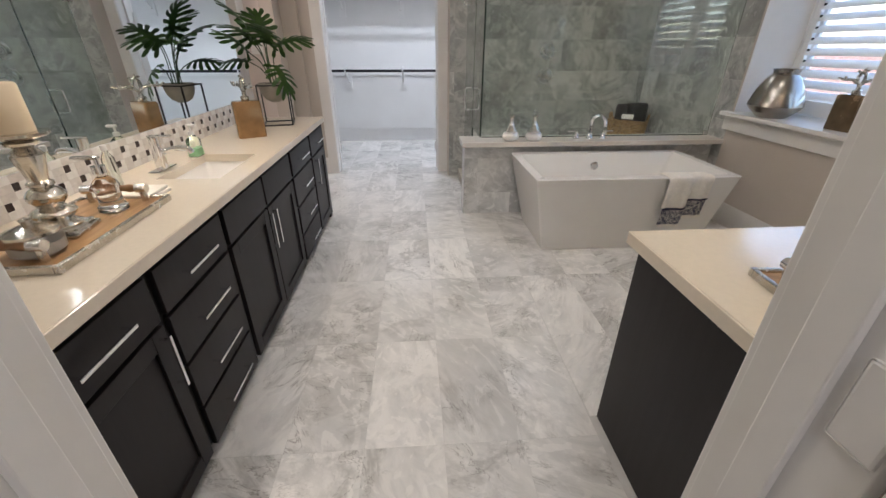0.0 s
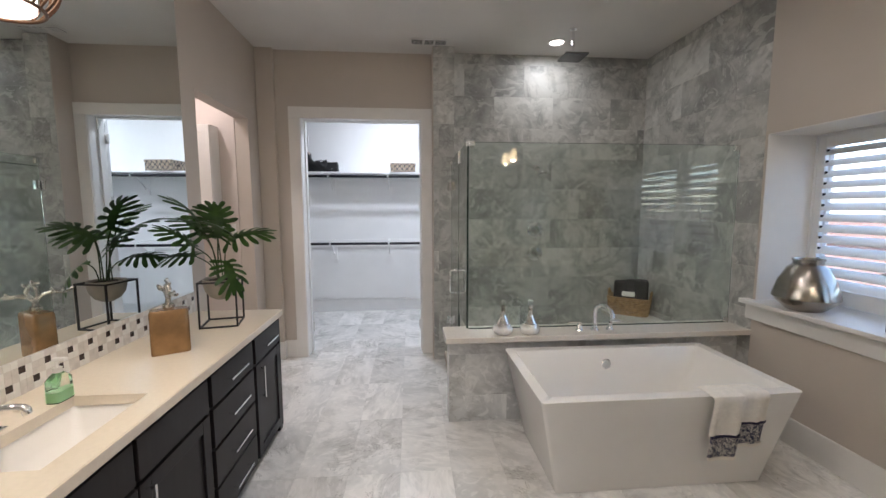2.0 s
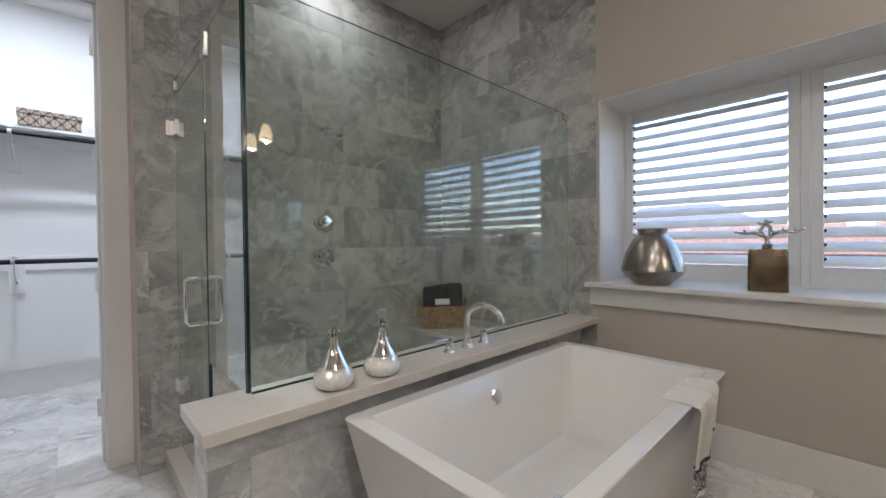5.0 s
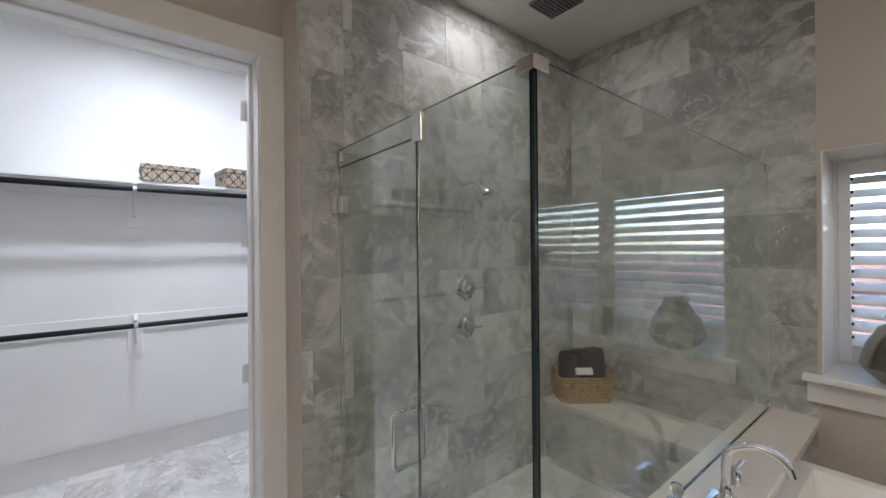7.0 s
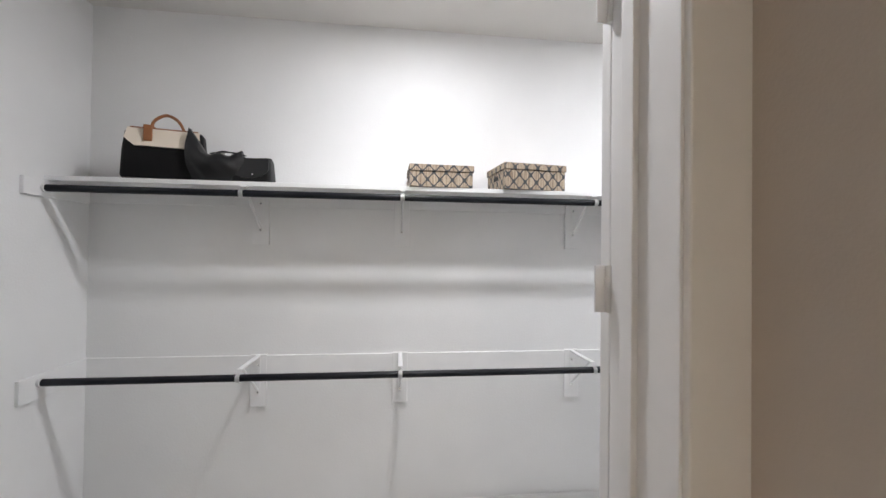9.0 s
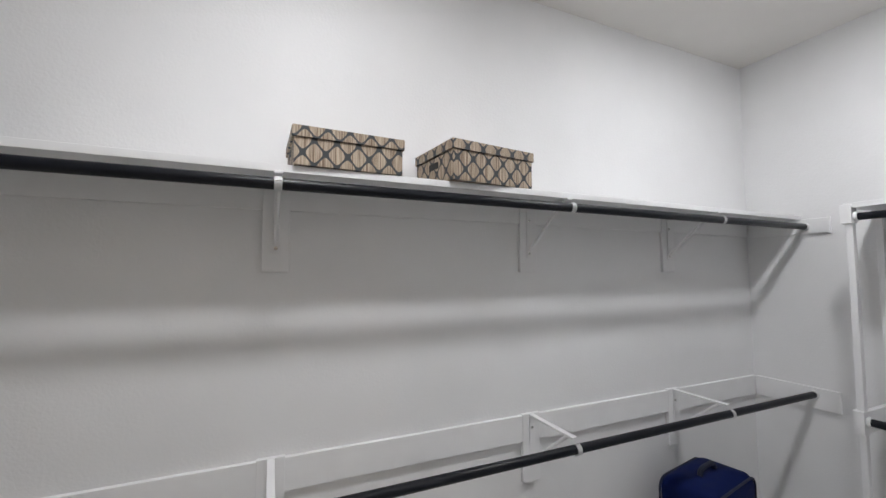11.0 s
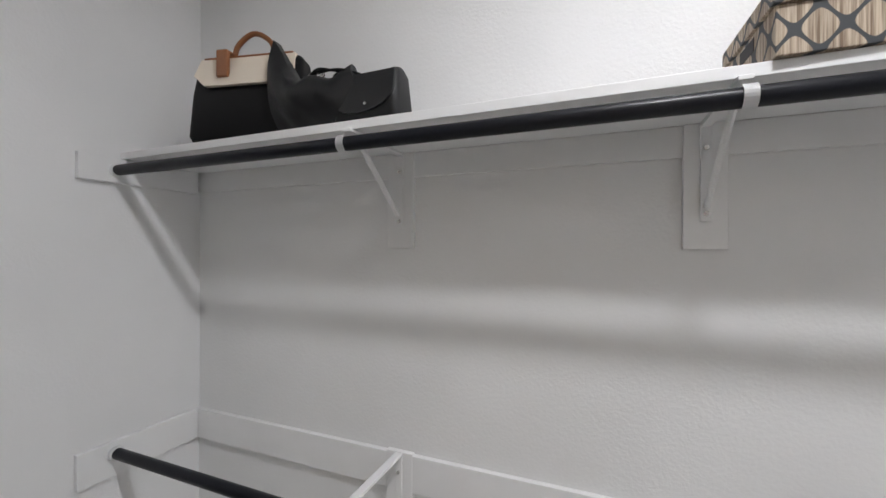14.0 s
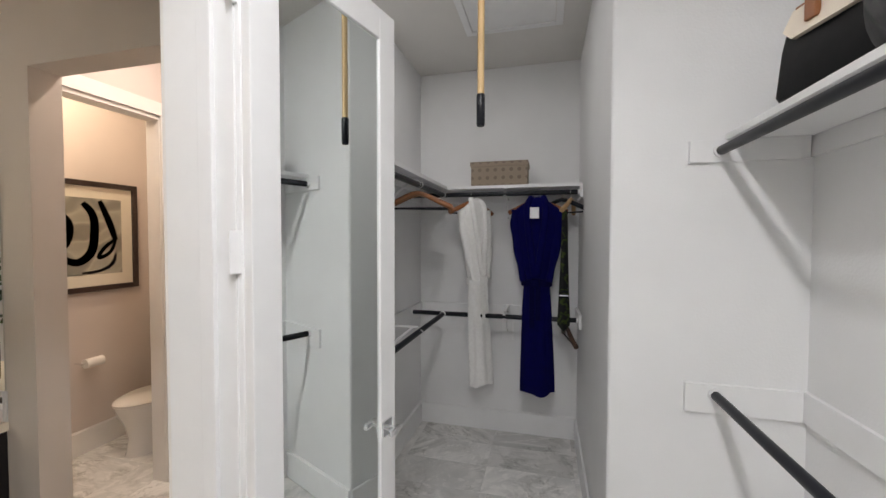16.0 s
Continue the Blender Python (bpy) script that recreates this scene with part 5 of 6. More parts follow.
for k, (dx, dy) in enumerate(((-0.075, 0.02), (0.01, 0.035), (0.085, 0.01))):
    q = Matrix.Translation((4.490, 6.060, 0.4505)) @ pose(0, 0, 0, 0, 0, -38) @ Matrix.Translation((dx * 1.15, dy, 0)) @ Matrix.Scale(1.34, 4)
    thing("rolled_towel", "dark charcoal rolled towel standing in the basket", "towel", q, "towels in the basket", lathe([(0, 0.02), (0.048, 0.022), (0.054, 0.04), (0.055, 0.225 + 0.01 * k), (0.046, 0.245 + 0.01 * k), (0.02, 0.238 + 0.01 * k), (0, 0.24)], 24), M_NAVYT, True)
thing("soap_card", "white wrapped soap packet leaning in the basket", "packet", Matrix.Translation((4.490, 6.060, 0.4505)) @ pose(0, 0, 0, 0, 0, -38) @ pose(-0.005, -0.070, 0.212, -30), "", boxes((-0.06, -0.012, -0.025, 0.06, 0.012, 0.025), bevel=0.004), plain("white_paper", (0.78, 0.77, 0.74), 0.6))

# ---- vestibule and toilet room ----
cab = thing("wall_cabinet", "white wall cabinet with a framed door", "cabinet", pose(0.24, 6.02, 1.35))
part("body", boxes((-0.26, -0.15, 0, 0.26, -0.001, 0.92), bevel=0.003), M_TRIM, cab)
part("door", boxes((-0.255, -0.168, 0.005, -0.19, -0.151, 0.915), (0.19, -0.168, 0.005, 0.255, -0.151, 0.915), (-0.19, -0.168, 0.85, 0.19, -0.151, 0.915), (-0.19, -0.168, 0.005, 0.19, -0.151, 0.07), (-0.195, -0.158, 0.065, 0.195, -0.152, 0.855)), M_TRIM, cab)
part("knob", lathe([(0, 0), (0.006, 0), (0.006, 0.015), (0.013, 0.02), (0.012, 0.028), (0, 0.03)], 18), M_NICKEL, part("knob_plate", boxes((0.21, -0.170, 0.10, 0.23, -0.168, 0.12)), M_NICKEL, cab)).matrix_basis = pose(0.22, -0.168, 0.11, 90)
M_CHINA = plain("white_vitreous_china", (0.82, 0.79, 0.74), 0.10, vary=0.01)
wc = thing("toilet", "white two-piece toilet with an elongated bowl, lid down", "toilet", pose(-0.930, 4.19, 0))


def egg(sx0, sx1, sy, n=28):
    return [((sx1 if math.cos(a) > 0 else sx0) * math.cos(a) + 0.42, sy * math.sin(a)) for a in [2 * math.pi * i / n for i in range(n)]]


part("bowl", loft([(egg(0.22, 0.225, 0.112), 0), (egg(0.22, 0.215, 0.105), 0.03), (egg(0.20, 0.20, 0.092), 0.13), (egg(0.20, 0.225, 0.125), 0.24), (egg(0.20, 0.275, 0.175), 0.35), (egg(0.20, 0.285, 0.182), 0.385)]), M_CHINA, wc, smooth=True)
part("seat", loft([(egg(0.20, 0.285, 0.182), 0.387), (egg(0.205, 0.290, 0.186), 0.394), (egg(0.20, 0.286, 0.182), 0.402)]), M_CHINA, wc, smooth=True)
part("lid", loft([(egg(0.20, 0.285, 0.182), 0.404), (egg(0.205, 0.292, 0.188), 0.412), (egg(0.19, 0.27, 0.172), 0.424)]), M_CHINA, wc, smooth=True)
part("tank", loft([(rounded(0.015, -0.19, 0.20, 0.19, 0.03), 0.36), (rounded(0.005, -0.21, 0.21, 0.21, 0.03), 0.74)]), M_CHINA, wc, smooth=True)
part("tank_lid", loft([(rounded(0.0, -0.22, 0.22, 0.22, 0.03), 0.741), (rounded(0.0, -0.22, 0.22, 0.22, 0.03), 0.772)]), M_CHINA, wc, smooth=True)
roll = thing("paper_holder", "toilet roll on a chrome holder", "paper holder", pose(-0.29, 3.80, 0.70))
part("roll", add_tube(bmesh.new(), (-0.06, 0.075, 0), (0.06, 0.075, 0), 0.035, n=28), plain("tissue", (0.82, 0.80, 0.77), 0.9), roll, "white paper roll", True)
part("arm", sweep([(0.075, 0, 0), (0.075, 0.075, 0), (-0.07, 0.075, 0)], 0.007, 10), M_CHROME, roll, smooth=True)
art = thing("framed_print", "abstract grey swirl print in a dark wood frame", "picture", pose(-0.285, 3.80, 1.655))
fw, fh, fb = 0.40, 0.425, 0.040
part("frame", boxes((-fw, 0.001, -fh, -fw + fb, 0.03, fh), (fw - fb, 0.001, -fh, fw, 0.03, fh), (-fw + fb, 0.001, fh - fb, fw - fb, 0.03, fh), (-fw + fb, 0.001, -fh, fw - fb, 0.03, -fh + fb), bevel=0.003), wood("dark_frame_wood", (0.020, 0.012, 0.010), (0.045, 0.025, 0.02), 0.35), art)
part("mount", boxes((-fw + fb, 0.002, -fh + fb, fw - fb, 0.012, fh - fb)), plain("cream_mount", (0.74, 0.69, 0.58), 0.8, vary=0.02), art)
M_PRINT, _n, _bb = mat("abstract_print")
_v = coords(_n)
_wv = _n.nodes.new("ShaderNodeTexWave")
_wv.wave_type, _wv.rings_direction = "RINGS", "Y"
_wv.inputs["Scale"].default_value, _wv.inputs["Distortion"].default_value, _wv.inputs["Detail"].default_value, _wv.inputs["Detail Scale"].default_value = 1.1, 9.0, 1.0, 2.6
_n.links.new(_v, _wv.inputs[0])
_n.links.new(ramp(_n, _wv.outputs["Fac"], (0.05, (0.24, 0.235, 0.20)), (0.30, (0.30, 0.285, 0.24)), (0.55, (0.42, 0.40, 0.33)), (0.9, (0.35, 0.335, 0.28))), _bb.inputs["Base Color"])
part("print", boxes((-fw + 0.125, 0.0121, -fh + 0.13, fw - 0.125, 0.014, fh - 0.13)), M_PRINT, art, "grey and black brushed swirls")

M_INK = plain("charcoal_ink", (0.030, 0.030, 0.030), 0.7, vary=0.4, scale=30)
M_ASH = plain("grey_ink", (0.30, 0.29, 0.25), 0.7, vary=0.2, scale=30)


def stroke(pts, width, y, material):
    """A flat brush stroke of swelling width along a smooth line on the print."""
    bm, line, prev = bmesh.new(), curve_points([(x, 0, z) for x, z in pts], 8), None
    for i, p in enumerate(line):
        d = (line[min(i + 1, len(line) - 1)] - line[max(i - 1, 0)]).normalized()
        w = width * (0.45 + 0.55 * math.sin(math.pi * (0.10 + 0.80 * i / len(line))))
        cur = [bm.verts.new((p.x - d.z * w * e, y, p.z + d.x * w * e)) for e in (1, -1)]
        if prev:
            bm.faces.new((prev[0], prev[1], cur[1], cur[0]))
        prev = cur
    bmesh.ops.solidify(bm, geom=bm.faces[:], thickness=0.0006)
    part("brush_stroke", bm, material, art)


stroke([(0.004, 0.255), (-0.058, 0.18), (-0.075, 0.06), (-0.049, -0.115), (0.044, -0.196), (0.15, -0.16)], 0.032, 0.0155, M_INK)
stroke([(-0.115, 0.278), (-0.182, 0.115), (-0.227, -0.03)], 0.026, 0.0155, M_INK)
stroke([(-0.227, -0.03), (-0.182, -0.125), (-0.10, -0.165), (-0.140, -0.09), (-0.225, -0.02)], 0.015, 0.0165, M_INK)
stroke([(0.02, -0.28), (-0.12, -0.265), (-0.205, -0.21), (-0.225, -0.13)], 0.012, 0.0155, M_ASH)
stroke([(0.20, 0.20), (0.10, 0.10), (0.12, -0.05), (0.22, -0.12)], 0.030, 0.0155, M_INK)

plate = thing("switch_plate", "white double rocker light switch plate", "light switch", pose(0.555, 6.020, 1.345))
part("cover", boxes((-0.058, -0.006, -0.058, 0.058, -0.001, 0.058), bevel=0.002), M_TRIM, plate)
for x in (-0.024, 0.024):
    part("rocker", boxes((x - 0.016, -0.009, -0.033, x + 0.016, -0.0062, 0.033), bevel=0.001), M_TRIM, plate)

# ---- closet shelves, cleats, brackets, rods ----
def shelf_run(name, label, x0, y0, x1, y1):
    s = thing(name, label, "shelf")
    part("board", boxes((x0, y0, 2.030, x1, y1, 2.050), bevel=0.005), M_CTRIM, s)
    if x1 - x0 > y1 - y0:
        e = (x0, y0 - 0.004, 2.028, x1, y0 - 0.0005, 2.0515) if y0 > 7 else (x0, y1 + 0.0005, 2.028, x1, y1 + 0.004, 2.0515)
    else:
        e = (x0 - 0.004, y0, 2.028, x0 - 0.0005, y1, 2.0515) if x0 > 2 else (x1 + 0.0005, y0, 2.028, x1 + 0.004, y1, 2.0515)
    part("nosing", boxes(e, bevel=0.0012), M_CTRIM, s, "rounded white front edge")
    return s


shelf_run("closet_shelf", "long white painted shelf along the closet wall", 0.1685, 7.872, CLOSET_R - 0.001, BACK - 0.001)
shelf_run("end_shelf", "white painted shelf on the closet end wall", 4.395, 6.745, CLOSET_R - 0.001, 7.558)
shelf_run("front_shelf", "white painted shelf on the closet front wall", 3.006, 6.5075, CLOSET_R - 0.001, 6.742)
shelf_run("robe_shelf", "white painted shelf above the hanging robes", CLOSET_L + 0.001, 6.45, -1.105, 7.4585)
shelf_run("corner_shelf", "white painted shelf along the side closet wall", CLOSET_L + 0.001, 6.1265, 0.55, 6.445)
CLEATS = boxes((0.1685, BACK - 0.019, 0.968, CLOSET_R - 0.02, BACK - 0.0005, 1.083), (0.1685, BACK - 0.012, 1.952, CLOSET_R - 0.02, BACK - 0.0005, 2.0295),
               (0.1685, 7.742, 0.968, 0.187, BACK - 0.02, 1.083), (0.1685, 7.742, 1.945, 0.187, BACK - 0.02, 2.0295),
               (CLOSET_R - 0.019, 7.735, 0.968, CLOSET_R - 0.0005, BACK - 0.02, 1.083), (CLOSET_R - 0.019, 7.735, 1.945, CLOSET_R - 0.0005, BACK - 0.02, 2.0295),
               (CLOSET_R - 0.019, 6.53, 0.968, CLOSET_R - 0.0005, 7.50, 1.083), (CLOSET_R - 0.019, 6.53, 1.945, CLOSET_R - 0.0005, 7.50, 2.0295),
               (CLOSET_L + 0.0005, 6.15, 0.968, CLOSET_L + 0.019, 7.44, 1.083), (CLOSET_L + 0.0005, 6.15, 1.945, CLOSET_L + 0.019, 7.44, 2.0295),
               (CLOSET_L + 0.0005, 7.441, 0.985, -1.07, 7.4595, 1.09), (CLOSET_L + 0.0005, 7.441, 1.945, -1.07, 7.4595, 2.0295),
               (CLOSET_L + 0.02, 6.1255, 0.968, 0.55, 6.1445, 1.083), (CLOSET_L + 0.02, 6.1255, 1.945, 0.55, 6.1445, 2.0295), bevel=0.002)
structure("trim_closet_cleats", CLEATS, M_CTRIM, "white cleat boards under shelves and rods")

# end panel of the run on the end wall
structure("trim_end_upright", boxes((4.400, 7.532, 0.30, 4.430, 7.558, 2.021), (CLOSET_R - 0.022, 7.532, 0.30, CLOSET_R - 0.0005, 7.558, 2.021), (4.384, 7.529, 1.955, 4.44, 7.570, 2.045), (4.384, 7.529, 0.985, 4.44, 7.570, 1.09), (4.44, 7.534, 0.985, CLOSET_R - 0.023, 7.556, 1.085), bevel=0.002), M_CTRIM, "white painted upright post frame")
structure("trim_front_upright", boxes((2.985, 6.507, 0.0, 3.005, 6.742, 2.045), (2.985, 6.743, 1.925, 3.040, 6.812, 2.005), (2.985, 6.743, 0.985, 3.040, 6.812, 1.083), bevel=0.002), M_CTRIM, "white painted end block of the front rod")


def rod(label, p, q):
    """A black hanging rod with white end cups."""
    p, q = Vector(p), Vector(q)
    d = (q - p).normalized()
    r = thing("hanging_rod", label, "closet rod", None, "closet hanging rods")
    part("tube", tube(p + d * 0.003, q - d * 0.003, 0.0178, n=20), M_ROD, r, smooth=True)
    for a, s in ((p, 1), (q, -1)):
        part("end_cup", tube(a + d * s * 0.001, a + d * s * 0.014, 0.023, n=20), M_CTRIM, r, "white rod end cup", True)


LOWER, UPPER, RY = 1.045, 1.986, 7.845
for z in (LOWER, UPPER):
    rod("black rod along the long closet wall", (0.188, RY, z), (CLOSET_R - 0.020, RY, z))
    rod("black rod on the closet end wall", (4.413, 7.528, z), (4.413, 6.81, z))
    rod("black rod on the closet front wall", (3.04, 6.783, z), (4.390, 6.783, z))
    rod("black rod for the hanging robes", (-1.115, 7.440, z), (-1.115, 6.150, z))
    rod("black rod along the side closet wall", (0.54, 6.420, z), (-1.090, 6.420, z))


def bracket(m, lower):
    """A pressed steel shelf and rod bracket on a white backing plate: local y runs out from the wall."""
    b = thing("shelf_bracket", "white steel shelf-and-rod bracket on a backing plate", "bracket", m, "closet brackets")
    part("backing_plate", boxes((-0.046, -0.019, -0.30, 0.046, -0.0005, 0.0), bevel=0.002), M_CTRIM, b, "flat white backing board")
    y0 = -0.020
    arm = boxes((-0.012, -0.302, -0.010, 0.012, y0, -0.001), (-0.012, -0.0245, -0.235, 0.012, y0, -0.010), bevel=0.0015)
    part("arm", arm, M_CTRIM, b)
    part("brace", sweep([(0, -0.262, -0.010), (0, -0.030, -0.200)], 0.0075, 8), M_CTRIM, b)
    hook = [(0, -0.310 + 0.022 * math.cos(a), -0.0435 + 0.022 * math.sin(a)) for a in [radians(100 + 16 * i) for i in range(14)]]
    bm = bmesh.new()
    rows = []
    for p in hook:
        rows.append([bm.verts.new((s * 0.011, p[1], p[2])) for s in (-1, 1)])
    for a, c in zip(rows, rows[1:]):
        bm.faces.new((a[0], a[1], c[1], c[0]))
    bmesh.ops.solidify(bm, geom=bm.faces[:], thickness=0.0035)
    part("rod_hook", bm, M_CTRIM, b, "white curved rod hook")
    for z in (-0.215, -0.06):
        part("screw", tube((0, -0.0245, z), (0, -0.0275, z), 0.006, n=10), M_NICKEL, b)
    return b


first = bracket(pose(1.100, BACK, 2.0295), False)
for x in (1.918, 3.002, 3.950):
    copy_thing(first, pose(x, BACK, 2.0295))
for x in (1.100, 1.918, 3.002, 3.950):
    copy_thing(first, pose(x, BACK - 0.001, 1.0885))
for z in (2.0295, 1.0885):
    copy_thing(first, pose(CLOSET_R, 6.93, z, 0, 0, -90))
    copy_thing(first, pose(CLOSET_L, 6.90, z, 0, 0, 90))
    copy_thing(first, pose(-0.45, 6.125, z, 0, 0, 180))

# ---- patterned boxes ----
M_TRELLIS, _n, _bb = mat("trellis_print_paper")
_v = coords(_n)
_sep = _n.nodes.new("ShaderNodeSeparateXYZ")
_n.links.new(_v, _sep.inputs[0])


_h = math_node(_n, "ADD", _sep.outputs[0], _sep.outputs[1])
_px = math_node(_n, "MULTIPLY", _h, 2 * math.pi / 0.068)
_pz = math_node(_n, "MULTIPLY", _sep.outputs[2], 2 * math.pi / 0.080)
_c = math_node(_n, "ADD", math_node(_n, "COSINE", _px), math_node(_n, "COSINE", _pz))
_lat = math_node(_n, "ABSOLUTE", _c)
_line = ramp(_n, _lat, (0.30, (1, 1, 1)), (0.42, (0, 0, 0)))
_mp = _n.nodes.new("ShaderNodeMapping")
_mp.inputs["Scale"].default_value = (260, 260, 7)
_n.links.new(_v, _mp.inputs[0])
_gr = ramp(_n, noise_tex(_n, _mp.outputs[0], 1.0, 3), (0.36, (0.17, 0.115, 0.075)), (0.64, (0.50, 0.41, 0.31)))
_n.links.new(mixc(_n, _line, _gr, (0.040, 0.045, 0.050)), _bb.inputs["Base Color"])
_bb.inputs["Roughness"].default_value = 0.6


def gift_box(m, sx, sy, h, label, material, group="storage boxes on the shelves"):
    b = thing("storage_box", label, "box", m, group)
    lid = 0.036
    part("box_body", boxes((-sx, -sy, 0, sx, sy, h - lid), bevel=0.002), material, b)
    part("lid", boxes((-sx - 0.006, -sy - 0.006, h - lid + 0.0005, sx + 0.006, sy + 0.006, h), bevel=0.002), material, b)
    # no hole is cut: a dark plate on the side gives its shade
    part("hand_hole", boxes((-sx - 0.0015, -0.036, h * 0.42, -sx - 0.0005, 0.036, h * 0.42 + 0.026), bevel=0.0003), M_GAP, b, "thin near-black plate for the shade of a hand hole")
    return b


gift_box(pose(2.126, 7.985, 2.0520, 0, 0, 2), 0.172, 0.125, 0.121, "brown wood-grain box with a dark trellis pattern", M_TRELLIS)
gift_box(pose(2.640, 7.995, 2.0520, 0, 0, 7), 0.182, 0.140, 0.144, "larger brown wood-grain box with a dark trellis pattern", M_TRELLIS)
M_MONO, _n, _bb = mat("taupe_checked_canvas")
_v = coords(_n)
_sep = _n.nodes.new("ShaderNodeSeparateXYZ")
_n.links.new(_v, _sep.inputs[0])
_h = math_node(_n, "ADD", _sep.outputs[0], _sep.outputs[1])
_ck = math_node(_n, "MULTIPLY", math_node(_n, "SINE", math_node(_n, "MULTIPLY", math_node(_n, "ADD", _h, _sep.outputs[2]), 52.0)), math_node(_n, "SINE", math_node(_n, "MULTIPLY", math_node(_n, "SUBTRACT", _h, _sep.outputs[2]), 52.0)))
_n.links.new(ramp(_n, _ck, (0.42, (0.30, 0.235, 0.175)), (0.58, (0.19, 0.14, 0.10))), _bb.inputs["Base Color"])
_bb.inputs["Roughness"].default_value = 0.7
gift_box(pose(-1.250, 6.850, 2.0520, 0, 0, 90), 0.215, 0.125, 0.185, "taupe checked lidded box above the robes", M_MONO)
M_RATTAN = plain("dark_rattan", (0.085, 0.040, 0.020), 0.65, vary=0.55, scale=70, grain=0.5, grain_scale=180)
woven("shelf_basket", "flat dark brown woven tray basket on the end shelf", pose(4.520, 7.135, 2.0520, 0, 0, 90), 0.205, 0.095, 0.142, 0.0075, M_RATTAN)

# ---- handbags ----
M_BLACKL = plain("black_leather", (0.0025, 0.0025, 0.003), 0.5, vary=0.15, scale=20, grain=0.15, spec=0.2)
M_SLATE = plain("slate_leather", (0.0075, 0.008, 0.009), 0.40, vary=0.2, scale=14, grain=0.2, grain_scale=300, spec=0.45)
M_CREAM = plain("cream_leather", (0.76, 0.67, 0.56), 0.5, vary=0.03, grain=0.1)
M_TAN = plain("tan_leather", (0.27, 0.10, 0.035), 0.45, vary=0.12, scale=20, grain=0.1)
bag = thing("satchel_bag", "black and cream satchel with tan leather handle and tab", "handbag", pose(0.672, 7.965, 2.0520, 0, 0, 12) @ Matrix.Diagonal((0.88, 1, 0.94, 1)), "handbags on the shelf")
part("body", loft([(rounded(-0.205, -0.065, 0.205, 0.065, 0.030), 0.006), (rounded(-0.212, -0.070, 0.212, 0.070, 0.032), 0.02), (rounded(-0.210, -0.055, 0.210, 0.055, 0.028), 0.16), (rounded(-0.203, -0.034, 0.203, 0.034, 0.020), 0.262), (rounded(-0.186, -0.022, 0.186, 0.022, 0.018), 0.282)]), M_BLACKL, bag, smooth=True)
bm = bmesh.new()
flap = [(-0.184, 0.284), (0.180, 0.284), (0.190, 0.180), (-0.140, 0.180), (-0.194, 0.222)]
fr = [bm.verts.new((x, -0.026 - (0.284 - z) * 0.33 - 0.006, z)) for x, z in flap]
bk2 = [bm.verts.new((x, -0.018 - (0.284 - z) * 0.30, z)) for x, z in flap]
bm.faces.new(fr)
bm.faces.new(bk2[::-1])
for i in range(5):
    bm.faces.new((fr[i], fr[(i + 1) % 5], bk2[(i + 1) % 5], bk2[i]))
part("flap", bm, M_CREAM, bag, "cream leather front flap")
part("flap_edge", boxes((-0.172, -0.034, 0.281, 0.172, 0.02, 0.289), bevel=0.003), M_TAN, bag, "tan edge binding")
part("tab", boxes((-0.095, -0.066, 0.208, -0.052, -0.050, 0.296), (-0.095, -0.05, 0.288, -0.052, 0.0, 0.297), bevel=0.004), M_TAN, bag, "tan leather tab")
part("top_handle", sweep(curve_points([(-0.075, -0.005, 0.286), (-0.062, -0.005, 0.335), (0.0, -0.005, 0.372), (0.062, -0.005, 0.345), (0.095, -0.005, 0.286)], 8), 0.0085, 10), M_TAN, bag, "arched tan leather handle", True)
for x in (-0.16, 0.16):
    part("stud", lathe([(0, 0), (0.008, 0), (0.008, 0.006), (0, 0.007)], 14, (x, -0.03, 0)), plain("brass_stud", (0.62, 0.42, 0.18), 0.25, 1.0), bag)
hobo = thing("hobo_bag", "slouchy slate-grey leather hobo bag", "handbag", pose(0.952, 7.925, 2.0520, 0, 0, 2) @ Matrix.Diagonal((0.88, 1, 0.86, 1)), "handbags on the shelf")
bm = bmesh.new()
rows = []
N = 18
for k in range(9):
    v = k / 8
    row = []
    for i in range(N + 1):
        u = i / N
        topz = 0.165 + 0.115 * (2 * u - 1) ** 2 * (1.35 if u < 0.5 else 0.16) + 0.012 * math.sin(u * 14)
        half = 0.165 * (0.80 + 0.20 * math.sin(math.pi * min(1, v * 1.1)))
        x = (u - 0.5) * 2 * half - 0.03 * v * (1 - u)
        row.append((x, v, topz * v, u))
    rows.append(row)
for side in (1, -1):
    vs = [[bm.verts.new((x, side * (0.012 + 0.058 * math.sin(math.pi * (1 - v) ** 0.7 * 0.95 + 0.08) * math.sin(math.pi * (0.08 + 0.84 * u)) + 0.004 * math.sin(u * 21 + v * 9)), z + 0.002)) for x, v, z, u in row] for row in rows]
    for a, b in zip(vs, vs[1:]):
        for i in range(N):
            bm.faces.new((a[i], a[i + 1], b[i + 1], b[i]))
    if side == 1:
        keep = vs
for a, b in ((keep, vs),):
    for k in range(8):
        for i in (0, N):
            bm.faces.new((a[k][i], a[k + 1][i], b[k + 1][i], b[k][i]))
    for k in (0, 8):
        for i in range(N):
            bm.faces.new((a[k][i], a[k][i + 1], b[k][i + 1], b[k][i]))
part("body", bm, M_SLATE, hobo, smooth=True)
for dx in (-0.01, 0.0, 0.012):
    part("strap", sweep(curve_points([(-0.03 + dx, -0.02, 0.170), (0.03 + dx, -0.03 - dx, 0.180), (0.10, -0.02 + dx, 0.176), (0.155, 0.0, 0.168)]), 0.0035, 8), M_SLATE, hobo, smooth=True)
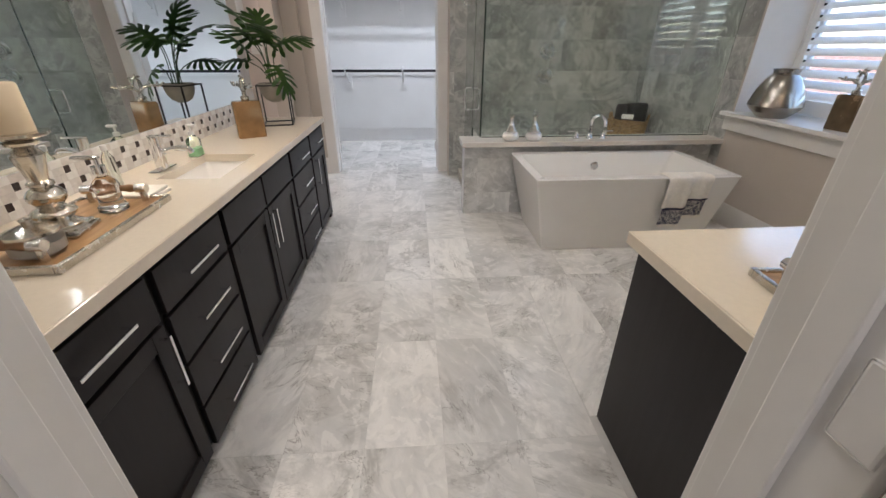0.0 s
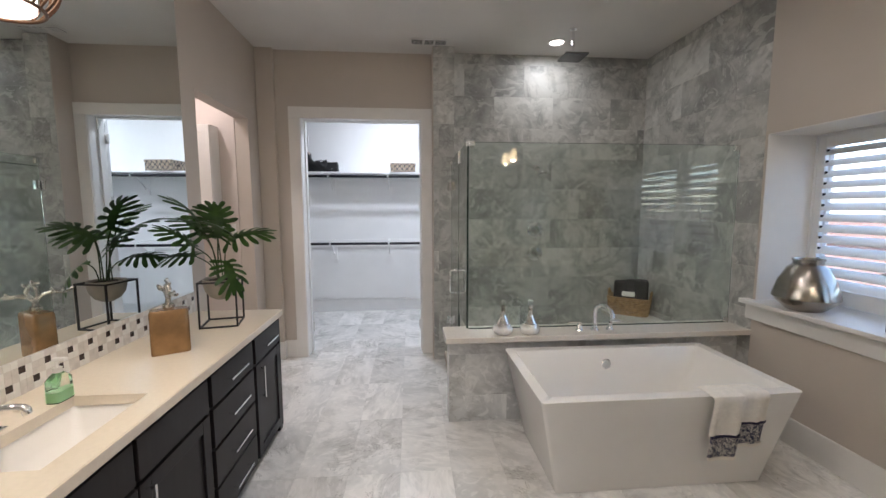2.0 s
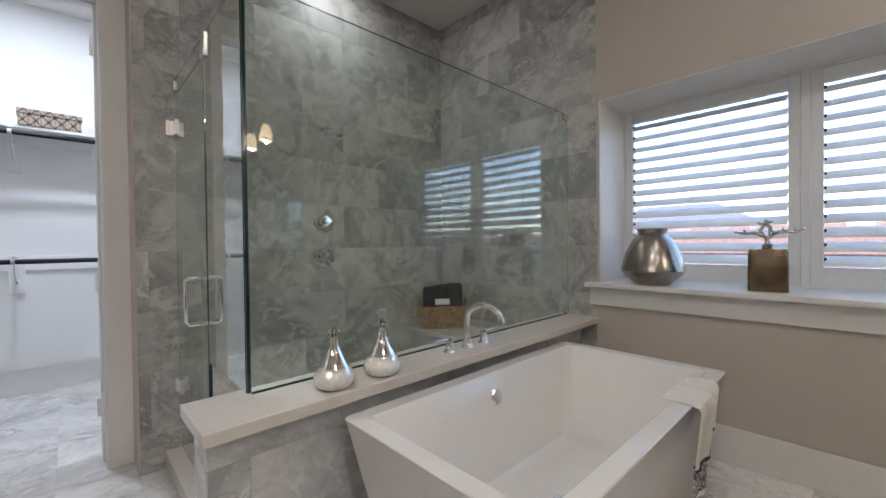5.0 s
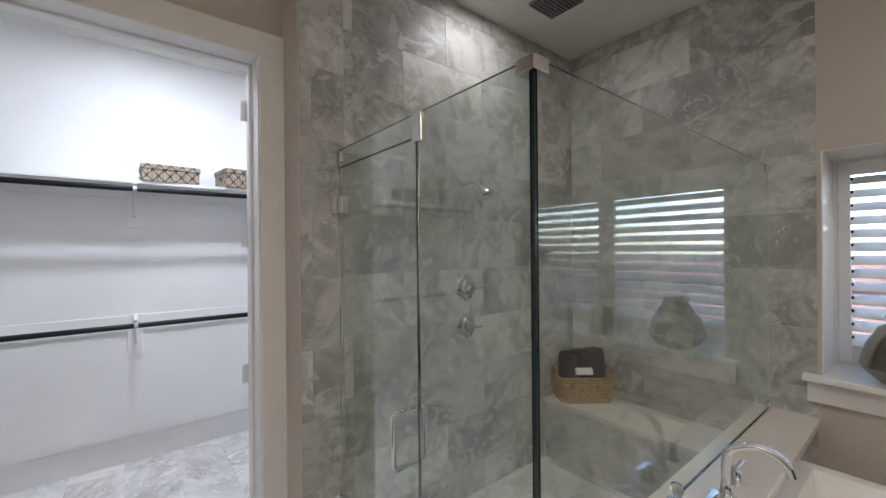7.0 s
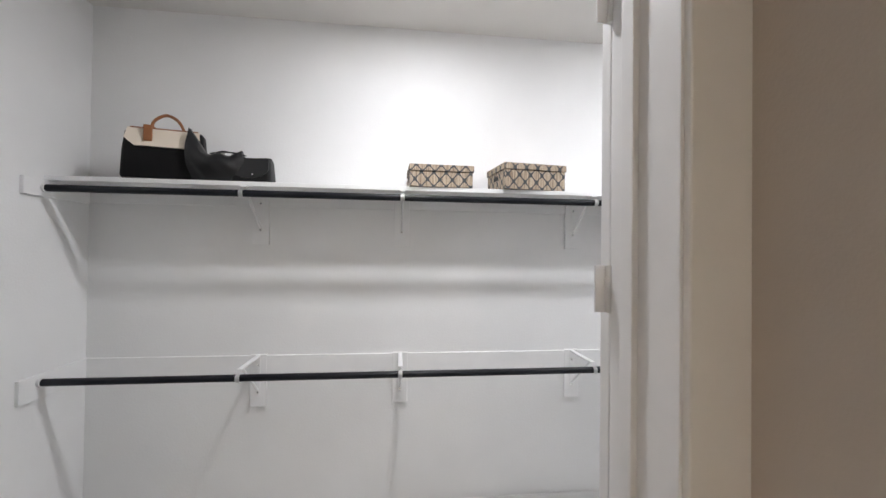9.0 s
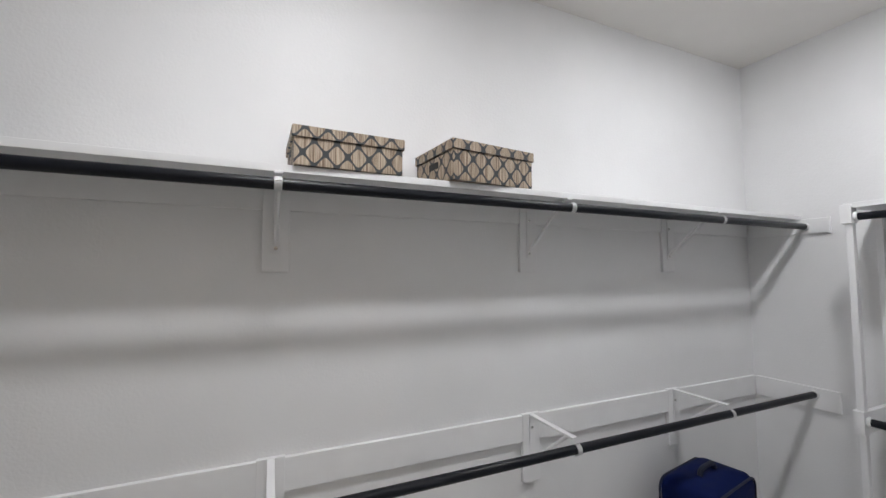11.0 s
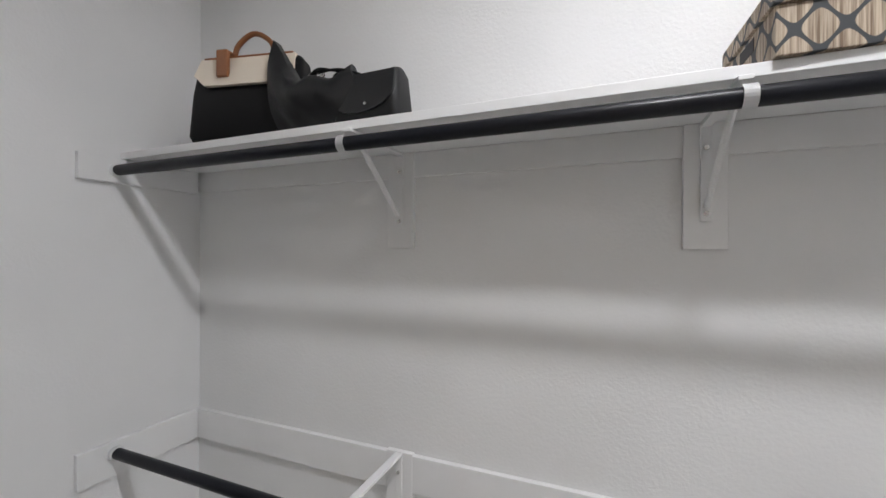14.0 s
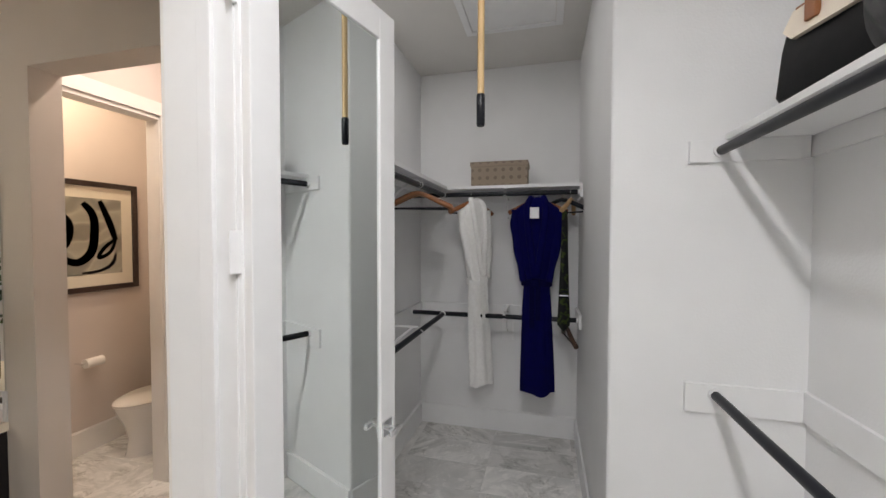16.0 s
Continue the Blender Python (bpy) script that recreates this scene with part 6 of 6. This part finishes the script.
for dx in (0.0, 0.022, 0.044):
    part("ring", lathe([(0.005, -0.002), (0.0085, -0.002), (0.0085, 0.002), (0.005, 0.002), (0.005, -0.002)], 16), M_CHROME, hobo, "chrome eyelet", True).matrix_basis = pose(0.0 + dx, -0.030, 0.168, 90)
cross = thing("flap_bag", "small slate-grey leather bag with a rounded flap", "handbag", pose(1.130, 7.930, 2.0520, 0, 0, -8) @ Matrix.Diagonal((0.93, 1, 0.86, 1)), "handbags on the shelf")
part("body", loft([(rounded(-0.105, -0.040, 0.105, 0.040, 0.02), 0.002), (rounded(-0.112, -0.046, 0.112, 0.046, 0.022), 0.015), (rounded(-0.105, -0.035, 0.105, 0.035, 0.02), 0.13), (rounded(-0.098, -0.018, 0.098, 0.018, 0.014), 0.152)]), M_SLATE, cross, smooth=True)
o = [(-0.098, 0.156), (0.100, 0.140), (0.104, 0.075)] + [(0.104 * math.cos(a) * 0.98, 0.075 - 0.052 * math.sin(a)) for a in [radians(15 * i) for i in range(1, 12)]] + [(-0.102, 0.085)]
bm = bmesh.new()
fr = [bm.verts.new((x, -0.052 + (z - 0.03) * 0.16, z)) for x, z in o]
bb = [bm.verts.new((x, -0.044 + (z - 0.03) * 0.16, z)) for x, z in o]
bm.faces.new(fr)
bm.faces.new(bb[::-1])
for i in range(len(o)):
    bm.faces.new((fr[i], fr[(i + 1) % len(o)], bb[(i + 1) % len(o)], bb[i]))
part("flap", bm, M_SLATE, cross)
part("loop", sweep(curve_points([(-0.108, -0.03, 0.02), (-0.118, -0.04, 0.09), (-0.104, -0.035, 0.165), (-0.092, -0.03, 0.09), (-0.10, -0.03, 0.02)]), 0.007, 8), M_BLACKL, cross, smooth=True)
part("snap", lathe([(0, 0), (0.006, 0), (0.005, 0.003), (0, 0.004)], 14), M_CHROME, cross).matrix_basis = pose(0.02, -0.0535, 0.045, 90)

# ---- suitcase ----
M_NAVY = plain("navy_nylon", (0.0016, 0.008, 0.062), 0.7, vary=0.15, scale=30, grain=0.35, grain_scale=500, spec=0.12)
M_NAVYD = plain("navy_piping", (0.006, 0.009, 0.030), 0.5, vary=0.1)
case = thing("suitcase", "upright navy blue soft-sided suitcase standing on the floor", "suitcase", pose(3.885, 7.925, 0, 0, 0, 10) @ Matrix.Scale(1.05, 4))
part("shell", loft([(rounded(-0.19, -0.115, 0.19, 0.115, 0.035), 0.035), (rounded(-0.20, -0.125, 0.20, 0.125, 0.04), 0.06), (rounded(-0.20, -0.125, 0.20, 0.125, 0.04), 0.655), (rounded(-0.195, -0.121, 0.195, 0.121, 0.04), 0.682), (rounded(-0.180, -0.108, 0.180, 0.108, 0.035), 0.700), (rounded(-0.12, -0.06, 0.12, 0.06, 0.03), 0.714)]), M_NAVY, case, smooth=True)
part("front_pocket", loft([(rounded(-0.165, -0.165, 0.165, -0.10, 0.025), 0.10), (rounded(-0.170, -0.172, 0.170, -0.10, 0.028), 0.12), (rounded(-0.170, -0.172, 0.170, -0.10, 0.028), 0.545), (rounded(-0.15, -0.15, 0.15, -0.10, 0.02), 0.585)]), M_NAVY, case, smooth=True)
for y in (-0.118, 0.118):
    part("piping", sweep([(x, y, z + 0.365) for x, z in rounded(-0.196, -0.315, 0.196, 0.330, 0.05)], 0.005, 8, closed=True), M_NAVYD, case, smooth=True)
part("pocket_piping", sweep(curve_points([(-0.168, -0.17, 0.14), (-0.168, -0.172, 0.52), (-0.13, -0.158, 0.575), (0.13, -0.158, 0.575), (0.168, -0.172, 0.52), (0.168, -0.17, 0.14)], 5), 0.005, 8), M_NAVYD, case, smooth=True)
part("carry_handle", sweep(curve_points([(-0.07, 0, 0.715), (-0.05, 0, 0.742), (0.05, 0, 0.742), (0.07, 0, 0.715)]), 0.011, 10), M_NAVYD, case, smooth=True)
part("badge", boxes((0.01, -0.1755, 0.475, 0.07, -0.1715, 0.500), bevel=0.002), plain("pewter_badge", (0.30, 0.29, 0.27), 0.4, 0.8), case, "small metal badge")
for x in (-0.15, 0.15):
    part("wheel", tube((x - 0.012, 0.085, 0.025), (x + 0.012, 0.085, 0.025), 0.025, n=20), M_ROD, case, smooth=True)
    part("foot", boxes((x - 0.02, -0.11, 0.0, x + 0.02, -0.075, 0.04), bevel=0.005), M_ROD, case)

# ---- shoe picture ----
M_CANVAS = plain("white_canvas", (0.82, 0.82, 0.82), 0.7, vary=0.01, grain=0.2, grain_scale=600)
pic = thing("shoe_canvas", "white canvas print of a black stiletto shoe, leaning on rods", "canvas print", Matrix.Translation((4.350, 6.690, 1.465)) @ pose(0, 0, 0, 0, 0, -90) @ pose(0, 0, 0, 4, 4.5, 0))
part("canvas", boxes((-0.30, -0.018, -0.435, 0.30, 0.018, 0.435), bevel=0.003), M_CANVAS, pic)
M_PATENT = plain("patent_black_print", (0.010, 0.010, 0.011), 0.35, vary=0.1)
M_SOLE = plain("tan_insole_print", (0.50, 0.40, 0.24), 0.5, vary=0.15, scale=20)


def flat(outline, y, th=0.002):
    bm = bmesh.new()
    a = [bm.verts.new((x, y, z)) for x, z in outline]
    b = [bm.verts.new((x, y - th, z)) for x, z in outline]
    bm.faces.new(a)
    bm.faces.new(b[::-1])
    for i in range(len(a)):
        j = (i + 1) % len(a)
        bm.faces.new((a[i], a[j], b[j], b[i]))
    return bm


def smooth_line(pts):
    return [(p.x, p.z) for p in curve_points([(x, 0, z) for x, z in pts], 5)]


part("shoe_shape", flat(smooth_line([(-0.224, 0.273), (-0.174, 0.237), (-0.087, 0.055), (-0.011, -0.054), (0.044, -0.078), (0.11, 0.02), (0.175, -0.09), (0.150, -0.223), (0.044, -0.243), (-0.087, -0.204), (-0.266, -0.146), (-0.27, -0.078), (-0.259, 0.067), (-0.279, 0.152), (-0.257, 0.237)]), -0.0182), M_PATENT, pic, "black patent shoe shape")
part("arch_gap", flat(smooth_line([(-0.228, 0.031), (-0.205, 0.068), (-0.163, 0.019), (-0.115, -0.040), (-0.185, -0.030), (-0.226, -0.060)]), -0.0204, 0.001), M_CANVAS, pic)
part("insole_shape", flat(smooth_line([(-0.196, 0.066), (-0.141, 0.050), (-0.087, -0.018), (-0.065, -0.045), (-0.115, -0.040), (-0.163, 0.019)]), -0.0216, 0.0008), M_SOLE, pic, "tan insole shape")
part("peep_toe", flat(smooth_line([(-0.250, -0.107), (-0.218, -0.062), (-0.152, -0.078), (-0.144, -0.114), (-0.196, -0.128)]), -0.0206, 0.001), M_SOLE, pic, "tan peep toe shape")
part("vamp_lining", flat(smooth_line([(-0.080, -0.075), (0.011, -0.060), (0.061, 0.067), (0.100, 0.02), (0.075, -0.085), (-0.020, -0.100)]), -0.0206, 0.001), M_SOLE, pic, "tan lining shape")
for z0, z1 in ((0.215, 0.150), (0.140, 0.095)):
    part("shine", flat(smooth_line([(-0.246, z0), (-0.238, z0), (-0.243, z1), (-0.250, z1)]), -0.0206, 0.0008), M_CANVAS, pic, "white painted highlight")


# ---- hangers and hanging clothes ----
M_HANG = wood("cherry_hanger_wood", (0.20, 0.07, 0.025), (0.36, 0.14, 0.05), 0.35, (6.0, 40.0, 40.0))


def hanger(m, label, material=None, bar=True):
    """A shaped wooden hanger: local x across the shoulders, the hook's top at the origin."""
    h = thing("clothes_hanger", label, "hanger", m, "clothes hangers")
    part("hook", sweep([(0.022 * math.cos(a) , 0, -0.022 + 0.022 * math.sin(a)) for a in [radians(200 - 15 * i) for i in range(16)]] + [(0, 0, -0.055), (0, 0, -0.085)], 0.0022, 8), M_CHROME, h, smooth=True)
    bm = bmesh.new()
    for s in (1, -1):
        sweep(curve_points([(0, 0, -0.075), (s * 0.05, 0, -0.088), (s * 0.13, 0.006, -0.125), (s * 0.215, 0.02, -0.165)], 6), [0.014 + 0.004 * (i / 18) for i in range(19)], 10, bm)
    part("crossbar", bm, material or M_HANG, h, smooth=True)
    if bar:
        part("trouser_bar", tube((-0.205, 0.018, -0.170), (0.205, 0.018, -0.170), 0.006, n=10), M_ROD, h, smooth=True)
    return h


def robe(m, cloth_mat, dark, label, seed, tag=False, bottom=-1.52):
    """A bathrobe seen on its hanger: rippled body, two sleeves, lapels and a tied belt."""
    r = thing("bathrobe", label, "robe", m, "robes on the rod")
    bm = bmesh.new()
    prof = [(-0.055, 0.050, 0.040), (-0.085, 0.085, 0.050), (-0.135, 0.160, 0.058), (-0.20, 0.182, 0.066), (-0.35, 0.168, 0.075), (-0.52, 0.136, 0.078), (-0.66, 0.104, 0.070), (-0.72, 0.102, 0.070), (-0.90, 0.114, 0.078), (-1.20, 0.120, 0.084), (bottom + 0.06, 0.128, 0.088), (bottom, 0.128, 0.088)]
    n = 56
    rings = []
    for k in range(len(prof) * 3 - 2):
        i, f = divmod(k, 3)
        a, b = prof[i], prof[min(i + 1, len(prof) - 1)]
        z, w, d = (a[j] + (b[j] - a[j]) * f / 3 for j in range(3))
        fold = max(0.0, min(1.0, (-z - 0.25) / 0.6))
        ring = []
        for q in range(n):
            t = 2 * math.pi * q / n
            low = max(0.0, min(1.0, (-z - 0.68) / 0.5))
            rip = 1 + low * (0.10 * math.sin(5 * t + seed + z * 0.8) + 0.05 * math.sin(8 * t + 2 * seed - z)) + fold * 0.02 * math.sin(6 * t + seed + z * 5)
            ring.append(bm.verts.new((w * math.cos(t) * rip, d * math.sin(t) * rip, z + 0.012 * math.sin(3 * t + seed) * fold)))
        rings.append(ring)
    for a, b in zip(rings, rings[1:]):
        for q in range(n):
            bm.faces.new((a[q], a[(q + 1) % n], b[(q + 1) % n], b[q]))
    bm.faces.new(rings[0][::-1])
    bm.faces.new(rings[-1])
    part("body", bm, cloth_mat, r, smooth=True)
    for s in (1, -1):
        pts = curve_points([(s * 0.158, -0.005, -0.15), (s * 0.166, -0.015, -0.27), (s * 0.134, -0.040, -0.48), (s * 0.096, -0.058, -0.68)], 7)
        part("sleeve", sweep(pts, [0.040 - 0.020 * (i / len(pts)) ** 2 + 0.004 * math.sin(i * 0.9 + seed) for i in range(len(pts))], 18), cloth_mat, r, smooth=True)
        part("lapel", sweep(curve_points([(s * 0.045, -0.010, -0.060), (s * 0.070, -0.075, -0.14), (s * 0.052, -0.092, -0.34), (s * 0.008, -0.094, -0.64)], 6), 0.026, 10), cloth_mat, r, smooth=True)
    part("belt", loft([([(0.120 * math.cos(a), 0.084 * math.sin(a)) for a in [2 * math.pi * i / 40 for i in range(40)]], z) for z in (-0.715, -0.662)]), dark, r)
    part("belt_knot", boxes((-0.035, -0.118, -0.725, 0.03, -0.076, -0.655), bevel=0.014, seg=3), dark, r)
    for dx, ln in ((-0.025, 0.30), (0.02, 0.24)):
        part("belt_tail", boxes((dx - 0.018, -0.112, -0.72 - ln, dx + 0.018, -0.101, -0.71), bevel=0.004), dark, r)
    if tag:
        part("price_tag", boxes((-0.045, -0.112, -0.215, 0.022, -0.107, -0.135)), plain("white_tag", (0.85, 0.85, 0.85), 0.6), r, "white paper tag")
    return r


M_WROBE = plain("white_robe_terry", (0.88, 0.87, 0.85), 0.95, vary=0.04, scale=40, grain=0.5, grain_scale=350)
M_NROBE = plain("navy_robe_jersey", (0.0022, 0.0022, 0.058), 0.95, vary=0.12, scale=30, grain=0.3, grain_scale=350, spec=0.08)
M_NBELT = plain("navy_belt_jersey", (0.002, 0.002, 0.036), 0.9, vary=0.12, scale=30, grain=0.3, grain_scale=350, spec=0.08)
HZ = UPPER + 0.021
for y, cm, dk, lb, sd, tg, turn in ((6.655, M_WROBE, M_WROBE, "white terry bathrobe with a tied belt, on a wooden hanger", 0.7, False, 140), (7.140, M_NROBE, M_NBELT, "navy blue robe with a tied belt and a paper tag", 2.1, True, 86)):
    hanger(pose(-1.115, y, HZ, 0, 0, turn), "cherry wood hanger holding a robe")
    robe(pose(-1.115, y, HZ, 0, 0, turn) @ (pose(0, 0, 0, 0, -3.5, 0) @ Matrix.Diagonal((0.78, 0.80, 1, 1)) if sd < 1 else Matrix.Diagonal((0.96, 0.86, 1, 1))), cm, dk, lb, sd, tg)
hanger(pose(-0.500, 6.420, HZ, 0, 0, 114), "cherry wood hanger on the side rod")
hanger(pose(-0.440, 6.420, HZ, 0, 0, 97), "cherry wood hanger on the side rod")
hanger(pose(-1.115, 7.315, HZ, 0, 0, 60), "dark hanger carrying a tie", M_ROD)
hanger(pose(-1.115, 7.380, HZ, 0, 0, 166), "light wooden hanger at the rod's end", wood("beech_hanger_wood", (0.42, 0.25, 0.11), (0.56, 0.36, 0.18), 0.4), False)
hanger(pose(-1.115, 7.360, LOWER + 0.021, 0, 0, 9), "dark walnut hanger on the lower rod", wood("walnut_hanger_wood", (0.045, 0.025, 0.016), (0.10, 0.055, 0.032), 0.4))
M_TIE, _n, _bb = mat("patterned_tie_silk")
_v = coords(_n)
_n.links.new(ramp(_n, noise_tex(_n, _v, 26, 2, 0.5, 1.0), (0.52, (0.006, 0.007, 0.008)), (0.60, (0.06, 0.09, 0.012))), _bb.inputs["Base Color"])
_bb.inputs["Roughness"].default_value = 0.45
tie = thing("neck_tie", "black necktie with a green pattern and a clip", "tie", pose(-1.055, 7.335, HZ - 0.165, 0, 0, 90))
bm = bmesh.new()
rows = []
for w, z in ((0.016, 0.010), (0.020, -0.02), (0.026, -0.30), (0.036, -0.60), (0.045, -0.80), (0.044, -0.825), (0.004, -0.872)):
    rows.append([bm.verts.new((s * w, -0.006 * (1 - abs(s)) + 0.004, z)) for s in (-1, 0, 1)])
for a, b in zip(rows, rows[1:]):
    for i in (0, 1):
        bm.faces.new((a[i], a[i + 1], b[i + 1], b[i]))
bmesh.ops.solidify(bm, geom=bm.faces[:], thickness=0.007)
part("blade", bm, M_TIE, tie)
part("clip", boxes((-0.034, -0.012, -0.612, 0.034, -0.007, -0.604)), M_CHROME, tie, "slim silver tie clip")

# ---- ceiling hatch and pull rod ----
hatch = thing("attic_hatch", "white attic hatch with a recessed panel", "hatch", pose(-0.45, 6.98, TOP))
part("frame", boxes((-0.38, -0.32, -0.014, 0.38, -0.275, -0.001), (-0.38, 0.275, -0.014, 0.38, 0.32, -0.001), (-0.38, -0.275, -0.014, -0.335, 0.275, -0.001), (0.335, -0.275, -0.014, 0.38, 0.275, -0.001), bevel=0.003), M_CTRIM, hatch)
part("panel", boxes((-0.331, -0.271, -0.008, 0.331, 0.271, -0.001)), M_CTRIM, hatch)
pullr = thing("hatch_pull_rod", "wooden pull rod with a black grip hanging from the ceiling", "pull rod", pose(0.551, 6.982, 2.040))
part("shaft", tube((0, 0, 0.108), (0, 0, TOP - 2.041), 0.0122, 0.0116, 18), wood("pine_rod", (0.55, 0.36, 0.16), (0.68, 0.48, 0.25), 0.4, (40.0, 40.0, 3.0)), pullr, "pale pine shaft", True)
part("grip", lathe([(0, 0), (0.011, 0.0), (0.0145, 0.005), (0.015, 0.106), (0.013, 0.110), (0, 0.110)], 20), M_ROD, pullr, "black rubber grip", True)

# ---- stone pieces of floors and walls ----
def piece_mesh(name, sx, sy, sz, material, bevel=0.0007):
    return solid(boxes((-sx / 2, -sy / 2, -sz / 2, sx / 2, sy / 2, sz / 2), bevel=bevel, seg=1), name, material)


MESHES = {}


def piece(name, parent, c, size, material):
    """One tile: pieces of equal size share a mesh."""
    key = (name, *[round(s, 3) for s in size], material.name)
    if key not in MESHES:
        MESHES[key] = piece_mesh(name, *size, material)
    ob = new(name, MESHES[key])
    ob.location = c
    ob.parent = parent
    return ob


def clip(a0, a1, lo, hi):
    a0, a1 = max(a0, lo), min(a1, hi)
    return (a0, a1) if a1 - a0 > 0.012 else None


J = 0.0013
FLOORS = ((L, 1.30, 2.757, 6.50), (2.757, 2.66, R, 4.90), (2.757, 4.90, 2.80, 4.93), (2.757, 5.06, R, 6.26), (0.17, 6.50, CLOSET_R, BACK), (CLOSET_L, 6.125, 0.17, 7.46), (0.17, 6.125, L - 0.125, 6.50), (-0.50, 4.64, L, 6.02), (-1.0, 3.80, L - 0.12, 4.64), (L - 0.12, 5.13, L, 6.02))
for fx0, fy0, fx1, fy1 in FLOORS:
    for i in range(-12, 14):
        for k in range(-8, 12):
            cx = clip(1.545 + 0.302 * i, 1.545 + 0.302 * (i + 1), fx0, fx1)
            cy = clip(3.175 + 0.605 * k, 3.175 + 0.605 * (k + 1), fy0, fy1)
            if cx and cy:
                if cx[1] < 1.30 and cx[0] > L and cy[1] < 4.90 and cy[0] > 1.95:
                    continue
                piece("floor_tile", floor, ((cx[0] + cx[1]) / 2, (cy[0] + cy[1]) / 2, -0.004), (cx[1] - cx[0] - J, cy[1] - cy[0] - J, 0.008), M_FLOOR)


def wall_tiles(parent, axis, at, a0, a1, z0, z1, face, shift=0.0, material=M_TILE):
    """Marble tiles in running bond on a wall across the given axis; face: the side they stand proud."""
    row = 0
    z = 0.195 - 0.308
    while z < z1:
        cz = clip(z, z + 0.308, z0, z1)
        off = shift + (0.305 if row % 2 else 0.0)
        if cz:
            n = -12
            while off + 0.61 * n < a1:
                ca = clip(off + 0.61 * n, off + 0.61 * (n + 1), a0, a1)
                if ca:
                    mid, w, h = (ca[0] + ca[1]) / 2, ca[1] - ca[0] - J, cz[1] - cz[0] - J
                    t = 0.010
                    if axis == "y":
                        piece("wall_tile", parent, (mid, at - face * 0.003, (cz[0] + cz[1]) / 2), (w, t, h), material)
                    else:
                        piece("wall_tile", parent, (at - face * 0.003, mid, (cz[0] + cz[1]) / 2), (t, w, h), material)
                n += 1
        z += 0.308
        row += 1


ROOM = {o.name: o for o in scene.objects if o.get("kind") == "structure"}
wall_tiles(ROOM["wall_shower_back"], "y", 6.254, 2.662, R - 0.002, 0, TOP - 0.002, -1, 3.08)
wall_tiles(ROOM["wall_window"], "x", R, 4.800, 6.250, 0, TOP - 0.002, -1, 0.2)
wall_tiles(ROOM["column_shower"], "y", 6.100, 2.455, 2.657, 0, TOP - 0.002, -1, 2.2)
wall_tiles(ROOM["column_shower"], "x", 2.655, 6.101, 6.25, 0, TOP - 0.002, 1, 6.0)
# faces outside the glass take the lit copy, the shower side the darker one
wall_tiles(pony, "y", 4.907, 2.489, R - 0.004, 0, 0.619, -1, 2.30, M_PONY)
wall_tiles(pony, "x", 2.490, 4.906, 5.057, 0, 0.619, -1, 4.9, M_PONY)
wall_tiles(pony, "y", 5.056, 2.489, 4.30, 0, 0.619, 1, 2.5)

# mosaic chips of the splashback
CHIP = (plain("pale_mosaic_stone", (0.66, 0.62, 0.58), 0.25, vary=0.10, scale=30), plain("white_mosaic_stone", (0.78, 0.76, 0.72), 0.25, vary=0.06, scale=30), plain("near_black_mosaic_stone", (0.045, 0.032, 0.030), 0.2, vary=0.3, scale=40))
bx = L + 0.010
rng = random.Random(5)
rest = [bmesh.new(), bmesh.new(), bmesh.new()]
S = 0.0265
for r in range(5):
    for k in range(int((4.945 - 1.935) / S)):
        y = 1.935 + S * (k + 0.5)
        z = 0.852 + S * (r + 0.5) - 0.0005
        dark = (r == 3 and k % 4 == 0) or (r == 1 and k % 4 == 2)
        kind = 2 if dark else (1 if (k // 2 + r // 2) % 2 else 0)
        if dark and 3.0 < y < 4.9:
            piece("dark_chip", splash, (bx - 0.0005, y, z), (0.005, S - J / 2, S - J / 2), CHIP[2])
        else:
            add_box(rest[kind], bx - 0.003, y - S / 2 + J / 4, z - S / 2 + J / 4, bx + 0.0012, y + S / 2 - J / 4, z + S / 2 - J / 4)
for kind, nm in ((0, "pale_chips"), (1, "white_chips"), (2, "dark_chips")):
    tagged(part(nm, rest[kind], CHIP[kind], splash), kind="stuff")
